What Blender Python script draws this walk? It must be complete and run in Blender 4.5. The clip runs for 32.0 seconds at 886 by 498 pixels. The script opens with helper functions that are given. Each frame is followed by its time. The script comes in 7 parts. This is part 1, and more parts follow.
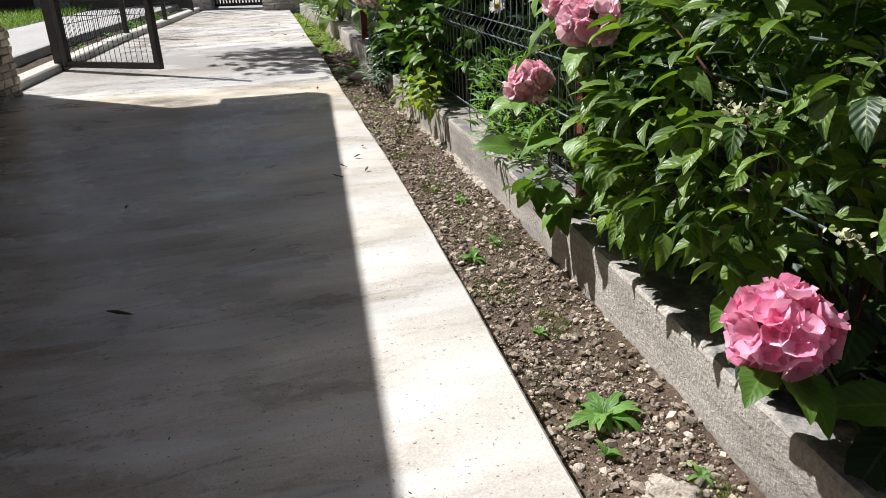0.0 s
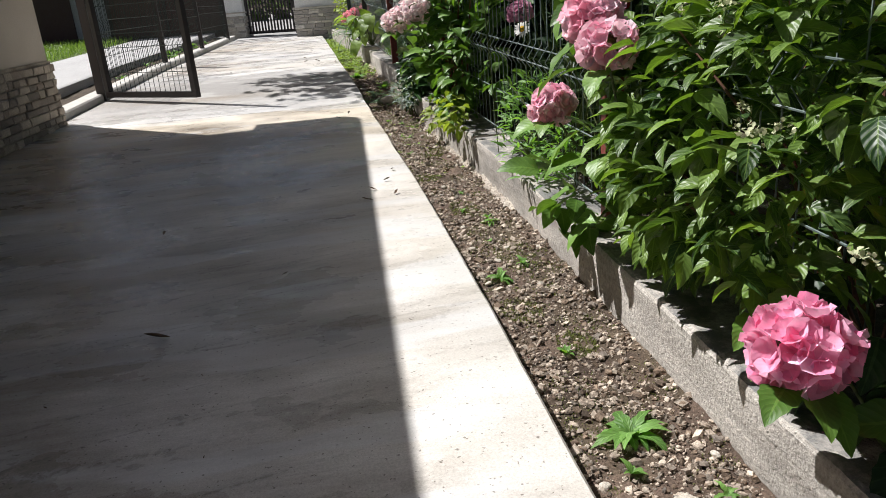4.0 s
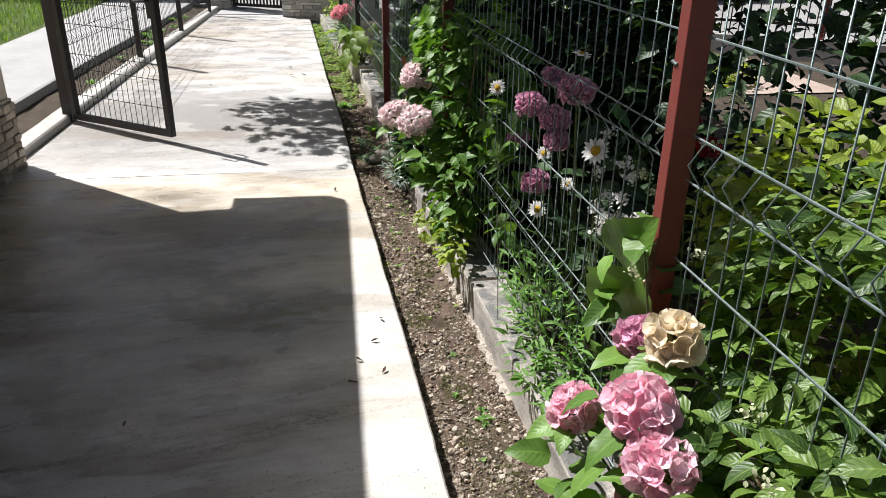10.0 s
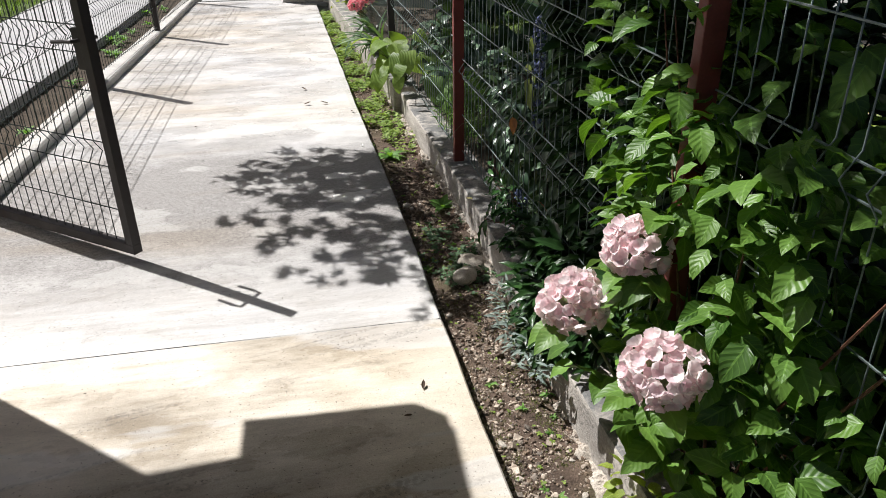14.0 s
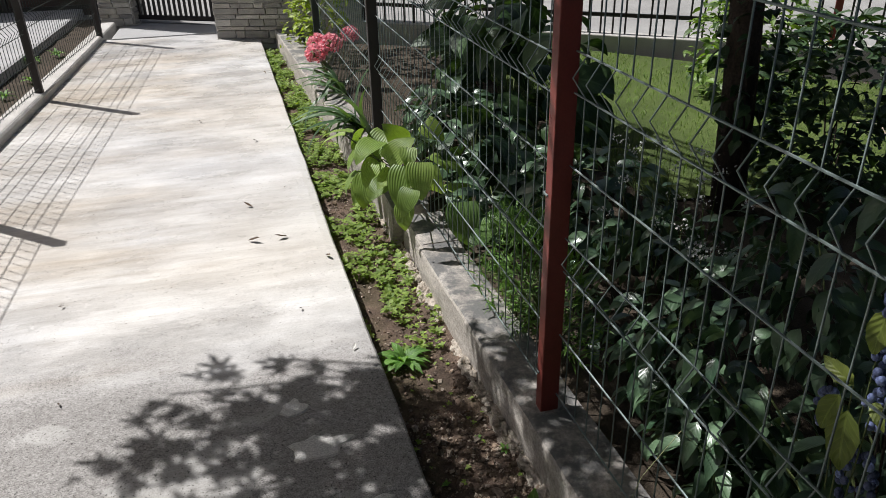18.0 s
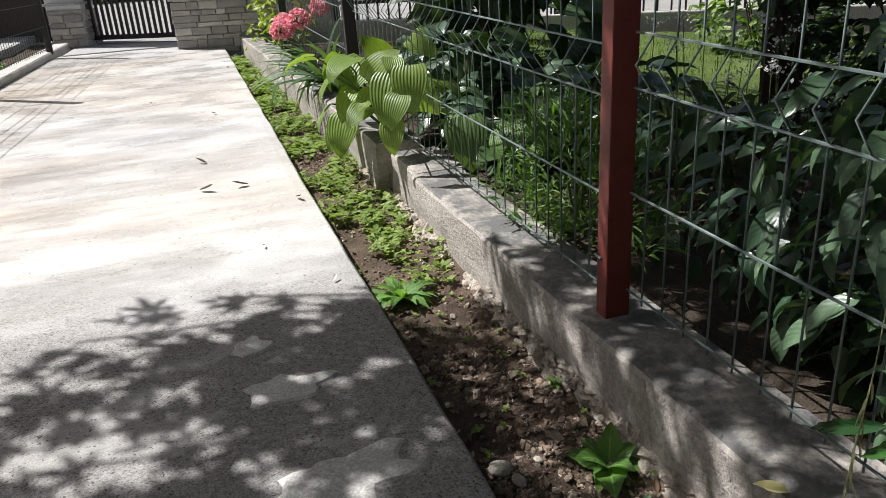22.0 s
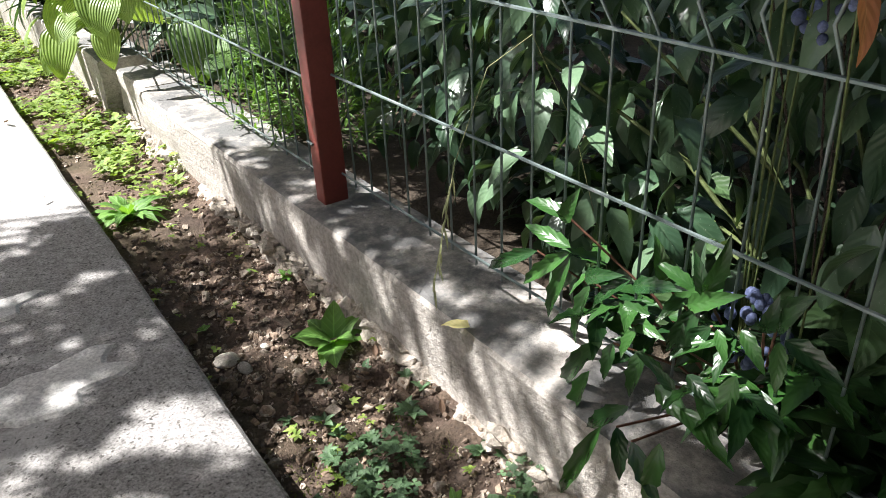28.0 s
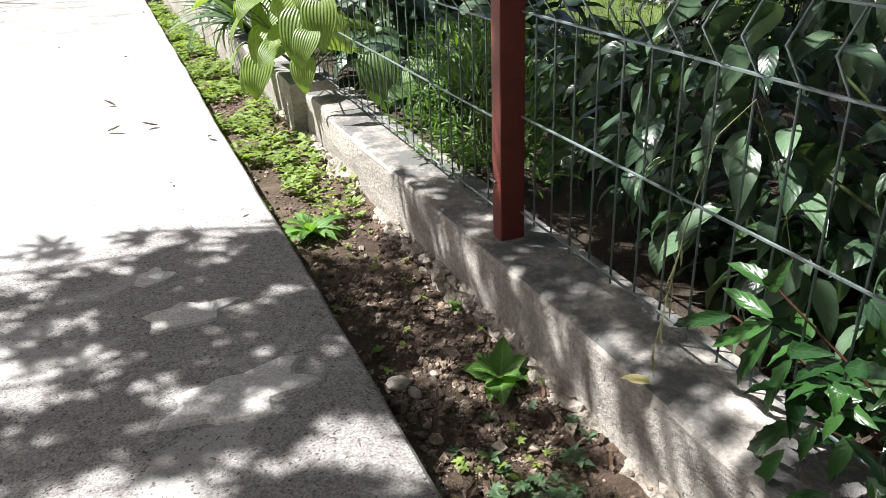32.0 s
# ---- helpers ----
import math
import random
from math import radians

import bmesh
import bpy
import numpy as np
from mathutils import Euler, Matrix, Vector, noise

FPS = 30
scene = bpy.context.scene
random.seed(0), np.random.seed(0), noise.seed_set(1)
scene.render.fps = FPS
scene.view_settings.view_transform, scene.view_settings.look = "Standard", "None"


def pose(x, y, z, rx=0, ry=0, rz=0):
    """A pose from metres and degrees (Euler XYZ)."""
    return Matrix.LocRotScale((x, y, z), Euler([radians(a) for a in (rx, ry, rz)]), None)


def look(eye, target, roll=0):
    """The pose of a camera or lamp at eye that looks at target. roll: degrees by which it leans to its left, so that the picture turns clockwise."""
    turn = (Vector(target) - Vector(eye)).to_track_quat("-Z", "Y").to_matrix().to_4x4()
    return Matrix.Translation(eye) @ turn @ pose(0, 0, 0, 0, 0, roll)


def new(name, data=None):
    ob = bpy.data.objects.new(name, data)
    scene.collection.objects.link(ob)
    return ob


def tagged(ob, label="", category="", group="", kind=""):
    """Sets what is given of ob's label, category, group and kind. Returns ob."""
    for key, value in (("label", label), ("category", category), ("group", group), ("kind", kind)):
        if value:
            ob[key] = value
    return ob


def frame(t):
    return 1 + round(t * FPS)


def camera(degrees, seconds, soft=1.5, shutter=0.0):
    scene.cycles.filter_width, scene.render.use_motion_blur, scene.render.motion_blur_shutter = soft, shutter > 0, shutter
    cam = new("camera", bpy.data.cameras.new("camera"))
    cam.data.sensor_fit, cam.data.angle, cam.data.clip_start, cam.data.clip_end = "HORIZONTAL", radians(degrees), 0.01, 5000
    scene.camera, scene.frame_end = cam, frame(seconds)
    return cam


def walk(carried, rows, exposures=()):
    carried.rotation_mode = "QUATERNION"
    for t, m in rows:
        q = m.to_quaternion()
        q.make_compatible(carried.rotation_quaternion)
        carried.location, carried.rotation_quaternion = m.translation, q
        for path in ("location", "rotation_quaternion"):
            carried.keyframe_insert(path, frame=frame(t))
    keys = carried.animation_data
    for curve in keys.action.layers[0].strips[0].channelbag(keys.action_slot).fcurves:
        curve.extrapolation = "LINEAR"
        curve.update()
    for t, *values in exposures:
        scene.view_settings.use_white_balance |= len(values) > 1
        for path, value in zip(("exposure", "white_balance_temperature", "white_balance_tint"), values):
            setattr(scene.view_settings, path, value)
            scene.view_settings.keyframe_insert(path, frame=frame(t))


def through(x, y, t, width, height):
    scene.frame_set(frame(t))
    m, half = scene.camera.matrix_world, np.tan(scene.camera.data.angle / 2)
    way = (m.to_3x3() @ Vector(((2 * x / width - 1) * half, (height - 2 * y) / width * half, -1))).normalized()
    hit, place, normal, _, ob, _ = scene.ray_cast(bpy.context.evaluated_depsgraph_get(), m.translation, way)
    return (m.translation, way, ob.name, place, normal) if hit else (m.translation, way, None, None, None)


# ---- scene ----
cam = camera(62.8, 32.0, soft=0.55)
PATH = [
    (0, (0.0124, -0.0267, 0.9174), (0.4026, 2.0452, 0.1027), -2.91),
    (0.5, (0.0165, -0.0360, 0.9199), (0.4275, 2.0229, 0.0829), -1.82),
    (1, (0.0264, -0.0624, 0.9337), (0.4196, 2.0016, 0.0995), -2.13),
    (1.5, (0.0285, -0.0539, 0.9262), (0.4092, 2.0168, 0.1070), -2.03),
    (2, (0.0453, -0.0488, 0.9234), (0.4193, 2.0310, 0.1225), -2.62),
    (2.5, (0.0469, -0.0556, 0.9264), (0.4255, 2.0341, 0.1539), -2.67),
    (4.5, (0.0262, -0.0680, 0.9353), (0.3036, 2.0454, 0.1830), -4.95),
    (5, (0.0674, -0.0803, 0.9169), (0.5589, 1.9295, 0.0073), -5.60),
    (5.5, (0.1266, -0.0934, 0.8874), (0.9265, 1.6931, -0.2435), -5.66),
    (6, (0.1769, -0.0976, 0.8872), (1.1500, 1.4653, -0.4219), -7.23),
    (6.5, (0.1966, -0.1186, 0.8893), (1.2385, 1.3503, -0.4769), -6.40),
    (7, (0.2023, -0.0712, 0.9289), (1.1345, 1.4837, -0.4192), -9.60),
    (7.5, (0.0667, 0.0056, 1.0396), (0.7503, 1.8882, -0.0079), -7.50),
    (8, (0.0712, 0.0735, 1.3515), (0.6893, 1.8803, 0.1446), -5.30),
    (8.5, (0.0271, 0.1740, 1.5571), (0.6012, 2.0973, 0.5164), -3.30),
    (9, (-0.1175, 0.1503, 1.7673), (0.3661, 2.1391, 0.8102), -3.20),
    (9.5, (-0.0994, 0.2667, 1.7605), (0.4034, 2.2397, 0.7786), -2.30),
    (10, (0.0520, 0.5627, 1.7605), (0.4237, 2.6024, 0.8599), 0.90),
    (10.5, (0.0983, 0.7605, 1.7775), (0.4023, 2.7832, 0.8147), 1.90),
    (11, (0.0881, 1.1119, 1.7888), (0.6057, 3.0951, 0.8373), 3.90),
    (11.5, (0.0362, 1.3967, 1.8012), (0.4769, 3.3776, 0.8080), 2.90),
    (12, (0.1367, 1.7730, 1.8103), (0.4339, 3.8296, 0.9232), 4.20),
    (12.5, (0.1209, 2.0713, 1.8057), (0.2667, 4.1030, 0.8260), 3.20),
    (13, (-0.0136, 2.3945, 1.8668), (0.2848, 4.4420, 0.9571), 2.20),
    (13.5, (-0.1345, 2.7267, 1.8634), (0.1842, 4.7460, 0.8995), -0.60),
    (15.5, (-0.174, 4.093, 1.808), (0.253, 5.816, 0.886), 1.0),
    (16, (-0.19, 4.403, 1.854), (0.204, 6.14, 0.946), 0.5),
    (16.5, (-0.201, 4.732, 1.871), (0.261, 6.471, 1.0), -0.1),
    (17, (-0.263, 5.033, 1.878), (0.262, 6.729, 0.958), -1.7),
    (17.5, (-0.131, 5.306, 1.871), (0.37, 7.069, 1.071), 0.2),
    (18, (-0.073, 5.528, 1.867), (0.371, 7.261, 0.973), -1.3),
    (18.5, (-0.02, 5.749, 1.826), (0.779, 7.369, 0.967), 0.1),
    (19, (-0.07, 5.873, 1.854), (0.951, 7.286, 0.874), -2.7),
    (19.5, (-0.071, 5.896, 1.768), (0.876, 7.33, 0.746), -0.3),
    (20, (-0.065, 5.94, 1.547), (0.684, 7.492, 0.533), -4.0),
    (20.5, (-0.024, 5.952, 1.273), (0.744, 7.523, 0.302), -5.4),
    (21, (0.002, 5.964, 1.135), (0.792, 7.542, 0.194), -5.7),
    (21.5, (0.0, 5.942, 1.084), (0.655, 7.663, 0.302), -4.2),
    (22, (-0.059, 5.974, 1.099), (0.456, 7.757, 0.353), -3.7),
    (22.5, (-0.191, 5.969, 1.136), (0.119, 7.825, 0.459), -2.2),
    (23, (-0.202, 5.966, 1.103), (-0.041, 7.842, 0.43), -2.8),
    (23.5, (-0.209, 5.956, 1.119), (-0.013, 7.819, 0.419), -2.8),
    (24, (-0.18, 5.948, 1.111), (0.133, 7.808, 0.447), -1.7),
    (24.5, (-0.159, 5.941, 1.092), (0.222, 7.782, 0.41), -0.7),
    (26.5, (-0.074, 5.895, 1.041), (0.446, 7.683, 0.309), -1.7),
    (27, (-0.01, 5.879, 1.006), (0.685, 7.561, 0.178), -1.1),
    (27.5, (0.05, 5.856, 0.99), (0.937, 7.417, 0.108), -1.5),
    (28, (0.087, 5.844, 0.993), (1.044, 7.332, 0.06), -2.7),
    (28.5, (0.111, 5.827, 0.985), (1.133, 7.269, 0.048), -2.3),
    (29, (0.114, 5.817, 0.99), (1.142, 7.25, 0.046), -2.4),
    (29.5, (0.123, 5.814, 0.989), (1.133, 7.248, 0.029), -2.9),
    (30, (0.12, 5.811, 0.982), (1.088, 7.262, 0.003), -2.6),
    (30.5, (0.096, 5.817, 0.985), (1.003, 7.291, -0.018), -3.5),
    (31, (0.064, 5.847, 0.987), (0.855, 7.372, -0.035), -2.5),
    (31.5, (0.034, 5.877, 1.023), (0.749, 7.504, 0.106), -2.6),
    (32, (0.006, 5.881, 1.037), (0.655, 7.567, 0.179), -2.6),
]
walk(cam, [(t, look(eye, target, roll)) for t, eye, target, roll in PATH],
     [(0, 0.5), (4.5, 0.53), (7, 0.38), (9, 0.63), (10, 0.63), (13, 0.53), (15.5, 0.38), (17, 0.18), (18, 0.18), (18.5, 0.48), (19, 0.53), (20, 0.78), (21.5, 0.61), (22.3, 0.36), (23, 0.13), (24.5, 0.08), (26.5, 0.33), (27, 0.53), (28, 1.61), (29, 1.83), (30, 1.98), (31, 1.98), (32, 1.24)])

# ---- sky and sun ----
SUN_AZ, SUN_EL = radians(140.0), radians(55.0)     # the bearing the sun stands at, from +x anticlockwise
to_sun = Vector((math.cos(SUN_AZ) * math.cos(SUN_EL), math.sin(SUN_AZ) * math.cos(SUN_EL), math.sin(SUN_EL)))
world = bpy.data.worlds.new("sky")
scene.world = world
world.use_nodes = True
sky = world.node_tree.nodes.new("ShaderNodeTexSky")
sky.sky_type, sky.sun_disc, sky.sun_elevation, sky.sun_rotation = "NISHITA", False, SUN_EL, radians(90) - SUN_AZ
sky.air_density, sky.dust_density, sky.ozone_density = 0.7, 3.5, 0.4
world.node_tree.links.new(sky.outputs[0], world.node_tree.nodes["Background"].inputs[0])
world.node_tree.nodes["Background"].inputs[1].default_value = 0.05
sun_data = bpy.data.lights.new("sun", "SUN")
sun_data.energy, sun_data.angle, sun_data.color = 5.0, radians(0.5), (1.0, 0.985, 0.985)
sun = new("sun", sun_data)
sun.matrix_world = look((0, 0, 20), Vector((0, 0, 20)) - to_sun)


# ---- plan of the place (metres; y runs along the drive, x across it) ----
def along(table, y):
    return float(np.interp(y, [a for a, _ in table], [b for _, b in table]))


def gz(y):
    """Top of the concrete drive."""
    return 0.0295 * y if y < 9.6 else 0.2832 + 0.012 * (y - 9.6)


def sz(y):
    """The planting strip between the drive and the low wall."""
    return gz(y) - 0.105


EDGE = [(-8, 0.46), (0, 0.44), (2, 0.425), (3.2, 0.405), (5.3, 0.33), (7.1, 0.288), (9.0, 0.213), (13.8, 0.087), (15, 0.06)]
WALL = [(-8, 0.80), (0, 0.81), (1.4, 0.815), (2.6, 0.80), (3.6, 0.77), (4.9, 0.69), (6.6, 0.68), (7.3, 0.645), (8.6, 0.575), (9.4, 0.545), (12.4, 0.375), (14.2, 0.27)]
KERB = [(5.5, -2.12), (7.3, -2.03), (9.9, -1.885), (12.4, -1.765), (15.7, -1.65)]


def edge_x(y):
    return along(EDGE, y)


def wall_x(y):
    return along(WALL, y)


def kerb_x(y):
    return along(KERB, y)


def top_z(y):
    """Top of the low wall."""
    return gz(y) + (0.115 if y > 8.93 else 0.09)


def garden_z(x, y):
    return gz(y) + 0.055 + 0.02 * noise.noise((x * 0.7, y * 0.7, 3.0))


POSTS = [(0.945, -0.45), (0.88, 2.14), (0.789, 4.734), (0.70, 7.32), (0.614, 9.90), (0.526, 12.48)]


# ---- materials ----
def nodes_of(name):
    m = bpy.data.materials.new(name)
    m.use_nodes = True
    nt = m.node_tree
    return m, nt, nt.nodes["Principled BSDF"]


def add(nt, kind, **values):
    n = nt.nodes.new(kind)
    for k, v in values.items():
        n.inputs[k].default_value = v
    return n


def noise_of(nt, scale, detail=5.0, rough=0.6, vec=None, stretch=None):
    n = add(nt, "ShaderNodeTexNoise", Scale=scale, Detail=detail, Roughness=rough)
    if vec is None:
        vec = nt.nodes.new("ShaderNodeTexCoord").outputs["Object"]
    if stretch:
        mp = nt.nodes.new("ShaderNodeMapping")
        mp.inputs["Scale"].default_value = stretch
        nt.links.new(vec, mp.inputs["Vector"])
        vec = mp.outputs["Vector"]
    nt.links.new(vec, n.inputs["Vector"])
    return n


def ramp_of(nt, fac, stops):
    r = nt.nodes.new("ShaderNodeValToRGB")
    while len(r.color_ramp.elements) < len(stops):
        r.color_ramp.elements.new(0.5)
    for e, (p, c) in zip(r.color_ramp.elements, stops):
        e.position, e.color = p, (*c, 1) if len(c) == 3 else c
    nt.links.new(fac, r.inputs["Fac"])
    return r


def mix_of(nt, kind, fac, a, b):
    n = nt.nodes.new("ShaderNodeMix")
    n.data_type, n.blend_type = "RGBA", kind
    for sock, v in ((n.inputs["Factor"], fac), (n.inputs["A"], a), (n.inputs["B"], b)):
        if isinstance(v, (int, float)):
            sock.default_value = v
        elif isinstance(v, tuple):
            sock.default_value = (*v, 1)
        else:
            nt.links.new(v, sock)
    return n.outputs["Result"]


def bump_of(nt, bsdf, heights, strength=0.4, dist=0.01):
    """heights: a list of (socket, weight)."""
    total = None
    for sock, w in heights:
        mth = nt.nodes.new("ShaderNodeMath")
        mth.operation = "MULTIPLY_ADD"
        nt.links.new(sock, mth.inputs[0])
        mth.inputs[1].default_value = w
        if total is None:
            mth.inputs[2].default_value = 0
        else:
            nt.links.new(total, mth.inputs[2])
        total = mth.outputs[0]
    b = add(nt, "ShaderNodeBump", Strength=strength, Distance=dist)
    nt.links.new(total, b.inputs["Height"])
    nt.links.new(b.outputs["Normal"], bsdf.inputs["Normal"])


def rough_mat(name, dark, light, scale=3.0, fine=90.0, rough=0.85, bump=0.4, dist=0.004, specks=0.0, stretch=None, stain=None, vary=0.0, spec=0.3, grainy=0.75, lichen=0.0, comb=0.0):
    """A mineral or painted surface: broad stains, fine grain, relief, and pits or specks."""
    m, nt, b = nodes_of(name)
    big = noise_of(nt, scale, 6, 0.62, stretch=stretch)
    small = noise_of(nt, fine, 4, 0.7)
    col = ramp_of(nt, big.outputs["Fac"], [(0.3, dark), (0.7, light)]).outputs["Color"]
    grain = ramp_of(nt, small.outputs["Fac"], [(0.34, (0.45, 0.45, 0.45)), (0.62, (1.16, 1.16, 1.16))]).outputs["Color"]
    col = mix_of(nt, "MULTIPLY", grainy, col, grain)
    if stain:
        st = noise_of(nt, stain[0], 5, 0.55, stretch=stain[3] if len(stain) > 3 else None)
        f = ramp_of(nt, st.outputs["Fac"], [(0.48, (0, 0, 0)), (0.68, (1, 1, 1))]).outputs["Color"]
        sc = nt.nodes.new("ShaderNodeMath")
        sc.operation = "MULTIPLY"
        nt.links.new(f, sc.inputs[0])
        sc.inputs[1].default_value = stain[2]
        col = mix_of(nt, "MIX", sc.outputs[0], col, stain[1])
    heights = [(small.outputs["Fac"], 1.0), (big.outputs["Fac"], 0.6)]
    if specks:
        v = noise_of(nt, fine * 0.8, 2, 0.5)
        f = ramp_of(nt, v.outputs["Fac"], [(0.70 - 0.05 * specks, (1, 1, 1)), (0.76, (0.35, 0.33, 0.3))]).outputs["Color"]
        col = mix_of(nt, "MULTIPLY", min(1.0, specks), col, f)
        heights.append((f, 0.8))
    if comb:
        cn = noise_of(nt, 1.0, 2, 0.5, stretch=(3, 1.2, 110))
        heights.append((cn.outputs["Fac"], comb))
        col = mix_of(nt, "MULTIPLY", 0.2, col, ramp_of(nt, cn.outputs["Fac"], [(0.35, (0.7, 0.68, 0.65)), (0.55, (1.04, 1.04, 1.04))]).outputs["Color"])
    if lichen:
        up = nt.nodes.new("ShaderNodeSeparateXYZ")
        nt.links.new(nt.nodes.new("ShaderNodeNewGeometry").outputs["Normal"], up.inputs[0])
        lie = ramp_of(nt, up.outputs[2], [(0.6, (0, 0, 0)), (0.85, (lichen,) * 3)]).outputs["Color"]
        blot = noise_of(nt, 9, 6, 0.7)
        where = ramp_of(nt, blot.outputs["Fac"], [(0.37, (0, 0, 0)), (0.55, (1, 1, 1))]).outputs["Color"]
        col = mix_of(nt, "MIX", mix_of(nt, "MULTIPLY", 1.0, lie, where), col, (0.115, 0.118, 0.118))
    if vary:
        info = nt.nodes.new("ShaderNodeObjectInfo")
        isl = nt.nodes.new("ShaderNodeNewGeometry")
        s = nt.nodes.new("ShaderNodeMath")
        s.operation = "ADD"
        nt.links.new(info.outputs["Random"], s.inputs[0])
        nt.links.new(isl.outputs["Random Per Island"], s.inputs[1])
        fr = nt.nodes.new("ShaderNodeMath")
        fr.operation = "FRACT"
        nt.links.new(s.outputs[0], fr.inputs[0])
        v = ramp_of(nt, fr.outputs[0], [(0, (1 - vary,) * 3), (0.5, (1.0, 0.97, 0.92)), (1, (1 + vary, 1 + vary, 1 + vary * 0.9))]).outputs["Color"]
        col = mix_of(nt, "MULTIPLY", 1.0, col, v)
    nt.links.new(col, b.inputs["Base Color"])
    b.inputs["Roughness"].default_value, b.inputs["Specular IOR Level"].default_value = rough, spec
    bump_of(nt, b, heights, bump, dist)
    return m


def paint_mat(name, color, rough=0.45, wear=(0.3, 0.2, 0.15), amount=0.25, metal=0.0, fine=160.0, bump=0.12):
    m, nt, b = nodes_of(name)
    n1, n2 = noise_of(nt, 9, 5, 0.65), noise_of(nt, fine, 3, 0.6)
    f = ramp_of(nt, n1.outputs["Fac"], [(0.52, (0, 0, 0)), (0.72, (amount,) * 3)]).outputs["Color"]
    col = mix_of(nt, "MIX", f, color, wear)
    col = mix_of(nt, "MULTIPLY", 0.5, col, ramp_of(nt, n2.outputs["Fac"], [(0.3, (0.75,) * 3), (0.7, (1.1,) * 3)]).outputs["Color"])
    nt.links.new(col, b.inputs["Base Color"])
    rr = ramp_of(nt, n1.outputs["Fac"], [(0.3, (rough,) * 3), (0.7, (min(1, rough + 0.25),) * 3)])
    nt.links.new(rr.outputs["Color"], b.inputs["Roughness"])
    b.inputs["Metallic"].default_value = metal
    bump_of(nt, b, [(n2.outputs["Fac"], 1.0), (n1.outputs["Fac"], 0.5)], bump, 0.002)
    return m


def leaf_mat(name, dark, light, vein=None, rough=0.42, through=0.3, veins=9.0, vein_fac=0.55, speckle=0.0, spec=0.4, relief=0.25, glow=(1.5, 1.6, 0.5), ribs=0):
    """A leaf: hue by piece, a paler midrib and side veins in relief, some light passing through."""
    m, nt, b = nodes_of(name)
    out = nt.nodes["Material Output"]
    info, isl = nt.nodes.new("ShaderNodeObjectInfo"), nt.nodes.new("ShaderNodeNewGeometry")
    s = nt.nodes.new("ShaderNodeMath")
    s.operation = "ADD"
    nt.links.new(info.outputs["Random"], s.inputs[0])
    nt.links.new(isl.outputs["Random Per Island"], s.inputs[1])
    fr = nt.nodes.new("ShaderNodeMath")
    fr.operation = "FRACT"
    nt.links.new(s.outputs[0], fr.inputs[0])
    col = ramp_of(nt, fr.outputs[0], [(0.0, dark), (0.75, light), (1.0, tuple(min(1, c * 1.25) for c in light))]).outputs["Color"]
    uv = nt.nodes.new("ShaderNodeUVMap")
    uv.uv_map = "UVMap"
    sep = nt.nodes.new("ShaderNodeSeparateXYZ")
    nt.links.new(uv.outputs["UV"], sep.inputs[0])

    def op(kind, a, c=None, d=None):
        n = nt.nodes.new("ShaderNodeMath")
        n.operation = kind
        for i, v in enumerate((a, c, d)):
            if v is None:
                continue
            if isinstance(v, (int, float)):
                n.inputs[i].default_value = v
            else:
                nt.links.new(v, n.inputs[i])
        return n.outputs[0]

    side = op("ABSOLUTE", op("SUBTRACT", sep.outputs[0], 0.5))
    mid = op("LESS_THAN", side, 0.035)
    wave = op("SINE", op("MULTIPLY", op("SUBTRACT", sep.outputs[1], op("MULTIPLY", side, 0.55)), veins * 6.283))
    if ribs:
        wave = op("SINE", op("MULTIPLY", sep.outputs[0], ribs * 6.283))
    lines = op("GREATER_THAN", wave, 0.93)
    both = op("MAXIMUM", mid, op("MULTIPLY", lines, 0.5))
    vc = vein or tuple(min(1, c * 1.9 + 0.02) for c in light)
    col = mix_of(nt, "MIX", op("MULTIPLY", both, vein_fac), col, vc)
    n1 = noise_of(nt, 26, 4, 0.6)
    col = mix_of(nt, "MULTIPLY", 0.6, col, ramp_of(nt, n1.outputs["Fac"], [(0.3, (0.68, 0.7, 0.66)), (0.7, (1.15, 1.12, 1.05))]).outputs["Color"])
    if speckle:
        n2 = noise_of(nt, 260, 2, 0.5)
        f = ramp_of(nt, n2.outputs["Fac"], [(0.7, (0, 0, 0)), (0.76, (speckle,) * 3)]).outputs["Color"]
        col = mix_of(nt, "MIX", f, col, (0.45, 0.5, 0.42))
    nt.links.new(col, b.inputs["Base Color"])
    b.inputs["Roughness"].default_value, b.inputs["Specular IOR Level"].default_value = rough, spec
    bump_of(nt, b, [(wave, 0.5), (n1.outputs["Fac"], 0.6)], relief, 0.004)
    tr = nt.nodes.new("ShaderNodeBsdfTranslucent")
    nt.links.new(mix_of(nt, "MULTIPLY", 1.0, col, glow), tr.inputs["Color"])
    ms = nt.nodes.new("ShaderNodeMixShader")
    ms.inputs[0].default_value = through
    nt.links.new(b.outputs[0], ms.inputs[1])
    nt.links.new(tr.outputs[0], ms.inputs[2])
    nt.links.new(ms.outputs[0], out.inputs["Surface"])
    return m


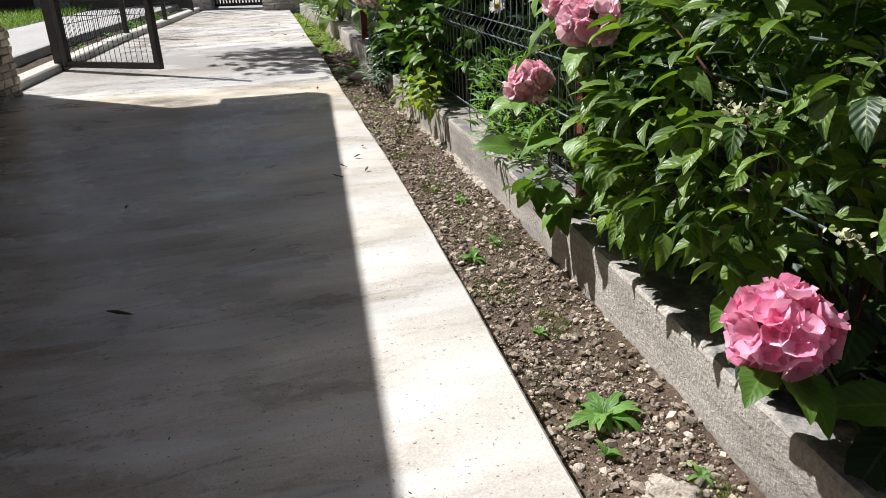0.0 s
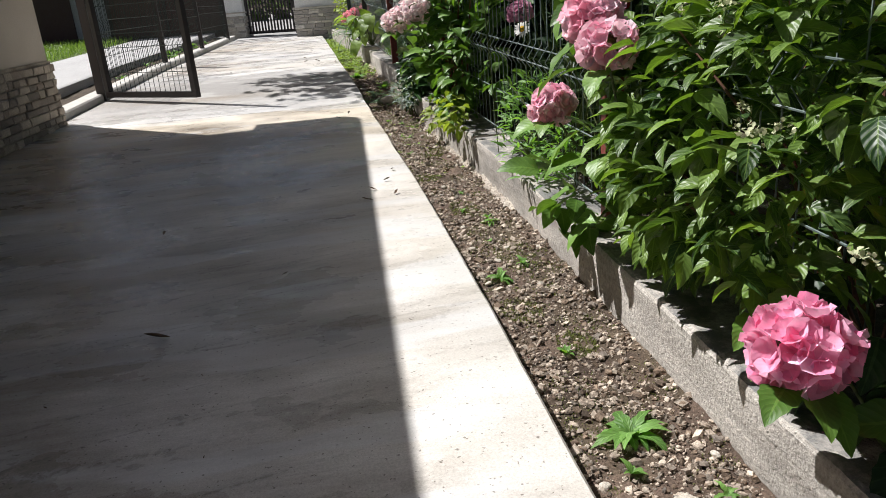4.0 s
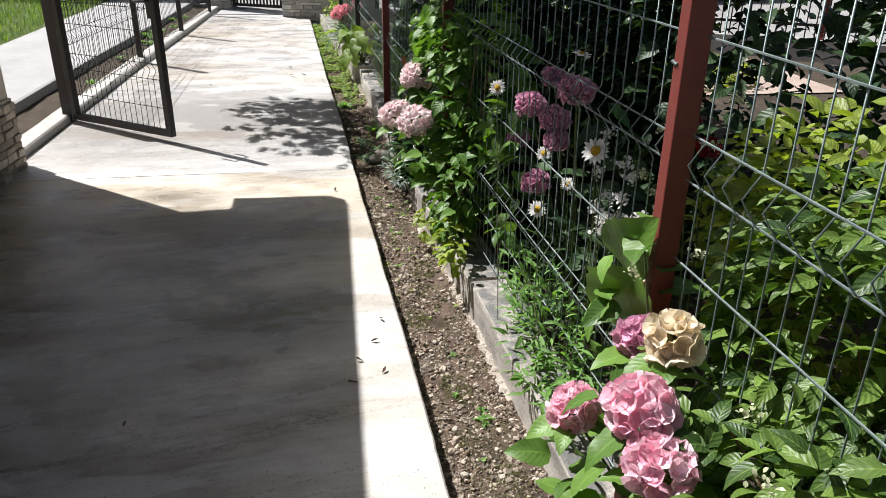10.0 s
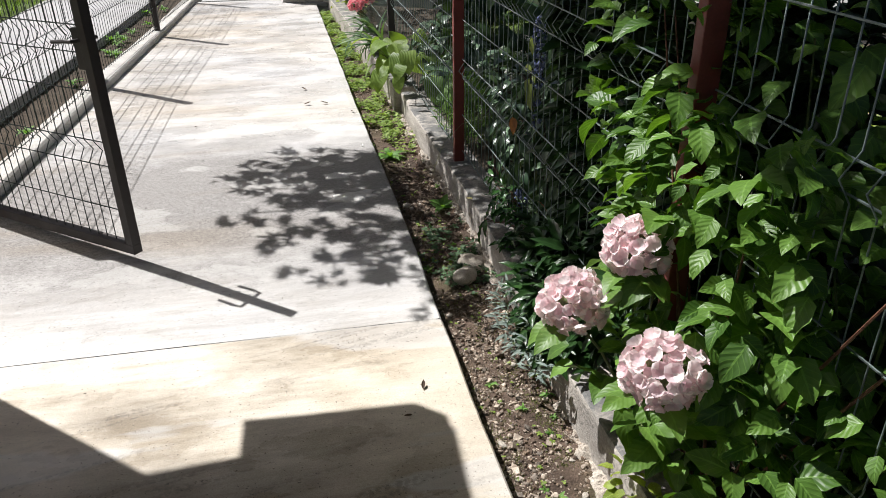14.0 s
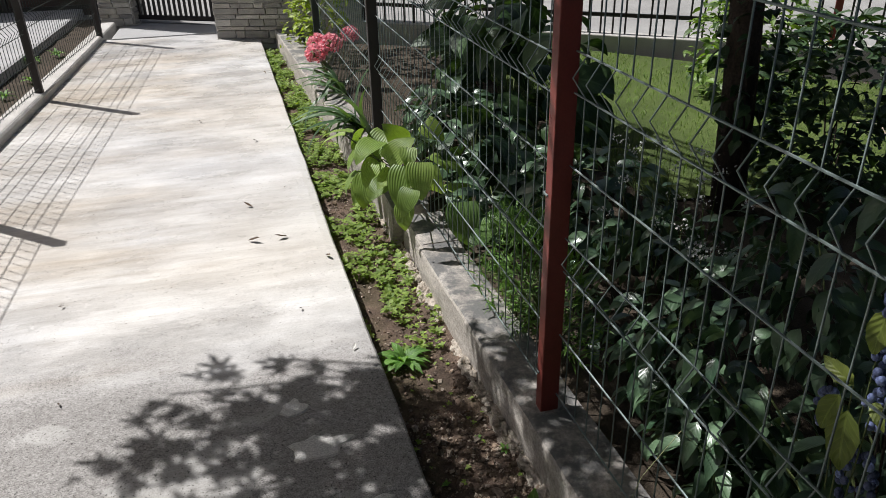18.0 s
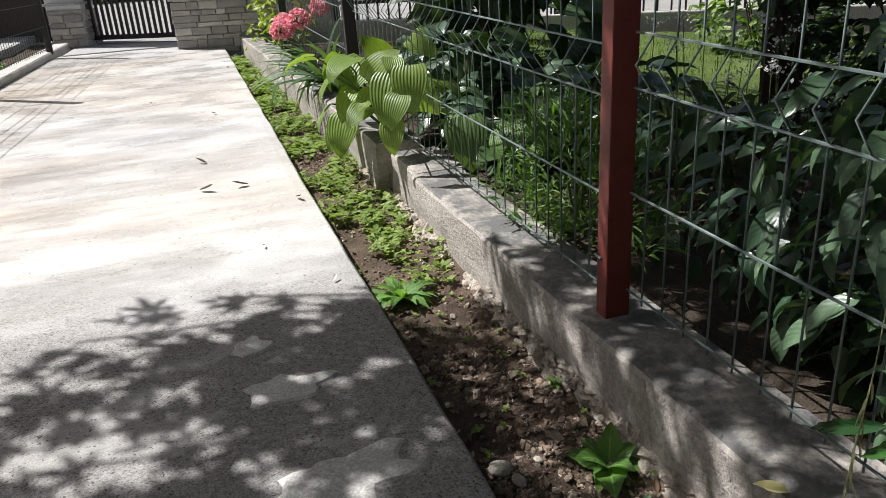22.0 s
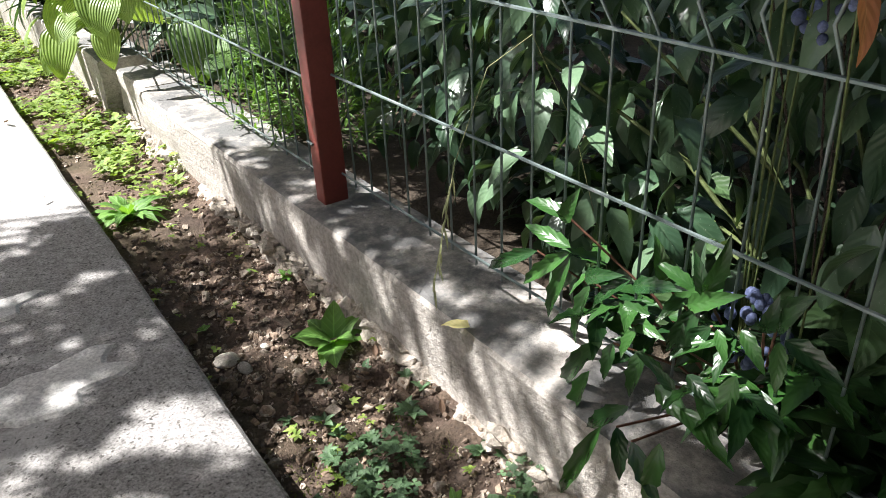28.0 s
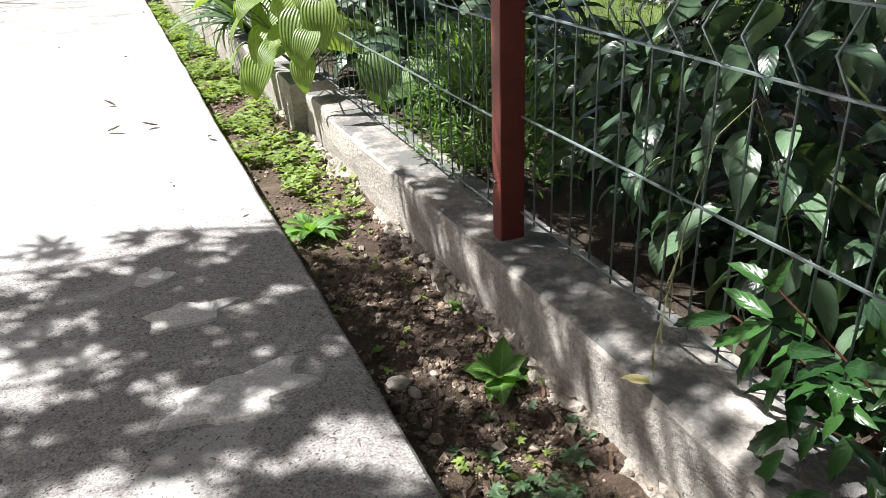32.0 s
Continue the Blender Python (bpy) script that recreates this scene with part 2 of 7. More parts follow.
def concrete_drive():
    m, nt, b = nodes_of("trowelled_concrete")
    tc = nt.nodes.new("ShaderNodeTexCoord").outputs["Object"]
    sweep = noise_of(nt, 1.1, 8, 0.66, tc, (0.6, 1.7, 1))
    wide = noise_of(nt, 0.55, 3, 0.5, tc)
    mott = noise_of(nt, 3.0, 5, 0.6, tc, (0.8, 1.3, 1))
    grit = noise_of(nt, 190, 4, 0.75, tc)
    stre = noise_of(nt, 6.0, 7, 0.72, tc, (0.35, 3.0, 1))
    pits = noise_of(nt, 100, 2, 0.4, tc)
    grain = noise_of(nt, 55, 3, 0.65, tc)

    def shade(fac, amount, c, lo, hi, a, d):
        return mix_of(nt, "MULTIPLY", amount, c, ramp_of(nt, fac.outputs["Fac"], [(lo, a), (hi, d)]).outputs["Color"])

    def ranged(value, a, d, to=(0.0, 1.0)):
        n = nt.nodes.new("ShaderNodeMapRange")
        n.interpolation_type = "SMOOTHSTEP"
        for k, v in (("From Min", a), ("From Max", d), ("To Min", to[0]), ("To Max", to[1])):
            n.inputs[k].default_value = v
        nt.links.new(value, n.inputs["Value"])
        return n.outputs[0]

    def op(kind, a, c):
        n = nt.nodes.new("ShaderNodeMath")
        n.operation = kind
        for i, v in enumerate((a, c)):
            if isinstance(v, (int, float)):
                n.inputs[i].default_value = v
            else:
                nt.links.new(v, n.inputs[i])
        return n.outputs[0]

    here = nt.nodes.new("ShaderNodeSeparateXYZ")
    nt.links.new(tc, here.inputs[0])
    # Stains fade towards the sunlit edge: its washed-out brightness is put into the colour.
    sun_fade = ranged(op("ADD", here.outputs[0], op("MULTIPLY", wide.outputs["Fac"], 0.3)), 0.0, 0.55, (1.0, 0.35))
    older_faded = op("MULTIPLY", sun_fade, ranged(here.outputs[1], 5.70, 5.74, (0.95, 0.25)))
    col = ramp_of(nt, sweep.outputs["Fac"], [(0.28, (0.57, 0.545, 0.515)), (0.5, (0.655, 0.645, 0.63)), (0.72, (0.75, 0.745, 0.735))]).outputs["Color"]
    col = shade(wide, 0.9, col, 0.40, 0.64, (0.95, 0.96, 0.98), (1.03, 1.0, 0.95))
    broad = noise_of(nt, 0.8, 5, 0.55, tc, (0.7, 1.5, 1))
    col = shade(broad, older_faded, col, 0.41, 0.58, (0.50, 0.47, 0.43), (1.12, 1.12, 1.12))
    col = shade(mott, older_faded, col, 0.36, 0.62, (0.68, 0.65, 0.61), (1.08, 1.08, 1.08))
    col = shade(stre, op("MULTIPLY", sun_fade, 0.6), col, 0.32, 0.6, (0.64, 0.61, 0.565), (1.05, 1.05, 1.05))
    col = shade(grit, 0.6, col, 0.3, 0.62, (0.58, 0.57, 0.56), (1.1, 1.1, 1.1))
    sep = nt.nodes.new("ShaderNodeSeparateXYZ")
    nt.links.new(tc, sep.inputs[0])
    y = op("ADD", sep.outputs[1], op("MULTIPLY", op("SUBTRACT", mott.outputs["Fac"], 0.5), 1.3))
    # the coarse grey stretch where the skin has worn off and the aggregate shows
    worn = op("MULTIPLY", ranged(y, 5.9, 6.7), ranged(y, 7.7, 8.5, (1.0, 0.0)))
    worncol = mix_of(nt, "MULTIPLY", 0.75, (0.335, 0.32, 0.305), ramp_of(nt, grit.outputs["Fac"], [(0.38, (0.34, 0.335, 0.33)), (0.6, (1.25, 1.25, 1.25))]).outputs["Color"])
    worncol = shade(grain, 0.45, worncol, 0.36, 0.62, (0.45, 0.44, 0.42), (1.15, 1.15, 1.15))
    isle = noise_of(nt, 2.6, 3, 0.45, tc, (1.0, 1.5, 1))
    skin = ramp_of(nt, isle.outputs["Fac"], [(0.57, (0, 0, 0)), (0.60, (0.4,) * 3)]).outputs["Color"]
    worncol = mix_of(nt, "MIX", skin, worncol, (0.50, 0.49, 0.465))
    col = mix_of(nt, "MIX", worn, col, worncol)
    # the older pour this side of the joint is tanned next to it
    old = op("MULTIPLY", ranged(sep.outputs[1], 2.6, 5.3, (0.2, 0.8)), op("LESS_THAN", sep.outputs[1], 5.72))
    col = mix_of(nt, "MULTIPLY", old, col, (0.96, 0.86, 0.70))
    # rusty run-off bands on the far pour
    rust = noise_of(nt, 0.9, 5, 0.6, tc, (0.45, 2.6, 1))
    rf = ramp_of(nt, rust.outputs["Fac"], [(0.49, (0, 0, 0)), (0.66, (0.6,) * 3)]).outputs["Color"]
    rm = op("MULTIPLY", ranged(sep.outputs[1], 5.8, 6.6), ranged(sep.outputs[0], -0.2, -0.9, (0.15, 1.0)))
    col = mix_of(nt, "MULTIPLY", op("MULTIPLY", rf, rm), col, (0.86, 0.76, 0.63))
    holes = noise_of(nt, 125, 2, 0.4, tc)
    hf = ramp_of(nt, holes.outputs["Fac"], [(0.645, (1, 1, 1)), (0.69, (0.25, 0.24, 0.23))]).outputs["Color"]
    col = mix_of(nt, "MULTIPLY", op("MULTIPLY", worn, 0.9), col, hf)
    # lighter cool smears across the pour this side of the joint
    smear = noise_of(nt, 1.5, 5, 0.5, tc, (0.55, 2.4, 1))
    sf = ramp_of(nt, smear.outputs["Fac"], [(0.53, (0, 0, 0)), (0.57, (0.38,) * 3), (0.66, (0.22,) * 3)]).outputs["Color"]
    col = mix_of(nt, "MIX", op("MULTIPLY", sf, op("LESS_THAN", sep.outputs[1], 5.72)), col, (0.66, 0.67, 0.68))
    # drag marks of the trowel: thin broken dark lines
    turn = nt.nodes.new("ShaderNodeMapping")
    turn.inputs["Rotation"].default_value = (0, 0, -0.22)
    nt.links.new(tc, turn.inputs["Vector"])
    drag = noise_of(nt, 1.6, 3, 0.55, turn.outputs["Vector"], (0.22, 3.0, 1))
    df = ramp_of(nt, drag.outputs["Fac"], [(0.478, (0, 0, 0)), (0.5, (0.6,) * 3), (0.522, (0, 0, 0))]).outputs["Color"]
    dm = ramp_of(nt, grain.outputs["Fac"], [(0.42, (0, 0, 0)), (0.55, (1, 1, 1))]).outputs["Color"]
    dn = ramp_of(nt, broad.outputs["Fac"], [(0.48, (1, 1, 1)), (0.62, (0, 0, 0))]).outputs["Color"]
    marks = op("MULTIPLY", op("MULTIPLY", op("MULTIPLY", df, dm), dn), older_faded)
    col = mix_of(nt, "MIX", marks, col, (0.13, 0.115, 0.095))
    pf = ramp_of(nt, pits.outputs["Fac"], [(0.68, (1, 1, 1)), (0.73, (0.34, 0.32, 0.3))]).outputs["Color"]
    col = mix_of(nt, "MULTIPLY", 0.85, col, pf)
    nt.links.new(col, b.inputs["Base Color"])
    smooth = ramp_of(nt, mott.outputs["Fac"], [(0.34, (0.13,) * 3), (0.66, (0.55,) * 3)]).outputs["Color"]
    nt.links.new(op("MAXIMUM", smooth, op("MULTIPLY", worn, 0.85)), b.inputs["Roughness"])
    b.inputs["Specular IOR Level"].default_value = 0.5
    bump_of(nt, b, [(grit.outputs["Fac"], 0.25), (stre.outputs["Fac"], 0.7), (grain.outputs["Fac"], 0.3), (pf, 0.4), (hf, 0.3)], 0.32, 0.006)
    return m


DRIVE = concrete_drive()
WALLC = rough_mat("board_marked_concrete", (0.37, 0.335, 0.295), (0.58, 0.535, 0.48), 4.5, 80, 0.9, 0.7, 0.008, 0.5, (1, 0.6, 3), (3.4, (0.20, 0.19, 0.175), 0.55, (2.5, 0.8, 1.5)), grainy=0.6, lichen=0.85, comb=0.22)
KERBC = rough_mat("kerb_concrete", (0.44, 0.42, 0.39), (0.60, 0.58, 0.54), 5, 120, 0.9, 0.5, 0.005, 0.5)
PATHC = rough_mat("pale_path_concrete", (0.36, 0.355, 0.35), (0.46, 0.455, 0.45), 2, 100, 0.85, 0.4, 0.004)
PATCH = rough_mat("smooth_cement_sun_patch", (0.56, 0.545, 0.515), (0.66, 0.64, 0.605), 7, 170, 0.7, 0.3, 0.003, 0.5)
RUBBLE = rough_mat("spilled_mortar", (0.40, 0.34, 0.28), (0.60, 0.54, 0.46), 12, 120, 0.95, 0.8, 0.01, 0.4)
SOIL = rough_mat("stony_soil", (0.06, 0.042, 0.031), (0.21, 0.148, 0.112), 7, 140, 0.95, 0.9, 0.012, 0, None, (3.1, (0.085, 0.09, 0.03), 0.4))
DARKSOIL = rough_mat("dark_garden_soil", (0.045, 0.034, 0.024), (0.11, 0.085, 0.06), 5, 110, 0.95, 0.9, 0.015)
GRAVEL = rough_mat("pale_gravel", (0.22, 0.175, 0.14), (0.52, 0.45, 0.385), 30, 260, 0.9, 0.4, 0.003, 0, None, None, 0.58)
CRUMB = rough_mat("soil_crumbs", (0.07, 0.05, 0.038), (0.30, 0.225, 0.17), 30, 260, 0.95, 0.5, 0.003, 0, None, None, 0.5)
STONE = rough_mat("field_stone", (0.42, 0.38, 0.33), (0.62, 0.57, 0.50), 14, 200, 0.9, 0.5, 0.004, 0.5, None, None, 0.15)
MOSS = leaf_mat("moss", (0.06, 0.075, 0.016), (0.135, 0.155, 0.035), None, 0.9, 0.2, 3, 0.0)
LAWN_SOIL = rough_mat("mown_turf_base", (0.05, 0.075, 0.018), (0.13, 0.18, 0.045), 1.6, 140, 0.95, 0.8, 0.012)
GRASS = leaf_mat("grass_blades", (0.06, 0.11, 0.02), (0.16, 0.26, 0.05), None, 0.5, 0.35, 1, 0.0)
STUCCO = rough_mat("cream_house_render", (0.62, 0.54, 0.44), (0.70, 0.62, 0.52), 2.5, 200, 0.9, 0.4, 0.003)
WHITE = rough_mat("white_render", (0.72, 0.73, 0.75), (0.82, 0.82, 0.82), 2.5, 180, 0.9, 0.35, 0.003)
GREYW = rough_mat("grey_render", (0.34, 0.36, 0.38), (0.46, 0.48, 0.5), 2, 150, 0.9, 0.35, 0.003)
CLAD = rough_mat("stone_cladding", (0.34, 0.325, 0.305), (0.54, 0.52, 0.49), 9, 130, 0.9, 0.8, 0.01, 0.3, None, None, 0.28)
CLAD2 = rough_mat("mixed_house_cladding", (0.30, 0.25, 0.20), (0.60, 0.53, 0.45), 7, 130, 0.9, 0.8, 0.01, 0.3, None, None, 0.5)
ROOF = rough_mat("roof_board", (0.16, 0.08, 0.05), (0.26, 0.13, 0.08), 6, 90, 0.8, 0.4, 0.005)
ROAD = rough_mat("sunlit_road", (0.25, 0.245, 0.235), (0.38, 0.375, 0.36), 1.2, 90, 0.9, 0.4, 0.004)
SAND = rough_mat("sandy_path", (0.36, 0.28, 0.23), (0.48, 0.39, 0.33), 3, 120, 0.95, 0.6, 0.006)
RUSTRED = paint_mat("red_oxide_paint", (0.19, 0.035, 0.026), 0.42, (0.10, 0.025, 0.02), 0.5)
BLACKP = paint_mat("black_brown_paint", (0.022, 0.017, 0.016), 0.45, (0.05, 0.03, 0.025), 0.4)
BROWNP = paint_mat("dark_brown_sheet", (0.045, 0.022, 0.018), 0.5, (0.07, 0.035, 0.03), 0.4)
GREENP = paint_mat("bottle_green_post", (0.016, 0.03, 0.022), 0.4, (0.03, 0.04, 0.03), 0.3)
GALV = paint_mat("weathered_green_wire", (0.20, 0.25, 0.24), 0.34, (0.42, 0.44, 0.44), 0.75, 0.45)
DARKWIRE = paint_mat("dark_green_wire", (0.022, 0.034, 0.028), 0.4, (0.05, 0.06, 0.055), 0.4, 0.3)
BARK = rough_mat("tree_bark", (0.045, 0.032, 0.026), (0.12, 0.09, 0.07), 7, 70, 0.95, 1.0, 0.02, 0, (1, 1, 0.25))
STEM = rough_mat("green_stem", (0.07, 0.10, 0.03), (0.14, 0.17, 0.06), 20, 120, 0.6, 0.3, 0.002)
DARKSTEM = rough_mat("dark_green_stem", (0.025, 0.045, 0.018), (0.055, 0.08, 0.03), 20, 120, 0.6, 0.3, 0.002)
REDSTEM = rough_mat("reddish_stem", (0.12, 0.05, 0.035), (0.20, 0.10, 0.06), 20, 120, 0.6, 0.3, 0.002)
STRAW = rough_mat("dry_straw", (0.26, 0.28, 0.13), (0.40, 0.41, 0.22), 20, 120, 0.7, 0.3, 0.002)
LITTER = leaf_mat("dry_leaf", (0.04, 0.026, 0.018), (0.10, 0.06, 0.038), None, 0.8, 0.1, 5, 0.3)
YELLOWLEAF = leaf_mat("yellow_petal", (0.72, 0.64, 0.30), (0.80, 0.72, 0.38), None, 0.6, 0.3, 5, 0.1)

L_HYD = leaf_mat("hydrangea_leaf", (0.06, 0.13, 0.022), (0.13, 0.24, 0.045), None, 0.45, 0.2, 8, 0.22, 0, 0.4, 0.12)
L_DOG = leaf_mat("shrub_leaf", (0.024, 0.06, 0.018), (0.15, 0.24, 0.05), None, 0.42, 0.3, 6, 0.35)
L_PEO = leaf_mat("peony_leaf", (0.009, 0.029, 0.014), (0.026, 0.064, 0.030), (0.008, 0.024, 0.012), 0.42, 0.08, 5, 0.5, 0.9, 0.36, 0.06)
L_MAH = leaf_mat("glossy_spiny_leaf", (0.013, 0.046, 0.014), (0.034, 0.098, 0.022), (0.06, 0.12, 0.04), 0.27, 0.07, 6, 0.18, 0, 0.55, 0.12)
L_HOS = leaf_mat("pale_ribbed_leaf", (0.15, 0.24, 0.05), (0.25, 0.35, 0.09), (0.12, 0.2, 0.035), 0.42, 0.3, 0.01, 0.16, 0, 0.4, 0.5, ribs=11)
L_HOSD = leaf_mat("green_ribbed_leaf", (0.06, 0.12, 0.04), (0.11, 0.19, 0.06), (0.2, 0.3, 0.12), 0.4, 0.25, 0.01, 0.35, 0, 0.4, 0.5, ribs=11)
L_IRI = leaf_mat("blue_green_strap_leaf", (0.05, 0.10, 0.05), (0.10, 0.17, 0.08), None, 0.4, 0.25, 0.01, 0.2)
L_VINE = leaf_mat("climber_leaf", (0.05, 0.117, 0.022), (0.115, 0.22, 0.04), None, 0.42, 0.3, 6, 0.4)
L_DUSTY = leaf_mat("dusty_grey_green_leaf", (0.029, 0.068, 0.036), (0.111, 0.182, 0.104), (0.10, 0.15, 0.09), 0.3, 0.1, 7, 0.25, 0.4, 0.55, 0.1)
L_CLOV = leaf_mat("clover_leaf", (0.05, 0.10, 0.045), (0.10, 0.175, 0.085), None, 0.5, 0.2, 4, 0.3)
# Leaf green darkened so that the garden's shade sits in the colour.
L_DARK = leaf_mat("shade_darkened_leaf", (0.016, 0.04, 0.016), (0.05, 0.092, 0.036), None, 0.45, 0.14, 6, 0.35, 0, 0.25)
L_TREE = leaf_mat("tree_leaf", (0.035, 0.075, 0.02), (0.07, 0.13, 0.03), None, 0.45, 0.25, 7, 0.3)
L_GRND = leaf_mat("groundcover_leaf", (0.12, 0.20, 0.035), (0.25, 0.34, 0.075), None, 0.55, 0.35, 4, 0.3)
L_WEED = leaf_mat("weed_leaf", (0.09, 0.20, 0.04), (0.17, 0.32, 0.08), None, 0.5, 0.35, 6, 0.4)
L_SILV = leaf_mat("silver_leaf", (0.16, 0.21, 0.2), (0.26, 0.32, 0.3), None, 0.6, 0.2, 5, 0.3)
L_LIME = leaf_mat("lime_shrub_leaf", (0.16, 0.22, 0.035), (0.27, 0.34, 0.06), None, 0.45, 0.35, 6, 0.3)
L_OLIVE = leaf_mat("olive_yellow_leaf", (0.14, 0.19, 0.04), (0.22, 0.27, 0.06), None, 0.45, 0.3, 6, 0.3)
L_RED = leaf_mat("salmon_autumn_leaf", (0.42, 0.15, 0.09), (0.5, 0.2, 0.13), (0.55, 0.3, 0.22), 0.5, 0.25, 6, 0.4)
P_PINK = leaf_mat("rose_pink_petal", (0.85, 0.26, 0.46), (0.95, 0.54, 0.72), (0.92, 0.55, 0.68), 0.55, 0.38, 5, 0.3, 0, 0.2, 0.1, (1.1, 1.05, 1.05))
P_LITE = leaf_mat("light_pink_petal", (0.90, 0.46, 0.61), (0.96, 0.72, 0.81), (0.92, 0.62, 0.7), 0.55, 0.38, 5, 0.25, 0, 0.2, 0.1, (1.1, 1.05, 1.05))
P_PALE = leaf_mat("pale_pink_petal", (0.93, 0.72, 0.79), (0.96, 0.89, 0.91), (0.92, 0.76, 0.8), 0.55, 0.45, 5, 0.2, 0, 0.2, 0.1, (1.1, 1.05, 1.05))
P_MAUVE = leaf_mat("mauve_pink_petal", (0.62, 0.29, 0.45), (0.78, 0.48, 0.63), (0.7, 0.42, 0.54), 0.55, 0.38, 5, 0.2, 0, 0.2, 0.1, (1.1, 1.05, 1.05))
P_CREAM = leaf_mat("cream_petal", (0.82, 0.70, 0.50), (0.92, 0.84, 0.68), (0.85, 0.6, 0.55), 0.55, 0.38, 5, 0.3, 0, 0.2, 0.1, (1.1, 1.05, 1.05))
P_DEEP = leaf_mat("deep_pink_petal", (0.84, 0.25, 0.34), (0.94, 0.50, 0.57), None, 0.55, 0.38, 5, 0.2, 0, 0.2, 0.1, (1.1, 1.05, 1.05))
P_CRIM = leaf_mat("crimson_petal", (0.22, 0.012, 0.016), (0.36, 0.03, 0.035), None, 0.55, 0.38, 5, 0.2, 0, 0.2, 0.1, (1.1, 1.05, 1.05))
P_WHITE = leaf_mat("white_petal", (0.72, 0.72, 0.70), (0.82, 0.82, 0.80), (0.75, 0.75, 0.7), 0.6, 0.3, 3, 0.1, 0, 0.2, 0.1, (1.1, 1.05, 1.05))
P_BUD = leaf_mat("greenish_white_bud", (0.38, 0.42, 0.24), (0.58, 0.6, 0.4), None, 0.6, 0.2, 3, 0.1, 0, 0.2, 0.1, (1.1, 1.05, 1.05))
YOLK = rough_mat("daisy_centre", (0.55, 0.30, 0.02), (0.70, 0.45, 0.03), 60, 500, 0.9, 0.9, 0.004)
BERRY = rough_mat("bloomy_blue_berry", (0.06, 0.08, 0.19), (0.20, 0.245, 0.42), 40, 220, 0.6, 0.2, 0.001, 0, None, None, 0.5)


# ---- mesh helpers ----
def part(name, bm, material, parent=None, label="", smooth=False):
    me = bpy.data.meshes.new(name)
    bm.to_mesh(me)
    bm.free()
    return part_mesh(name, me, material, parent, label, smooth)


def part_mesh(name, me, material, parent=None, label="", smooth=False):
    if material and not me.materials:
        me.materials.append(material)
    if smooth:
        me.polygons.foreach_set("use_smooth", [True] * len(me.polygons))
    ob = new(name, me)
    if parent:
        ob.parent = parent
    if label:
        ob["label"] = label
    return ob


def thing(name, at, label, category, group="", kind=""):
    ob = new(name)
    ob.matrix_world = at if isinstance(at, Matrix) else Matrix.Translation(at)
    ob.empty_display_size = 0.1
    return tagged(ob, label, category, group, kind)


def box(bm, x0, x1, y0, y1, z0, z1, bevel=0.0, m=None):
    r = bmesh.ops.create_cube(bm, size=1)
    mat = Matrix.LocRotScale(((x0 + x1) / 2, (y0 + y1) / 2, (z0 + z1) / 2), None, (abs(x1 - x0), abs(y1 - y0), abs(z1 - z0)))
    bmesh.ops.transform(bm, matrix=(m @ mat) if m else mat, verts=r["verts"])
    if bevel:
        es = list({e for v in r["verts"] for e in v.link_edges})
        bmesh.ops.bevel(bm, geom=es, offset=bevel, segments=2, affect="EDGES", profile=0.6)
    return bm


def box_bm(*a, **k):
    return box(bmesh.new(), *a, **k)


def tube(bm, pts, radius, sides=6, taper=None):
    """A tube along points; taper: radius at the last one."""
    pts = [Vector(p) for p in pts]
    rings = []
    for i, p in enumerate(pts):
        d = (pts[min(i + 1, len(pts) - 1)] - pts[max(i - 1, 0)]).normalized()
        a = d.cross(Vector((0, 0, 1)) if abs(d.z) < 0.95 else Vector((1, 0, 0))).normalized()
        b = d.cross(a)
        r = radius if taper is None else radius + (taper - radius) * i / (len(pts) - 1)
        rings.append([bm.verts.new(p + (a * math.cos(t) + b * math.sin(t)) * r) for t in (6.28318 * k / sides for k in range(sides))])
    for p, q in zip(rings, rings[1:]):
        for k in range(sides):
            bm.faces.new((p[k], p[(k + 1) % sides], q[(k + 1) % sides], q[k]))
    bm.faces.new(rings[0][::-1])
    bm.faces.new(rings[-1])
    return bm


def tube_bm(*a, **k):
    return tube(bmesh.new(), *a, **k)


def strip_bm(ys, rails):
    """A surface swept along y: rails are functions y -> (x, z), joined in order."""
    bm = bmesh.new()
    grid = [[bm.verts.new((r(y)[0], y, r(y)[1])) for r in rails] for y in ys]
    for p, q in zip(grid, grid[1:]):
        for i in range(len(rails) - 1):
            bm.faces.new((p[i], p[i + 1], q[i + 1], q[i]))
    return bm


def closed_strip_bm(ys, rails):
    bm = strip_bm(ys, rails + rails[:1])
    bmesh.ops.remove_doubles(bm, verts=bm.verts, dist=1e-5)
    ends = [e for e in bm.edges if e.is_boundary]
    bmesh.ops.holes_fill(bm, edges=ends)
    bmesh.ops.recalc_face_normals(bm, faces=bm.faces)
    return bm


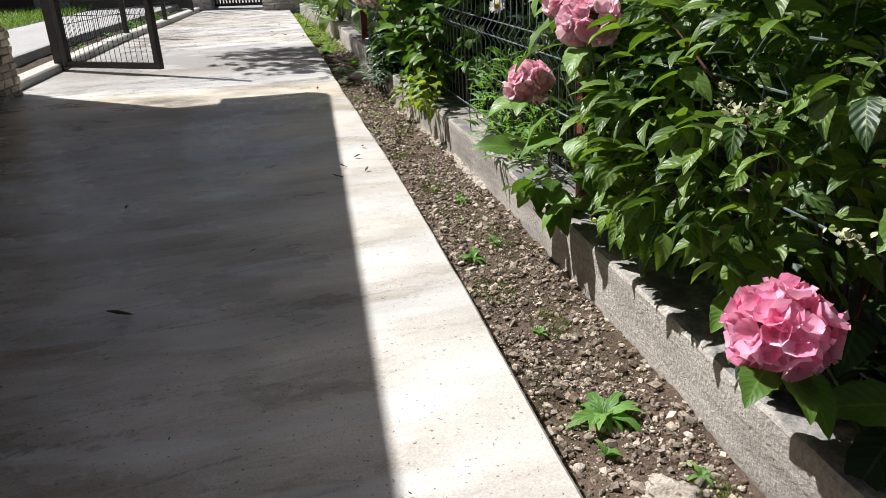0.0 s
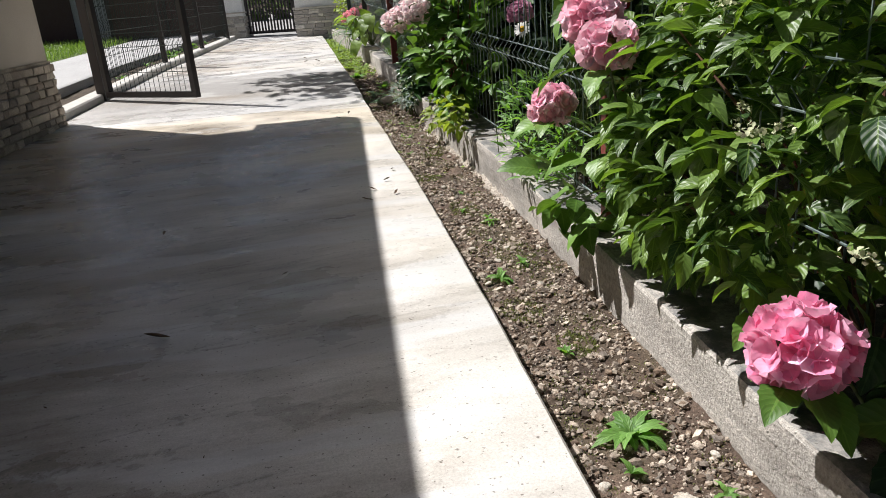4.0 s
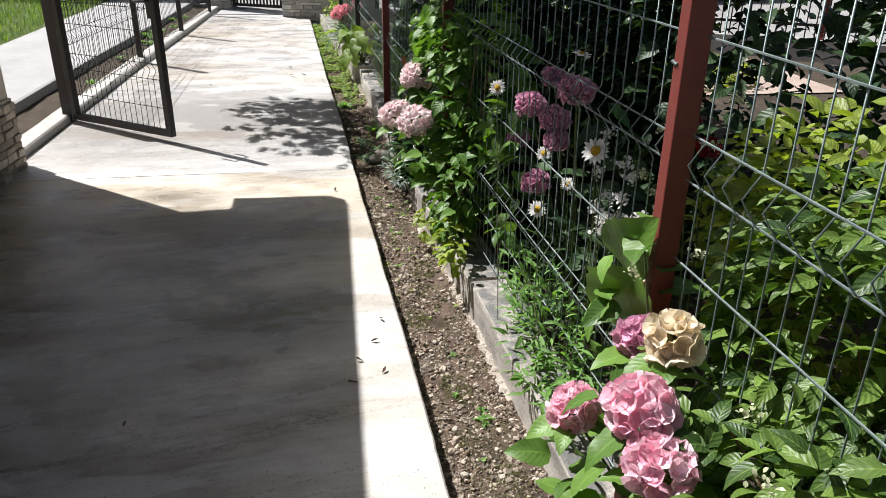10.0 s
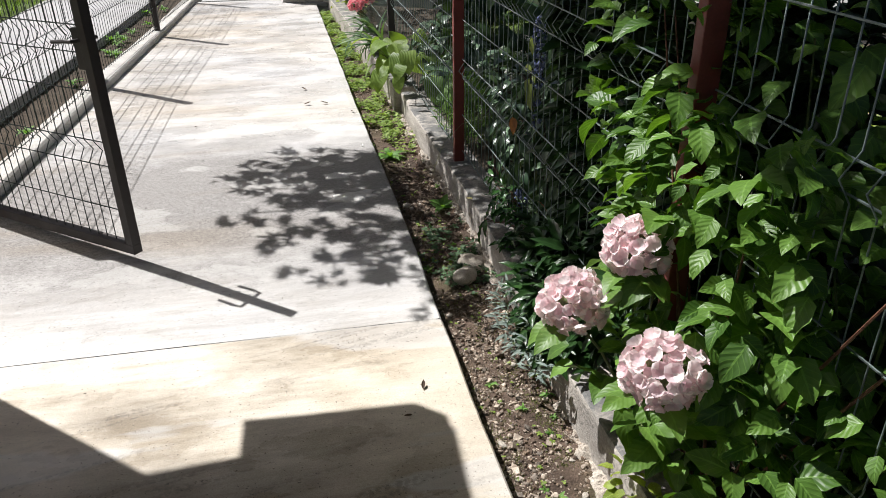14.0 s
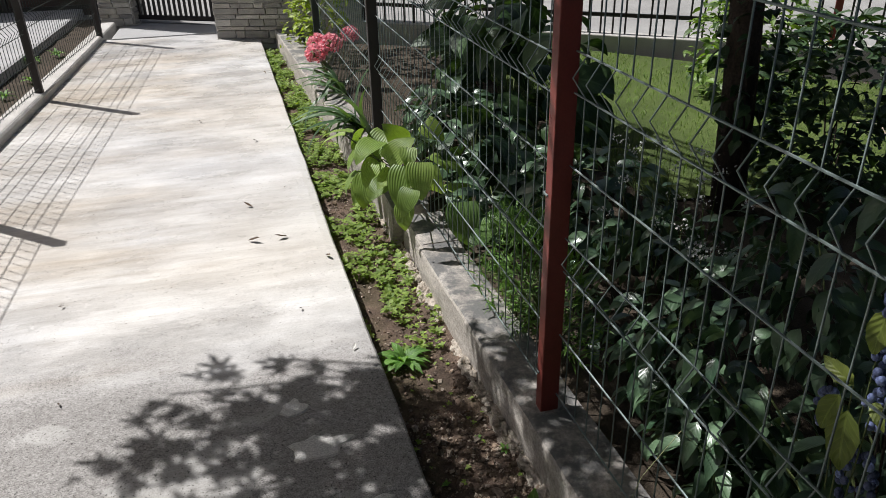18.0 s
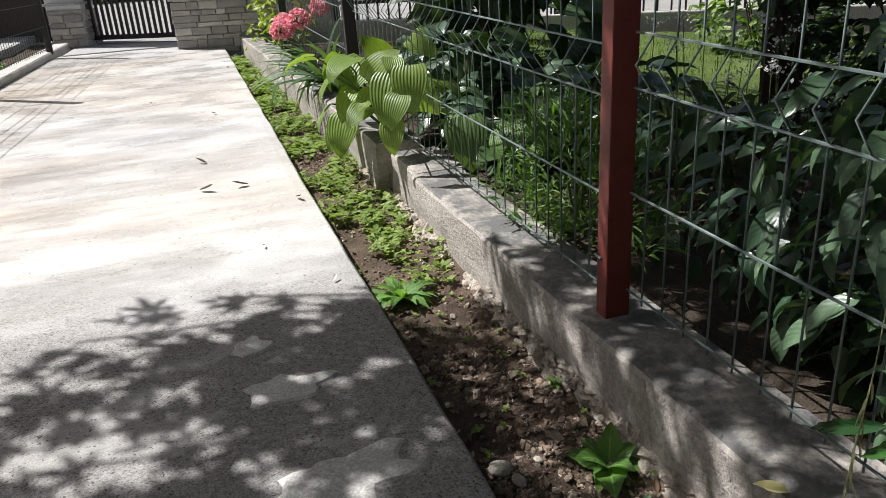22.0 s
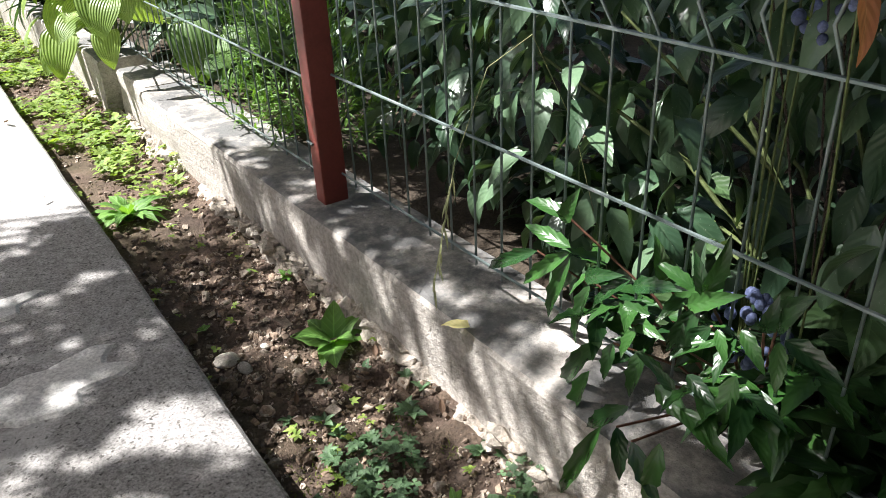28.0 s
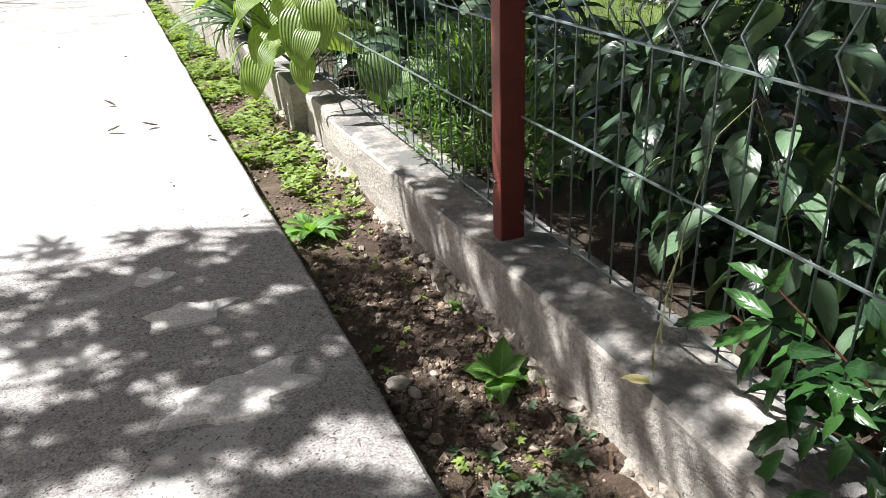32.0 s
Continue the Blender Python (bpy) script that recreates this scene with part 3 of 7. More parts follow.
# ---- leaves ----
def leaf_geo(length, width, shape="ovate", fold=0.25, droop=0.3, rows=6, teeth=0.0, wave=0.0, seed=0, cols=4):
    """One leaf along +y from its stalk end, as a grid of quads: vertices, quads and uvs."""
    rnd = random.Random(seed)
    V, UV = [], []
    ang, y, z = 0.15, 0.0, 0.0
    step = length / rows
    for i in range(rows + 1):
        v = i / rows
        if shape == "ovate":
            w = (math.sin(math.pi * v ** 0.72)) ** 0.8 * (1 - 0.25 * v)
        elif shape == "lance":
            w = math.sin(math.pi * v ** 0.85) ** 1.1
        elif shape == "heart":
            w = (math.sin(math.pi * (0.12 + 0.88 * v) ** 0.62)) ** 0.75
        elif shape == "strap":
            w = min(1.0, v * 9 + 0.5) * (1 - v ** 3)
        elif shape == "round":
            w = math.sqrt(max(0.0, 1 - (2 * v - 1.05) ** 2)) if v < 1 else 0.0
        else:
            w = math.sin(math.pi * v ** 0.9) ** 0.7
        tooth = 1 + (teeth if i % 2 else -teeth)
        w = max(w * tooth, 0.02) * width / 2
        for j in range(cols + 1):
            u = j / cols * 2 - 1
            lift = abs(u) * fold * w + wave * w * math.sin(v * 9 + rnd.random() * 2) * abs(u)
            V.append((u * w, y - z * 0 - math.sin(ang) * 0, z + lift))
            UV.append((j / cols, v))
        y += math.cos(ang) * step
        z += math.sin(ang) * step
        ang -= droop * 1.6 / rows * (0.6 + 0.8 * rnd.random())
    Q = []
    n = cols + 1
    for i in range(rows):
        for j in range(cols):
            a = i * n + j
            Q.append((a, a + 1, a + n + 1, a + n))
    return np.array(V, np.float32), np.array(Q, np.int32), np.array(UV, np.float32)


def spiny(geo, depth=0.22):
    """Pushes the edge of a leaf out into a few spines."""
    V, Q, UV = geo
    V = V.copy()
    for k, (u, v) in enumerate(UV):
        if (u < 0.01 or u > 0.99) and 0.05 < v < 0.97:
            s = 1 + depth if round(v * 12) % 3 == 0 else 1 - depth * 0.4
            V[k, 0] *= s
            V[k, 2] += 0.15 * abs(V[k, 0]) * (1 if s > 1 else -0.5)
    return V, Q, UV


def combine(geos):
    V, Q, UV, n = [], [], [], 0
    for v, q, u in geos:
        V.append(v)
        Q.append(q + n)
        UV.append(u)
        n += len(v)
    return np.concatenate(V), np.concatenate(Q), np.concatenate(UV)


def moved(geo, m):
    a = np.array(m, np.float32)
    return geo[0] @ a[:3, :3].T + a[:3, 3], geo[1], geo[2]


def palmate(n, length, width, shape="lance", spread=2.4, **k):
    """Leaflets fanned out from one stalk."""
    out = []
    for i in range(n):
        a = (i - (n - 1) / 2) * spread / max(1, n - 1)
        s = 1 - 0.32 * abs(a) / (spread / 2 + 0.01)
        out.append(moved(leaf_geo(length * s, width * s, shape, seed=i, **k), Matrix.Rotation(-a, 4, "Z")))
    return combine(out)


def mesh_of(name, geo, material):
    V, Q, UV = geo
    me = bpy.data.meshes.new(name)
    me.vertices.add(len(V))
    me.vertices.foreach_set("co", np.ascontiguousarray(V, np.float32).ravel())
    me.loops.add(Q.size)
    me.loops.foreach_set("vertex_index", np.ascontiguousarray(Q, np.int32).ravel())
    me.polygons.add(len(Q))
    me.polygons.foreach_set("loop_start", np.arange(0, Q.size, Q.shape[1], dtype=np.int32))
    me.polygons.foreach_set("use_smooth", np.ones(len(Q), bool))
    if UV is not None:
        layer = me.uv_layers.new(name="UVMap")
        layer.data.foreach_set("uv", UV[Q.ravel()].ravel())
    me.update(calc_edges=True)
    me.materials.append(material)
    return me


def many(name, variants, poses, material, parent=None, label="", kind=""):
    """Very many small pieces as one mesh: each pose takes one of the variants."""
    V, Q, UV, n = [], [], [], 0
    A = np.array([np.array(m, np.float32) for m in poses])
    pick = np.array([random.randrange(len(variants)) for _ in poses])
    for k, (v, q, u) in enumerate(variants):
        M4 = A[pick == k]
        if not len(M4):
            continue
        vv = np.einsum("mij,vj->mvi", M4[:, :3, :3], v) + M4[:, None, :3, 3]
        V.append(vv.reshape(-1, 3))
        Q.append((q[None] + (np.arange(len(M4)) * len(v))[:, None, None]).reshape(-1, q.shape[1]) + n)
        UV.append(np.tile(u, (len(M4), 1)))
        n += len(M4) * len(v)
    ob = new(name, mesh_of(name, (np.concatenate(V), np.concatenate(Q), np.concatenate(UV)), material))
    if parent:
        ob.parent = parent
    return tagged(ob, label, "", "", kind)


def leaf_pose(p, az, pitch, roll=0.0, s=1.0):
    """A leaf at p that points along the bearing az (radians), raised by pitch, rolled about itself."""
    return Matrix.Translation(p) @ Matrix.Rotation(az - math.pi / 2, 4, "Z") @ Matrix.Rotation(pitch, 4, "X") @ Matrix.Rotation(roll, 4, "Y") @ Matrix.Scale(s, 4)


def pieces(name, meshes, poses, parent):
    """Each piece an object of its own on shared mesh data."""
    inv = parent.matrix_world.inverted()
    for m in poses:
        ob = new(name, random.choice(meshes))
        ob.parent = parent
        ob.matrix_local = inv @ m


U = random.uniform


# ---- ground, drive, low wall ----
def ground_sheet():
    bm = bmesh.new()
    xs = [-600, -60, -20, -9, -6, -4.2, -2.6, -1, 1.0, 2, 3.5, 5, 7, 9, 12, 20, 60, 600]
    ys = [-600, -60, -12, -6, -2, 0, 2, 4, 6, 8, 9.6, 12, 14, 16, 18, 22, 30, 60, 600]
    g = [[bm.verts.new((x, y, gz(max(-6, min(y, 16))) - 0.16)) for x in xs] for y in ys]
    for p, q in zip(g, g[1:]):
        for i in range(len(xs) - 1):
            bm.faces.new((p[i], p[i + 1], q[i + 1], q[i]))
    tagged(part("ground", bm, DARKSOIL), "bare dark earth under the whole plot", "ground", kind="structure")


def drive():
    root = thing("driveway", (0, 0, 0), "pale trowelled concrete drive with a cross joint", "driveway", kind="structure")
    for y0, y1, name in ((-7.0, 5.715, "slab"), (5.722, 14.9, "slab")):
        ys = list(np.linspace(y0, y1, int((y1 - y0) / 0.06)))

        def right(y, d=0.0):
            return edge_x(y) + 0.006 * noise.noise((1.7, y * 3.1, 0)) + 0.003 * noise.noise((4.0, y * 17, 0)) + d

        def lx(y):
            return -4.6 if y < 5.0 else kerb_x(y) - 0.02

        rails = [lambda y: (right(y), gz(y) - 0.14), lambda y: (right(y, 0.002), gz(y) - 0.012), lambda y: (right(y, -0.006), gz(y) - 0.003)]
        for f in (0.02, 0.1, 0.25, 0.45, 0.7, 1.0):
            rails.append(lambda y, f=f: (right(y, -0.006) * (1 - f) + lx(y) * f, gz(y) + 0.003 * noise.noise((f * 6, y * 0.8, 5))))
        bm = strip_bm(ys, rails)
        bmesh.ops.recalc_face_normals(bm, faces=bm.faces)
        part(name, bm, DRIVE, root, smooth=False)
    part("joint_filler", box_bm(-2.2, 0.3, 5.712, 5.725, gz(5.7) - 0.06, gz(5.7) - 0.0015), KERBC, root)
    # thin cement patches lying on the worn pour; the last is a painted sun spot
    rnd = random.Random(5)
    for cx, cy, rx, ry in ((-0.02, 7.43, 0.10, 0.055), (0.045, 7.09, 0.14, 0.085), (-0.09, 7.65, 0.05, 0.04)):
        bm = bmesh.new()
        ring = []
        for k in range(26):
            a = 6.2832 * k / 26
            r = 1 + 0.55 * noise.noise((math.cos(a) * 1.7 + cx * 9, math.sin(a) * 1.3 + cy, 2))
            x, y = cx + math.cos(a) * rx * r, cy + math.sin(a) * ry * r
            ring.append(bm.verts.new((x, y, gz(y) + 0.0005)))
        inner = [bm.verts.new((v.co.x * 0.9 + cx * 0.1, v.co.y * 0.9 + cy * 0.1, gz(v.co.y) + 0.0055)) for v in ring]
        for k in range(26):
            bm.faces.new((ring[k], ring[(k + 1) % 26], inner[(k + 1) % 26], inner[k]))
        bm.faces.new(inner)
        bmesh.ops.recalc_face_normals(bm, faces=bm.faces)
        part("cement_sun_patch", bm, PATCH, root, "smooth pale cement patch, the smallest a painted sun spot")


def soil_strip():
    bm = bmesh.new()
    ys = np.arange(-1.6, 14.3, 0.026)
    rows = []
    for y in ys:
        a, b = edge_x(y) - 0.03, wall_x(y) + 0.04
        row = []
        for f in np.linspace(0, 1, 19):
            x = a + (b - a) * f
            z = sz(y) + 0.016 * noise.noise((x * 7, y * 7, 0)) + 0.009 * noise.noise((x * 27, y * 27, 3)) + 0.006 * noise.noise((x * 60, y * 60, 7)) + 0.03 * (2 * f - 1) ** 4 * (f > 0.5)
            row.append(bm.verts.new((x, y, z)))
        rows.append(row)
    for p, q in zip(rows, rows[1:]):
        for i in range(len(p) - 1):
            bm.faces.new((p[i], p[i + 1], q[i + 1], q[i]))
    tagged(part("soil_strip", bm, SOIL, smooth=True), "strip of stony brown soil with moss between drive and wall", "soil", kind="structure")


def wall_section(name, y0, y1, dx=0.0, dz=0.0, lead=0.0, label=""):
    """A length of the low cast wall: rough face, worn top edge."""
    ys = np.linspace(y0, y1, max(4, int((y1 - y0) / 0.05)))

    def fx(y, lvl):
        cut = lead * max(0.0, 1 - abs(y1 - y) / 0.3) if lead else 0.0
        return wall_x(y) + dx + cut + 0.006 * noise.noise((lvl * 3, y * 2.2, 1)) + 0.0035 * noise.noise((lvl * 9, y * 13, 4))

    def tz(y):
        return gz(y) + 0.09 + dz + 0.004 * noise.noise((9, y * 5, 1))

    wide = 0.20
    rails = [lambda y: (fx(y, 0.0) - 0.004, sz(y) - 0.12), lambda y: (fx(y, 0.3), sz(y) + 0.05), lambda y: (fx(y, 0.6), sz(y) + 0.11),
             lambda y: (fx(y, 1.0), tz(y) - 0.014 - 0.004 * abs(noise.noise((2, y * 21, 0)))), lambda y: (fx(y, 1.0) + 0.005, tz(y) - 0.004),
             lambda y: (fx(y, 1.0) + 0.016, tz(y)), lambda y: (wall_x(y) + dx + 0.1, tz(y) + 0.003 * noise.noise((3, y * 9, 2))),
             lambda y: (wall_x(y) + dx + wide, tz(y)), lambda y: (wall_x(y) + dx + wide, sz(y) - 0.12)]
    ob = part(name, closed_strip_bm(list(ys), rails), WALLC)
    return tagged(ob, label, "wall", kind="structure")


def low_wall():
    wall_section("wall_east", -1.6, 3.70, 0.0, -0.005, 0, "low rough concrete wall under the fence, nearest stretch")
    wall_section("wall_east", 3.72, 8.55, 0.0, 0.0, 0, "low rough concrete wall with dark weathered top")
    wall_section("wall_east", 8.56, 8.90, 0.02, 0.0, 0, "short set-back piece of the low concrete wall")
    wall_section("wall_east", 8.95, 14.25, -0.03, 0.028, 0, "low concrete wall, the higher far stretch")
    # crusts of mortar that ran out along the foot
    bm = bmesh.new()
    rnd = random.Random(11)
    for k in range(900):
        y = rnd.choice((rnd.uniform(5.9, 9.2), rnd.uniform(5.9, 10.5)))
        if noise.noise((y * 2.3, 4, 4)) < -0.15:
            continue
        s = rnd.uniform(0.005, 0.024)
        r = bmesh.ops.create_icosphere(bm, subdivisions=1, radius=1)
        p = Vector((wall_x(y) - rnd.uniform(-0.01, 0.045) * (0.6 + 0.6 * noise.noise((y * 3, 1, 1))), y, sz(y) + rnd.uniform(0.0, 0.04)))
        for v in r["verts"]:
            v.co = p + Vector((v.co.x * s * 0.8, v.co.y * s * 1.5, v.co.z * s * 0.7)) + Vector([rnd.uniform(-1, 1) * s * 0.35 for _ in range(3)])
    tagged(part("mortar_spill", bm, RUBBLE), "rough pale mortar crust along the foot of the wall", "mortar", kind="stuff")


def garden_floor():
    bm = bmesh.new()
    xs = list(np.arange(0, 1.01, 0.05)) + list(np.arange(1.25, 9, 0.5)) + [10, 14, 18]
    ys = np.arange(-4, 14.4, 0.2)
    grid = []
    for y in ys:
        a = wall_x(y) + 0.18
        grid.append([bm.verts.new((a + x, y, garden_z(a + x, y) - (0.02 if x < 0.1 else 0) - max(0.0, (0.8 * (a + x) + y - 14.3)) * 0.2)) for x in xs])
    for p, q in zip(grid, grid[1:]):
        for i in range(len(xs) - 1):
            bm.faces.new((p[i], p[i + 1], q[i + 1], q[i]))
    tagged(part("garden_bed", bm, DARKSOIL, smooth=True), "dark planted garden soil behind the fence", "soil", kind="structure")


ground_sheet()
drive()
soil_strip()
low_wall()
garden_floor()


# ---- fences ----
FOLDS = (0.51, 1.05)


def wire_profile(height, folds, depth=0.038):
    """Points (out, up) of one upright wire with its folds."""
    pts = [(0, -0.02)]
    for f in folds:
        pts += [(0, f - 0.055), (depth, f), (0, f + 0.055)]
    return pts + [(0, height)]


def mesh_panel(root, a, b, z0, height, folds, rows, mat, pitch=0.0735, radius=0.0023, out=(-1, 0), slope=0.0):
    """A welded panel between two posts that follows the fall of the ground: every wire its own piece."""
    a, b = Vector((*a, 0)), Vector((*b, 0))
    d = (b - a).normalized()
    length = (b - a).length
    o = Vector((d.y, -d.x, 0)) * -1
    if o.x * out[0] + o.y * out[1] < 0:
        o = -o
    up = bpy.data.meshes.new("upright_wire")
    bm = tube_bm([(o.x * q, o.y * q, z) for q, z in wire_profile(height, folds)], radius, 5)
    bm.to_mesh(up)
    bm.free()
    up.materials.append(mat)
    up.polygons.foreach_set("use_smooth", [True] * len(up.polygons))
    n = int(length / pitch)
    off = (length - (n - 1) * pitch) / 2
    for i in range(n):
        p = a + d * (off + i * pitch)
        w = new("upright_wire", up)
        w.parent = root
        w.location = (p.x, p.y, z0 + slope * (off + i * pitch - length / 2))
    cross = bpy.data.meshes.new("cross_wire")
    bm = tube_bm([(0, 0, -slope * length / 2), d * length + Vector((0, 0, slope * length / 2))], radius * 1.25, 5)
    bm.to_mesh(cross)
    bm.free()
    cross.materials.append(mat)
    for z in rows:
        w = new("cross_wire", cross)
        w.parent = root
        w.location = (a.x - o.x * -0.005, a.y - o.y * -0.005, z0 + z)


def post_bm(w, d, h):
    bm = box_bm(-w / 2, w / 2, -d / 2, d / 2, 0, h, 0.004)
    return bm


def garden_fence():
    root = thing("mesh_fence", (0, 0, 0), "green folded wire mesh fence on red steel posts", "fence")
    rows = (0.0, 0.23, 0.455, 0.565, 0.79, 0.995, 1.105, 1.33, 1.53)
    bottoms = (0.19, 0.25, 0.335, 0.375, 0.45)
    for k, (x, y) in enumerate(POSTS):
        mat = RUSTRED if k < 4 else BLACKP if k == 4 else GREENP
        post = part("post", post_bm(0.062, 0.046, 1.75), mat, root, "red oxide painted square steel post" if k < 4 else "black painted square steel post")
        post.location = (x + 0.032, y + 0.0, top_z(y) - 0.02)
        part("post_cap", box_bm(-0.034, 0.034, -0.026, 0.026, 1.75, 1.765, 0.003), mat, post)
        for z in (0.16, 0.78, 1.36):
            clip = part("clip", tube_bm([(-0.033, 0.0, z), (-0.036, 0.02, z + 0.004), (0.01, 0.036, z + 0.006), (0.034, 0.03, z)], 0.004, 6), GALV, post, "bent wire clip")
    for k, (a, b, z0) in enumerate(zip(POSTS, POSTS[1:], bottoms)):
        folds, lines = ((0.415, 1.065), (0.0, 0.2, 0.385, 0.45, 0.74, 1.03, 1.10, 1.345, 1.53)) if k == 1 else (FOLDS, rows)
        mesh_panel(root, (a[0] + 0.055, a[1] + 0.03), (b[0] + 0.055, b[1] - 0.03), z0, 1.55, folds, lines, GALV, slope=0.03)


garden_fence()


def drive_fence():
    root = thing("drive_fence", (0, 0, 0), "dark mesh fence on black posts along the drive kerb", "fence")
    posts = [(-2.02, 7.28), (-1.925, 9.94), (-1.79, 12.26), (-1.67, 14.8)]
    for k, (x, y) in enumerate(posts):
        z = gz(y) + 0.07
        post = part("post", post_bm(0.06 if k else 0.075, 0.05 if k else 0.075, 1.46 if k else 1.5), BLACKP, root, "black-brown square steel post")
        post.location = (x - 0.03, y, z - (0.03 if k else 0.09))
        part("post_cap", box_bm(-0.032, 0.032, -0.027, 0.027, 1.46, 1.472, 0.003) if k else box_bm(-0.04, 0.04, -0.04, 0.04, 1.5, 1.512, 0.003), BLACKP, post)
    for a, b in zip(posts, posts[1:]):
        z0 = gz((a[1] + b[1]) / 2) + 0.12
        mesh_panel(root, (a[0] - 0.03, a[1] + 0.03), (b[0] - 0.03, b[1] - 0.03), z0, 1.25, (0.5, 1.0), (0.0, 0.22, 0.445, 0.555, 0.75, 0.945, 1.055, 1.24), DARKWIRE, 0.0735, 0.0026, (1, 0))


def kerbs():
    ys = list(np.arange(6.10, 15.75, 0.08))

    def w(y, s):
        return 0.006 * noise.noise((s, y * 2.4, 0)) + 0.003 * noise.noise((s, y * 12, 0))

    rails = [lambda y: (kerb_x(y) + w(y, 1), gz(y) - 0.1), lambda y: (kerb_x(y) + w(y, 2), gz(y) + 0.055), lambda y: (kerb_x(y) - 0.012 + w(y, 2), gz(y) + 0.068),
             lambda y: (kerb_x(y) - 0.15 + w(y, 4), gz(y) + 0.07), lambda y: (kerb_x(y) - 0.155 + w(y, 5), gz(y) - 0.1)]
    tagged(part("kerb", closed_strip_bm(ys, rails), KERBC), "pale rough concrete kerb carrying the drive fence", "kerb", kind="structure")
    # bed behind the kerb, then the paved path of the next yard with a dark upstand
    bm = strip_bm(list(np.arange(6.2, 16.5, 0.12)), [lambda y, f=f: (kerb_x(y) - 0.14 - 0.42 * f, gz(y) + 0.015 + 0.02 * noise.noise((f * 5, y * 4, 0)) + 0.01 * noise.noise((f * 20, y * 17, 0))) for f in np.linspace(0, 1, 8)])
    bmesh.ops.recalc_face_normals(bm, faces=bm.faces)
    tagged(part("side_bed", bm, DARKSOIL, smooth=True), "narrow bed of dark crumbly soil behind the kerb", "soil", kind="structure")
    rails = [lambda y: (kerb_x(y) - 0.53, gz(y) - 0.1), lambda y: (kerb_x(y) - 0.535, gz(y) + 0.10), lambda y: (kerb_x(y) - 0.56, gz(y) + 0.11),
             lambda y: (-3.75, gz(y) + 0.11), lambda y: (-3.76, gz(y) - 0.1)]
    path = part("side_path", closed_strip_bm(list(np.arange(7.4, 17.2, 0.15)), rails), PATHC)
    tagged(path, "pale concrete path slab in the next yard", "path", kind="structure")
    bm = strip_bm(list(np.arange(6.0, 19.0, 0.5)), [lambda y: (-3.73, gz(y) + 0.09), lambda y: (-6.0, gz(y) + 0.11), lambda y: (-12.0, gz(y) + 0.11)])
    bmesh.ops.recalc_face_normals(bm, faces=bm.faces)
    tagged(part("yard_lawn", bm, LAWN_SOIL), "rough green lawn of the next yard", "lawn", kind="structure")
    bm = strip_bm(list(np.arange(5.8, 7.55, 0.25)), [lambda y: (-2.2 if y > 6.6 else kerb_x(y) - 0.02, gz(y) + 0.004), lambda y: (-4.2, gz(y) + 0.006)])
    bmesh.ops.recalc_face_normals(bm, faces=bm.faces)
    tagged(part("entry_slab", bm, PATHC), "concrete slab at the side entrance", "paving", kind="structure")


drive_fence()
kerbs()


def side_gate():
    """The mesh gate leaf, swung open over the drive."""
    hinge, tip = Vector((-1.985, 7.24, 0.245)), Vector((-1.055, 6.50, 0.245))
    d = (tip - hinge)
    length = d.length
    root = thing("side_gate", Matrix.Translation(hinge) @ Matrix.Rotation(math.atan2(d.y, d.x), 4, "Z"), "black steel gate leaf with wire mesh, standing open", "gate")
    h, s = 1.32, 0.05
    part("bottom_rail", box_bm(0, length, -s / 2, s / 2, 0, s, 0.004), BLACKP, root)
    part("top_rail", box_bm(0, length, -s / 2, s / 2, h - s, h, 0.004), BLACKP, root)
    part("hinge_stile", box_bm(0, s, -s / 2, s / 2, s, h - s, 0.003), BLACKP, root)
    lock = part("lock_stile", box_bm(length - s, length, -s / 2, s / 2, s, h - s, 0.003), BLACKP, root)
    part("lock_case", box_bm(length - s - 0.045, length - s, -0.022, 0.022, 0.9, 1.08, 0.004), BLACKP, lock)
    part("handle", tube_bm([(length - 0.05, -0.025, 1.03), (length - 0.05, -0.065, 1.03), (length - 0.09, -0.07, 1.03), (length - 0.17, -0.068, 1.022)], 0.009, 8), BLACKP, lock, "black lever handle")
    part("handle", tube_bm([(length - 0.05, 0.025, 1.03), (length - 0.05, 0.065, 1.03), (length - 0.09, 0.07, 1.03), (length - 0.17, 0.068, 1.022)], 0.009, 8), BLACKP, lock, "black lever handle")
    for z in (0.2, 1.1):
        part("hinge", tube_bm([(-0.012, 0, z), (-0.012, 0, z + 0.09)], 0.013, 8), BLACKP, root)
    up = bpy.data.meshes.new("upright_wire")
    bm = tube_bm([(0, q, z) for q, z in wire_profile(h - 2 * s, (0.45, 0.98), 0.035)], 0.0026, 5)
    bm.to_mesh(up)
    bm.free()
    up.materials.append(DARKWIRE)
    n = int((length - 2 * s) / 0.062)
    for i in range(n):
        w = new("upright_wire", up)
        w.parent = root
        w.location = (s + 0.03 + i * (length - 2 * s - 0.06) / (n - 1), 0, s)
    cross = bpy.data.meshes.new("cross_wire")
    bm = tube_bm([(s, 0, 0), (length - s, 0, 0)], 0.003, 5)
    bm.to_mesh(cross)
    bm.free()
    cross.materials.append(DARKWIRE)
    for z in (0.22, 0.44, 0.56, 0.8, 0.97, 1.09):
        w = new("cross_wire", cross)
        w.parent = root
        w.location = (0, 0, z)


side_gate()


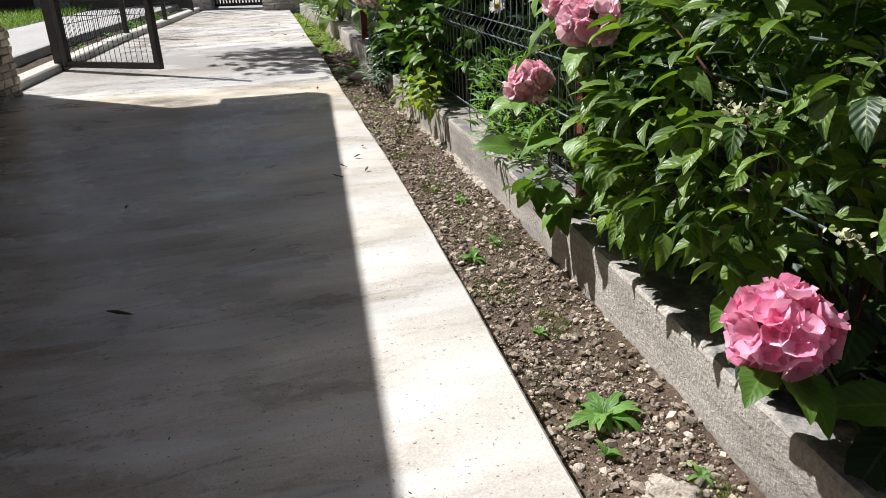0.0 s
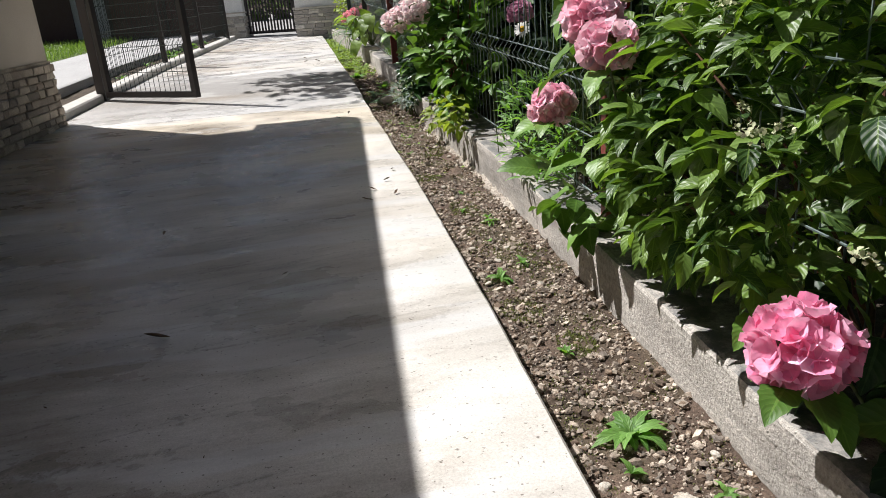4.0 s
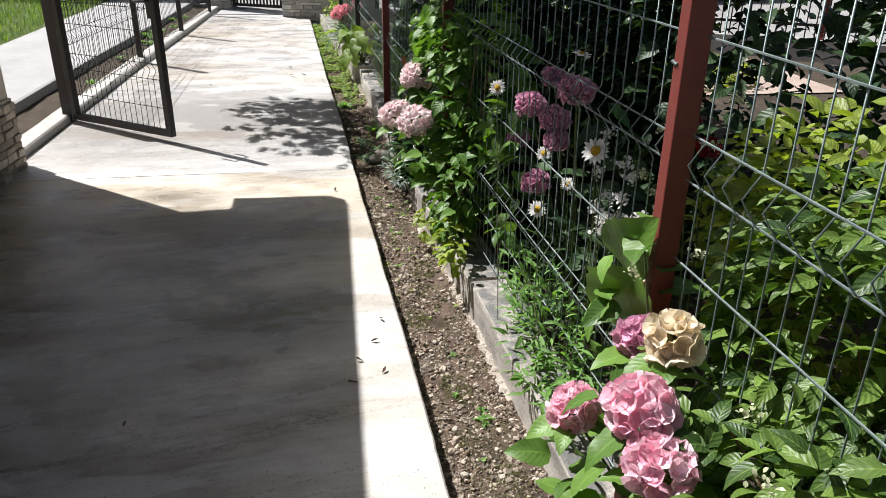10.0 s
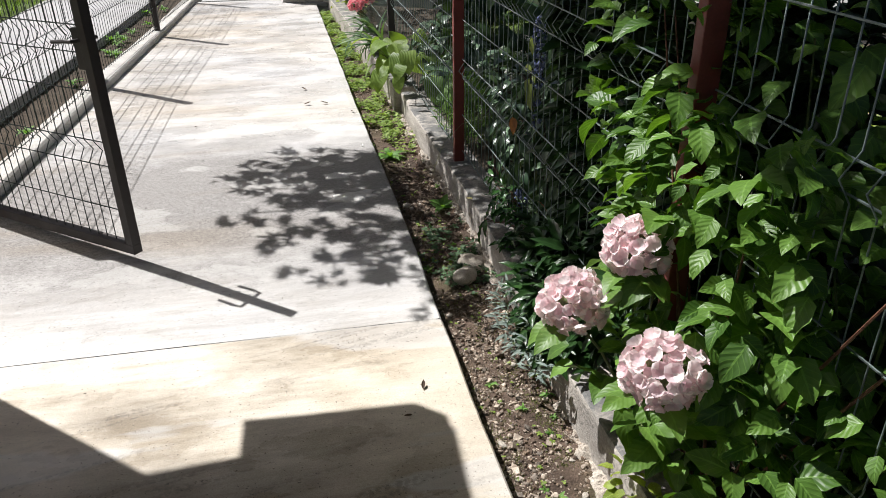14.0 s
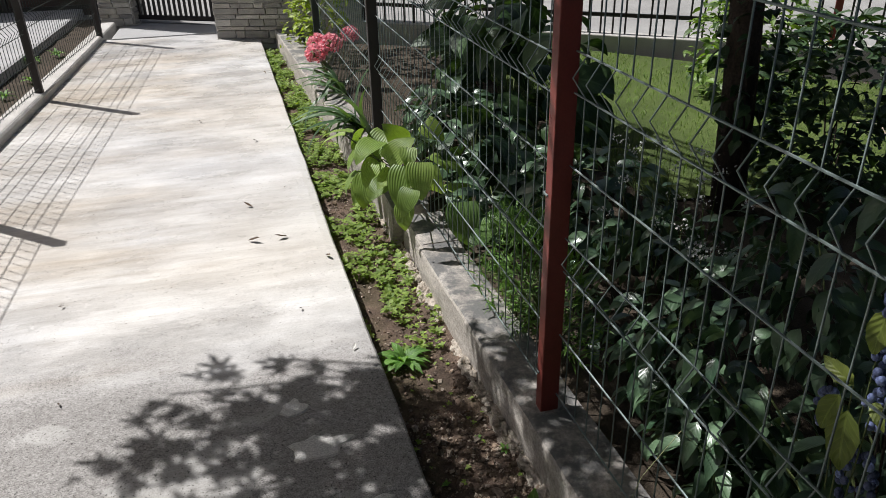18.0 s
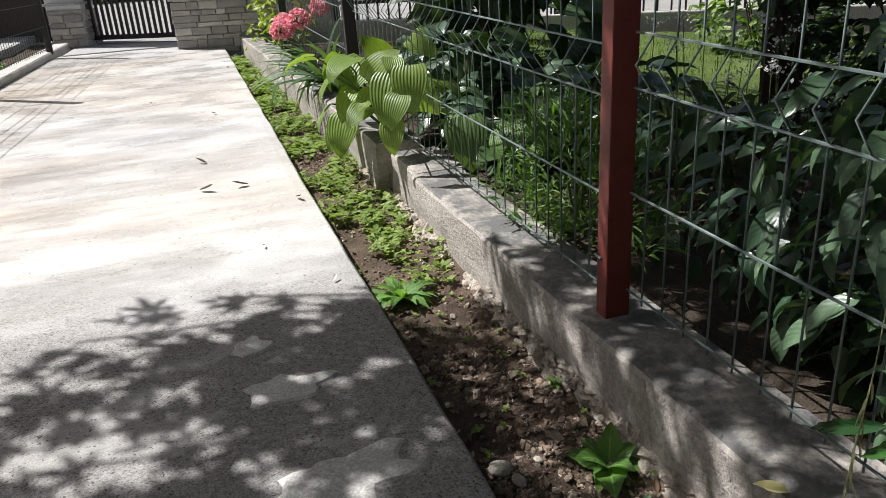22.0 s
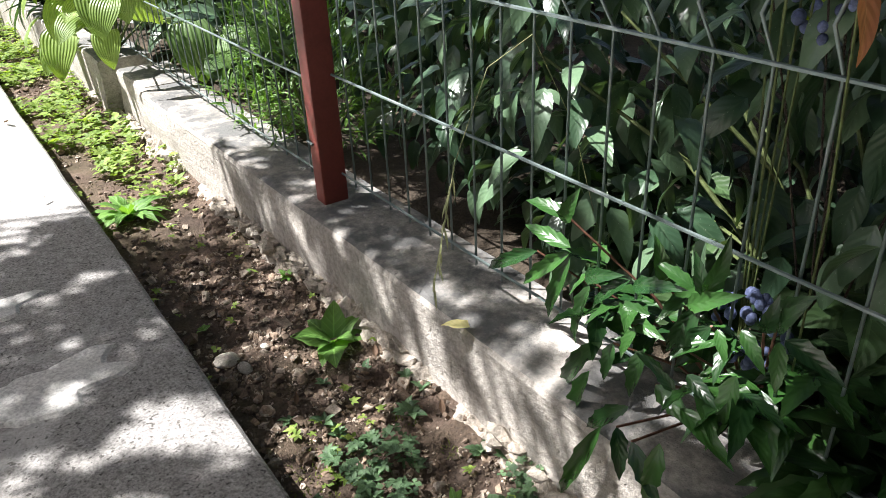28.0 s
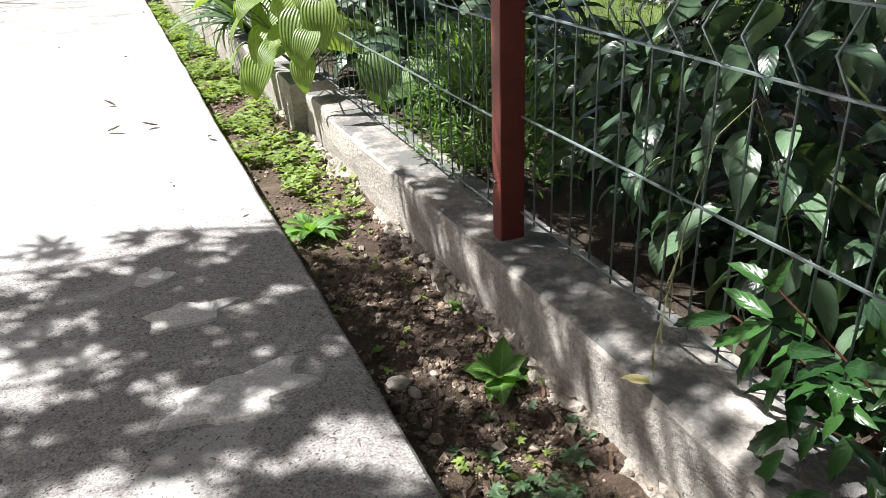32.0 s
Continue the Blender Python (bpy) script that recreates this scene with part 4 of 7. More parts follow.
# ---- stone cladding, pillars, street gate ----
def cladding(root, face, width, height, mat, courses, seed, deep=0.03, lo=0.10, hi=0.34):
    """Flat stones in courses on the plane given by face (x along, z up, -y out)."""
    rnd = random.Random(seed)
    z = 0.0
    inv = root.matrix_world.inverted()
    for hgt in courses:
        if z + hgt > height + 0.01:
            break
        x = 0.0
        while x < width - 0.01:
            w = min(rnd.uniform(lo, hi), width - x)
            if width - x - w < 0.06:
                w = width - x
            out = deep * rnd.uniform(0.5, 1.2)
            bm = box_bm(0.003, w - 0.003, -out, 0.0, 0.003, hgt - 0.003, 0.0)
            for v in bm.verts:
                if v.co.y < -0.001:
                    v.co += Vector((rnd.uniform(-1, 1) * 0.005, rnd.uniform(-1, 1) * 0.007, rnd.uniform(-1, 1) * 0.004))
            bmesh.ops.bevel(bm, geom=[e for e in bm.edges if all(v.co.y < -0.004 for v in e.verts)], offset=0.005, segments=1, affect="EDGES")
            ob = part("stone", bm, mat, root)
            ob.matrix_local = inv @ face @ Matrix.Translation((x, 0, z))
            x += w
        z += hgt


def street_end():
    z = gz(14.4)
    # right-hand wall with stone base
    a, b = Vector((-0.40, 14.50, 0)), Vector((1.2, 13.9, 0))
    ang = math.atan2(b.y - a.y, b.x - a.x)
    m = Matrix.Translation((a.x, a.y, z - 0.05)) @ Matrix.Rotation(ang, 4, "Z")
    root = thing("wall_street_right", m, "white rendered street wall with a grey stone-clad base", "wall", kind="structure")
    length = (b - a).length
    part("wall", box_bm(0.03, length, 0.0, 0.32, -0.2, 2.3, 0.006), WHITE, root)
    part("ledge", box_bm(-0.005, length, -0.045, 0.34, 0.545, 0.575, 0.006), CLAD, root, "thin stone ledge")
    cladding(root, m, length, 0.545, CLAD, (0.06, 0.09, 0.045, 0.08, 0.05, 0.07, 0.055, 0.085), 3)
    cladding(root, m @ Matrix.Translation((0.03, 0.31, 0)) @ Matrix.Rotation(-math.pi / 2, 4, "Z"), 0.31, 0.545, CLAD, (0.09, 0.11, 0.12, 0.10, 0.08), 4)
    # left-hand pillar
    z2 = gz(15.7)
    m2 = Matrix.Translation((-1.83, 15.85, z2 - 0.05)) @ Matrix.Rotation(ang * 0.6, 4, "Z")
    root = thing("wall_street_left", m2, "white rendered gate pillar with a stone-clad base", "wall", kind="structure")
    part("wall", box_bm(0.0, 0.40, 0.0, 0.4, -0.2, 2.3, 0.006), WHITE, root)
    part("ledge", box_bm(-0.02, 0.42, -0.04, 0.42, 0.53, 0.56, 0.006), CLAD, root, "thin stone ledge")
    cladding(root, m2, 0.40, 0.53, CLAD, (0.06, 0.09, 0.05, 0.08, 0.06, 0.09, 0.05), 7)
    cladding(root, m2 @ Matrix.Translation((0.40, 0, 0)) @ Matrix.Rotation(math.pi / 2, 4, "Z"), 0.4, 0.53, CLAD, (0.07, 0.05, 0.09, 0.06, 0.08, 0.05, 0.07), 8)
    # barred gate between them
    a, b = Vector((-1.43, 15.95, 0)), Vector((-0.38, 15.30, 0))
    ang = math.atan2(b.y - a.y, b.x - a.x)
    zg = gz(15.6) + 0.03
    root = thing("street_gate", Matrix.Translation((a.x, a.y, zg)) @ Matrix.Rotation(ang, 4, "Z"), "black steel gate of upright bars, shut", "gate")
    length = (b - a).length
    part("bottom_rail", box_bm(0, length, -0.02, 0.02, 0.03, 0.085, 0.004), BLACKP, root)
    part("middle_rail", box_bm(0, length, -0.02, 0.02, 0.80, 0.85, 0.004), BLACKP, root)
    part("top_rail", box_bm(0, length, -0.02, 0.02, 1.62, 1.67, 0.004), BLACKP, root)
    for x in (0, length - 0.05):
        part("stile", box_bm(x, x + 0.05, -0.025, 0.025, 0.0, 1.7, 0.004), BLACKP, root)
    bar = None
    for i in range(15):
        x = 0.05 + (length - 0.1) * (i + 0.5) / 15
        if bar is None:
            bar = part("bar", box_bm(-0.014, 0.014, -0.012, 0.012, 0.07, 1.64), BLACKP, root)
        else:
            o = new("bar", bar.data)
            o.parent = root
            bar = o
        bar.location = (x, 0, 0)
    part("gate_post", box_bm(-0.10, -0.03, -0.04, 0.04, -0.1, 1.8, 0.004), BLACKP, root)
    tagged(part("threshold", box_bm(-1.6, -0.35, 14.85, 16.2, gz(15) - 0.12, gz(15) + 0.012, 0.01), PATHC), "pale concrete threshold before the street gate", "paving", kind="structure")


street_end()


def street():
    """The road beyond the plot's slanting boundary, and what closes the view."""
    bm = bmesh.new()
    z = 0.37
    pts = [(-30, 37), (-3.2, 17.2), (0.5, 14.75), (3.0, 12.6), (6.6, 9.6), (30, -10), (60, -10), (60, 60), (-30, 60)]
    vs = [bm.verts.new((x, y, z)) for x, y in pts]
    bm.faces.new(vs)
    bmesh.ops.triangulate(bm, faces=bm.faces)
    bmesh.ops.recalc_face_normals(bm, faces=bm.faces)
    for f in bm.faces:
        if f.normal.z < 0:
            f.normal_flip()
    tagged(part("road", bm, ROAD), "pale sunlit street surface beyond the fences", "road", kind="structure")
    d = Vector((6.6 - 1.2, 9.6 - 13.95, 0))
    ang = math.atan2(d.y, d.x)
    m = Matrix.Translation((1.2, 13.95, 0.2)) @ Matrix.Rotation(ang, 4, "Z")
    low = thing("wall_street_low", m, "low grey concrete footing under the street fence", "wall", kind="structure")
    part("footing", box_bm(0, 9.5, -0.1, 0.1, -0.2, 0.34, 0.01), KERBC, low)
    fence = thing("street_fence", m, "dark barred street fence on the low footing", "fence")
    bar = bpy.data.meshes.new("bar")
    b = box_bm(-0.008, 0.008, -0.008, 0.008, 0.34, 1.55)
    b.to_mesh(bar)
    b.free()
    bar.materials.append(BLACKP)
    for i in range(78):
        o = new("bar", bar)
        o.parent = fence
        o.location = (0.06 + i * 0.12, 0, 0)
    for zz in (0.5, 1.45):
        part("rail", box_bm(0, 9.5, -0.015, 0.015, zz, zz + 0.035), BLACKP, fence)
    for i in range(5):
        part("post", box_bm(0.02 + i * 2.35, 0.08 + i * 2.35, -0.03, 0.03, 0.3, 1.65, 0.004), RUSTRED if i > 1 else BLACKP, fence)


street()


# ---- the house beside the drive ----
def house():
    x1, y1 = -2.04, 6.06
    root = thing("house", Matrix.Translation((x1, y1, 0)) @ Matrix.Rotation(radians(-2.75), 4, "Z") @ Matrix.Translation((-x1, -y1, 0)), "cream rendered house with stone-clad base and wide eaves", "house")
    z0 = gz(6) - 0.3
    part("wall", box_bm(-9.0, x1, -8.0, y1, z0, 2.7, 0.008), STUCCO, root)
    base = part("plinth", box_bm(-9.02, x1 + 0.012, -8.0, y1 + 0.012, z0, 0.67, 0.004), CLAD2, root, "mixed beige stone cladding")
    # stones on the side that faces the drive, nearest the corner, and on the end
    base_m = Matrix.Translation((x1 + 0.012, y1 - 2.32, gz(5.2))) @ Matrix.Rotation(math.pi / 2, 4, "Z")
    cladding(base, base_m, 2.33, 0.52, CLAD2, (0.055, 0.05, 0.06, 0.05, 0.055, 0.06, 0.05, 0.055, 0.06), 21, 0.02, 0.07, 0.2)
    cladding(base, Matrix.Translation((x1 + 0.012, y1 + 0.012, gz(6.4))) @ Matrix.Rotation(math.pi, 4, "Z"), 1.2, 0.5, CLAD2, (0.055, 0.05, 0.06, 0.05, 0.055, 0.06, 0.05, 0.055), 22, 0.02, 0.07, 0.2)
    # eaves along the drive, the gable verge with its boxed return
    eave_x, eave_z, verge_y = EAVE
    part("eaves", box_bm(-3.4, eave_x, -8.0, y1 - 0.02, eave_z, eave_z + 0.12, 0.01), ROOF, root)
    part("eaves_return", box_bm(eave_x - 0.62, eave_x, y1 - 0.02, verge_y, eave_z, eave_z + 0.2, 0.01), ROOF, root)
    bm = bmesh.new()
    prof = [(eave_x, eave_z + 0.1), (eave_x, eave_z + 0.22), (-5.6, eave_z + 1.35), (-9.9, eave_z + 0.22), (-9.9, eave_z + 0.05), (-5.6, eave_z + 1.15)]
    rings = [[bm.verts.new((x, y, z)) for x, z in prof] for y in (-8.0, verge_y - 0.06)]
    n = len(prof)
    for k in range(n):
        bm.faces.new((rings[0][k], rings[0][(k + 1) % n], rings[1][(k + 1) % n], rings[1][k]))
    bm.faces.new(rings[0][::-1])
    bm.faces.new(rings[1])
    bmesh.ops.recalc_face_normals(bm, faces=bm.faces)
    part("roof", bm, ROOF, root)
    bm = bmesh.new()
    tri = [(-9.0, 2.6), (x1, 2.6), (-5.6, eave_z + 1.1)]
    r2 = [[bm.verts.new((x, y, z)) for x, z in tri] for y in (y1 - 0.3, y1 - 0.01)]
    for k in range(3):
        bm.faces.new((r2[0][k], r2[0][(k + 1) % 3], r2[1][(k + 1) % 3], r2[1][k]))
    bm.faces.new(r2[0][::-1])
    bm.faces.new(r2[1])
    bmesh.ops.recalc_face_normals(bm, faces=bm.faces)
    part("gable", bm, STUCCO, root)


EAVE = (-1.215, 2.62, 6.34)
house()


def next_yard():
    """What closes the view over the side fence."""
    z = gz(16)
    root = thing("garage", (0, 0, 0), "grey rendered outbuilding with dark doors", "building")
    part("wall", box_bm(-9.5, -4.3, 17.6, 21.0, z - 0.1, 3.4, 0.01), GREYW, root)
    part("roof", box_bm(-9.8, -4.1, 17.3, 21.3, 3.4, 3.55, 0.01), ROOF, root)
    for x in (-8.4, -6.3):
        part("door", box_bm(x, x + 1.1, 17.54, 17.6, z, z + 2.1, 0.006), BROWNP, root, "dark brown boarded door")
    sheet = thing("sheet_gate", (0, 0, 0), "tall dark brown sheet metal gate", "gate")
    part("sheet", box_bm(-4.25, -1.95, 16.75, 16.79, z + 0.03, z + 2.0, 0.004), BROWNP, sheet)
    for x in (-4.27, -3.15, -2.0):
        part("stile", box_bm(x, x + 0.06, 16.70, 16.76, z, z + 2.05, 0.004), BLACKP, sheet)
    for zz in (0.12, 1.0, 1.9):
        part("rail", box_bm(-4.22, -1.98, 16.71, 16.75, z + zz, z + zz + 0.05, 0.004), BLACKP, sheet)
    tagged(part("west_boundary_wall", box_bm(-12.2, -12.0, 5.0, 18, 0, 2.4), GREYW), "plain grey boundary wall", "wall", kind="structure")
    # the plot behind the starting point and its far side are closed by plain walls
    tagged(part("wall_south", box_bm(-9, 14, -8.4, -8.2, -0.4, 2.2), STUCCO), "plain rendered wall closing the drive", "wall", kind="structure")


next_yard()


# ---- plants ----
V_HYD = [leaf_geo(0.135, 0.092, "ovate", 0.22, 0.5, 10, 0.05, 0.1, s) for s in range(4)]
V_DOG = [leaf_geo(0.086, 0.044, "ovate", 0.3, 0.55, 6, 0.0, 0.12, s) for s in range(5)]
V_PEO = [leaf_geo(0.15, 0.05, "lance", 0.4, 0.7, 8, 0.0, 0.3, s) for s in range(4)]
V_MAH = [spiny(leaf_geo(0.112, 0.037, "ovate", 0.3, 0.35, 12, 0.0, 0.05, s), 0.13) for s in range(4)]
V_BROAD = [leaf_geo(0.125, 0.054, "ovate", 0.22, 0.6, 8, 0.0, 0.12, s) for s in range(4)]
V_VINE = [leaf_geo(0.072, 0.05, "ovate", 0.25, 0.5, 6, 0.06, 0.15, s) for s in range(5)]
V_NARROW = [leaf_geo(0.055, 0.008, "lance", 0.2, 0.5, 3, 0, 0, s, 2) for s in range(4)]
V_WILLOW = [leaf_geo(0.075, 0.017, "lance", 0.25, 0.5, 4, 0, 0, s, 2) for s in range(4)]
V_SMALL = [leaf_geo(0.028, 0.02, "round", 0.2, 0.3, 3, 0, 0, s, 2) for s in range(3)]
V_CLOVER = [palmate(3, 0.02, 0.017, "round", 3.6, fold=0.15, droop=0.2, rows=2, cols=2), palmate(5, 0.026, 0.014, "ovate", 3.6, fold=0.2, droop=0.3, rows=3, cols=2)]
V_BLADE = [leaf_geo(0.07, 0.006, "strap", 0.3, d, 3, 0, 0, s, 2) for s, d in enumerate((0.3, 0.6, 0.9))]
V_PALM = [palmate(5, 0.115, 0.032, "lance", 3.3, fold=0.2, droop=0.4, rows=4, cols=2), palmate(7, 0.10, 0.028, "lance", 4.0, fold=0.2, droop=0.5, rows=4, cols=2), palmate(3, 0.10, 0.034, "lance", 2.2, fold=0.2, droop=0.4, rows=4, cols=2)]
V_LOBED = [palmate(5, 0.12, 0.085, "ovate", 3.6, fold=0.2, droop=0.4, rows=6, cols=2), palmate(3, 0.12, 0.1, "ovate", 2.4, fold=0.2, droop=0.5, rows=6, cols=2)]
PETAL = [leaf_geo(0.026, 0.027, "round", 0.35, -0.35, 4, 0, 0.25, s, 4) for s in range(3)]


def cloud(c, r, n, hollow=0.5, keep=None):
    """Points in an ellipsoid, thicker towards its skin, with the bearing outwards."""
    out = []
    while len(out) < n:
        v = Vector((random.gauss(0, 1), random.gauss(0, 1), random.gauss(0, 1))).normalized()
        s = hollow + (1 - hollow) * random.random() ** 0.6
        p = Vector((c[0] + v.x * r[0] * s, c[1] + v.y * r[1] * s, c[2] + v.z * r[2] * s))
        if noise.noise(p * 4.5) < -0.22 or (keep and not keep(p)):
            if random.random() < 0.85:
                continue
        out.append((p, math.atan2(v.y, v.x), v.z))
    return out


def foliage_poses(clouds, keep=None, tilt=(-0.75, 0.35), size=(0.65, 1.2)):
    ps = []
    for c, r, n in clouds:
        for p, az, up in cloud(c, r, n, keep=keep):
            ps.append(leaf_pose(p, az + U(-1.6, 1.6), U(*tilt) + 0.25 * up, U(-0.7, 0.7), U(*size)))
    return ps


def plant(name, label, category, base, clouds, variants, mat, near=0, stems=6, stem_mat=None, keep=None, tilt=(-0.75, 0.35), size=(0.65, 1.2), near_key=None, group=""):
    """A shrub: stems from the ground, single leaves where it is seen closest, the rest as one mass of leaves."""
    root = thing(name, base, label, category, group)
    inv = root.matrix_world.inverted()
    for k in range(stems):
        c, r, n = clouds[k % len(clouds)]
        e = Vector((c[0] + U(-0.6, 0.6) * r[0], c[1] + U(-0.6, 0.6) * r[1], c[2] + U(0.0, 0.7) * r[2]))
        b = Vector(base) + Vector((U(-0.03, 0.03), U(-0.05, 0.05), -0.02))
        mid = b.lerp(e, 0.5) + Vector((U(-0.04, 0.04), U(-0.04, 0.04), 0.06))
        ob = part("stem", tube_bm([inv @ b, inv @ mid, inv @ e], 0.006, 6, 0.0025), stem_mat or STEM, root)
    ps = foliage_poses(clouds, keep, tilt, size)
    if near:
        ps.sort(key=near_key or (lambda m: m.translation.x))
        meshes = [mesh_of("leaf", g, mat) for g in variants]
        pieces("leaf", meshes, ps[:near], root)
        ps = ps[near:]
    if ps:
        ob = many("foliage", variants, [inv @ m for m in ps], mat, root, kind="stuff")
    return root


def leaf_span(a, b, facing, length):
    """A leaf that runs from a to b with its upper side turned towards facing."""
    a, b = Vector(a), Vector(b)
    y = (b - a).normalized()
    x = y.cross(Vector(facing)).normalized()
    z = x.cross(y)
    m = Matrix((x, y, z)).transposed().to_4x4()
    return Matrix.Translation(a) @ m @ Matrix.Scale((b - a).length / length, 4)


def floret():
    out = []
    for k in range(4):
        out.append(moved(PETAL[k % 3], Matrix.Rotation(k * math.pi / 2 + 0.1, 4, "Z") @ Matrix.Rotation(0.25, 4, "X")))
    return combine(out)


FLORET = [floret()]


def flower_head(root, centre, radius, mat, n=90, size=1.0, flat=0.85):
    """A mophead: four-petalled florets packed on a ball."""
    inv = root.matrix_world.inverted()
    ps = []
    for k in range(n):
        t = math.acos(1 - 1.75 * (k + 0.5) / n)
        a = k * 2.39996
        d = Vector((math.sin(t) * math.cos(a), math.sin(t) * math.sin(a), math.cos(t)))
        d = (d + Vector((U(-0.12, 0.12), U(-0.12, 0.12), U(-0.12, 0.12)))).normalized()
        p = Vector(centre) + Vector((d.x, d.y, d.z * flat)) * radius * U(0.74, 1.08)
        m = Matrix.Translation(p) @ d.to_track_quat("Z", "Y").to_matrix().to_4x4() @ Matrix.Rotation(U(0, 6.28), 4, "Z") @ Matrix.Rotation(U(-0.65, 0.65), 4, "X") @ Matrix.Rotation(U(-0.4, 0.4), 4, "Y") @ Matrix.Scale(size * U(0.8, 1.15), 4)
        ps.append(inv @ m)
    head = many("flower_head", FLORET, ps, mat, root)
    bm = bmesh.new()
    bmesh.ops.create_icosphere(bm, subdivisions=2, radius=radius * 0.6)
    bmesh.ops.transform(bm, matrix=Matrix.Translation(inv @ Vector(centre)) @ Matrix.Diagonal((1, 1, flat, 1)), verts=bm.verts)
    part("flower_core", bm, STEM, head)
    return head


def stalk(root, a, b, r=0.004, mat=None, sag=0.03):
    inv = root.matrix_world.inverted()
    a, b = Vector(a), Vector(b)
    mid = a.lerp(b, 0.55) + Vector((0, 0, sag))
    return part("stalk", tube_bm([inv @ a, inv @ mid, inv @ b], r, 6, r * 0.7), mat or STEM, root)


def outside(p):
    """Keeps leaves off the inside of the low wall and the soil strip's floor."""
    return not (wall_x(p.y) - 0.0 < p.x < wall_x(p.y) + 0.19 and p.z < top_z(p.y) + 0.012) and p.z > sz(p.y) + 0.03


HYD = [mesh_of("leaf", g, L_HYD) for g in V_HYD]


def hydrangea(base, heads, leaves, label, group="hydrangeas at the fence"):
    """heads: (place, radius, petal material); leaves: clouds."""
    root = thing("hydrangea", base, label, "hydrangea", group)
    for c, r, mat in heads:
        if mat is P_PALE or mat is P_MAUVE:
            flower_head(root, c, r, mat, int(60 + 620 * r), 0.78 + r * 3.0)
        else:
            flower_head(root, c, r * 0.86, mat, int(34 + 330 * r), 1.08 + r * 3.4, 0.9)
        stalk(root, base, Vector(c) - Vector((0, 0, r * 0.5)), 0.005)
        ps = [leaf_pose(Vector(c) + Vector((math.cos(a) * r * 0.4, math.sin(a) * r * 0.4, -r * 0.75)), a + U(-0.3, 0.3), U(-0.5, 0.1), U(-0.3, 0.3), U(0.7, 1.05)) for a in (U(0, 1.2) + k * 1.26 for k in range(5))]
        pieces("leaf", HYD, ps, root)
    ps = foliage_poses(leaves, outside, (-0.7, 0.3), (0.65, 1.1))
    pieces("leaf", HYD, ps, root)
    for m in ps[::9]:
        stalk(root, base, m.translation, 0.004)
    return root


hydrangea((0.93, 0.86, gz(0.9) + 0.07), [((0.735, 0.895, 0.345), 0.078, P_PINK), ((0.88, 0.80, 0.69), 0.05, P_DEEP), ((0.89, 0.80, 0.60), 0.034, P_DEEP)],
          [((0.92, 0.78, 0.26), (0.05, 0.10, 0.08), 2), ((0.86, 1.12, 0.36), (0.08, 0.14, 0.1), 8)], "pink mophead hydrangea hanging over the low wall")
hydrangea((0.93, 1.95, gz(2) + 0.08), [((0.71, 2.118, 0.58), 0.06, P_LITE), ((0.70, 1.742, 0.846), 0.066, P_LITE), ((0.70, 1.636, 0.782), 0.064, P_LITE), ((0.818, 1.863, 0.927), 0.055, P_CREAM), ((0.83, 2.02, 0.84), 0.055, P_MAUVE)],
          [((0.76, 2.12, 0.30), (0.10, 0.24, 0.15), 26), ((0.80, 1.95, 0.55), (0.12, 0.28, 0.28), 30), ((0.84, 2.14, 0.98), (0.07, 0.1, 0.24), 10)], "pink and cream hydrangea growing through the fence beside a red post")
hydrangea((0.84, 4.95, gz(5) + 0.08), [((0.530, 4.76, 0.78), 0.09, P_PALE), ((0.585, 4.321, 0.844), 0.085, P_PALE), ((0.620, 4.59, 1.03), 0.075, P_PALE)],
          [((0.66, 4.75, 0.55), (0.09, 0.4, 0.22), 24), ((0.70, 4.6, 0.9), (0.08, 0.3, 0.25), 18)], "pale pink hydrangea leaning out among a climber")

broad = bpy.data.objects["hydrangea.001"]
for k, (a, b) in enumerate((((0.850, 2.091, 1.049), (0.820, 2.204, 1.077)),
                               ((0.850, 2.139, 0.970), (0.820, 2.272, 0.706)),
                               ((0.850, 2.248, 0.949), (0.820, 2.078, 1.127)))):
    leaf = new("leaf", mesh_of("leaf", leaf_geo(0.15, 0.125, "ovate", 0.18, 0.5, 12, 0.05, 0.12, 20 + k), L_HYD))
    leaf.parent = broad
    leaf.matrix_local = broad.matrix_world.inverted() @ leaf_span(a, b, (-0.5, -0.7, 0.5), 0.15)

# the shrub with greenish white bud clusters, through and behind the fence
shrub = plant("dogwood_shrub", "dense green shrub with small whitish bud clusters", "shrub", (1.1, 1.1, gz(1) + 0.05),
              [((0.86, 1.38, 0.60), (0.20, 0.50, 0.36), 800), ((0.90, 0.95, 0.86), (0.15, 0.38, 0.22), 240), ((0.84, 1.62, 0.42), (0.10, 0.32, 0.2), 150), ((1.35, 1.5, 0.92), (0.45, 0.85, 0.45), 1400), ((1.1, 1.7, 0.4), (0.25, 0.55, 0.3), 400), ((1.2, 1.9, 0.85), (0.2, 0.3, 0.35), 420)],
              V_DOG, L_DOG, 260, 10, REDSTEM, outside)
BUDS = [(0.74, 1.072, 0.944), (0.74, 1.195, 0.876), (0.76, 0.87, 0.934), (0.78, 0.722, 1.011), (0.70, 1.017, 0.677), (0.74, 1.385, 0.945), (0.74, 1.255, 0.908)]
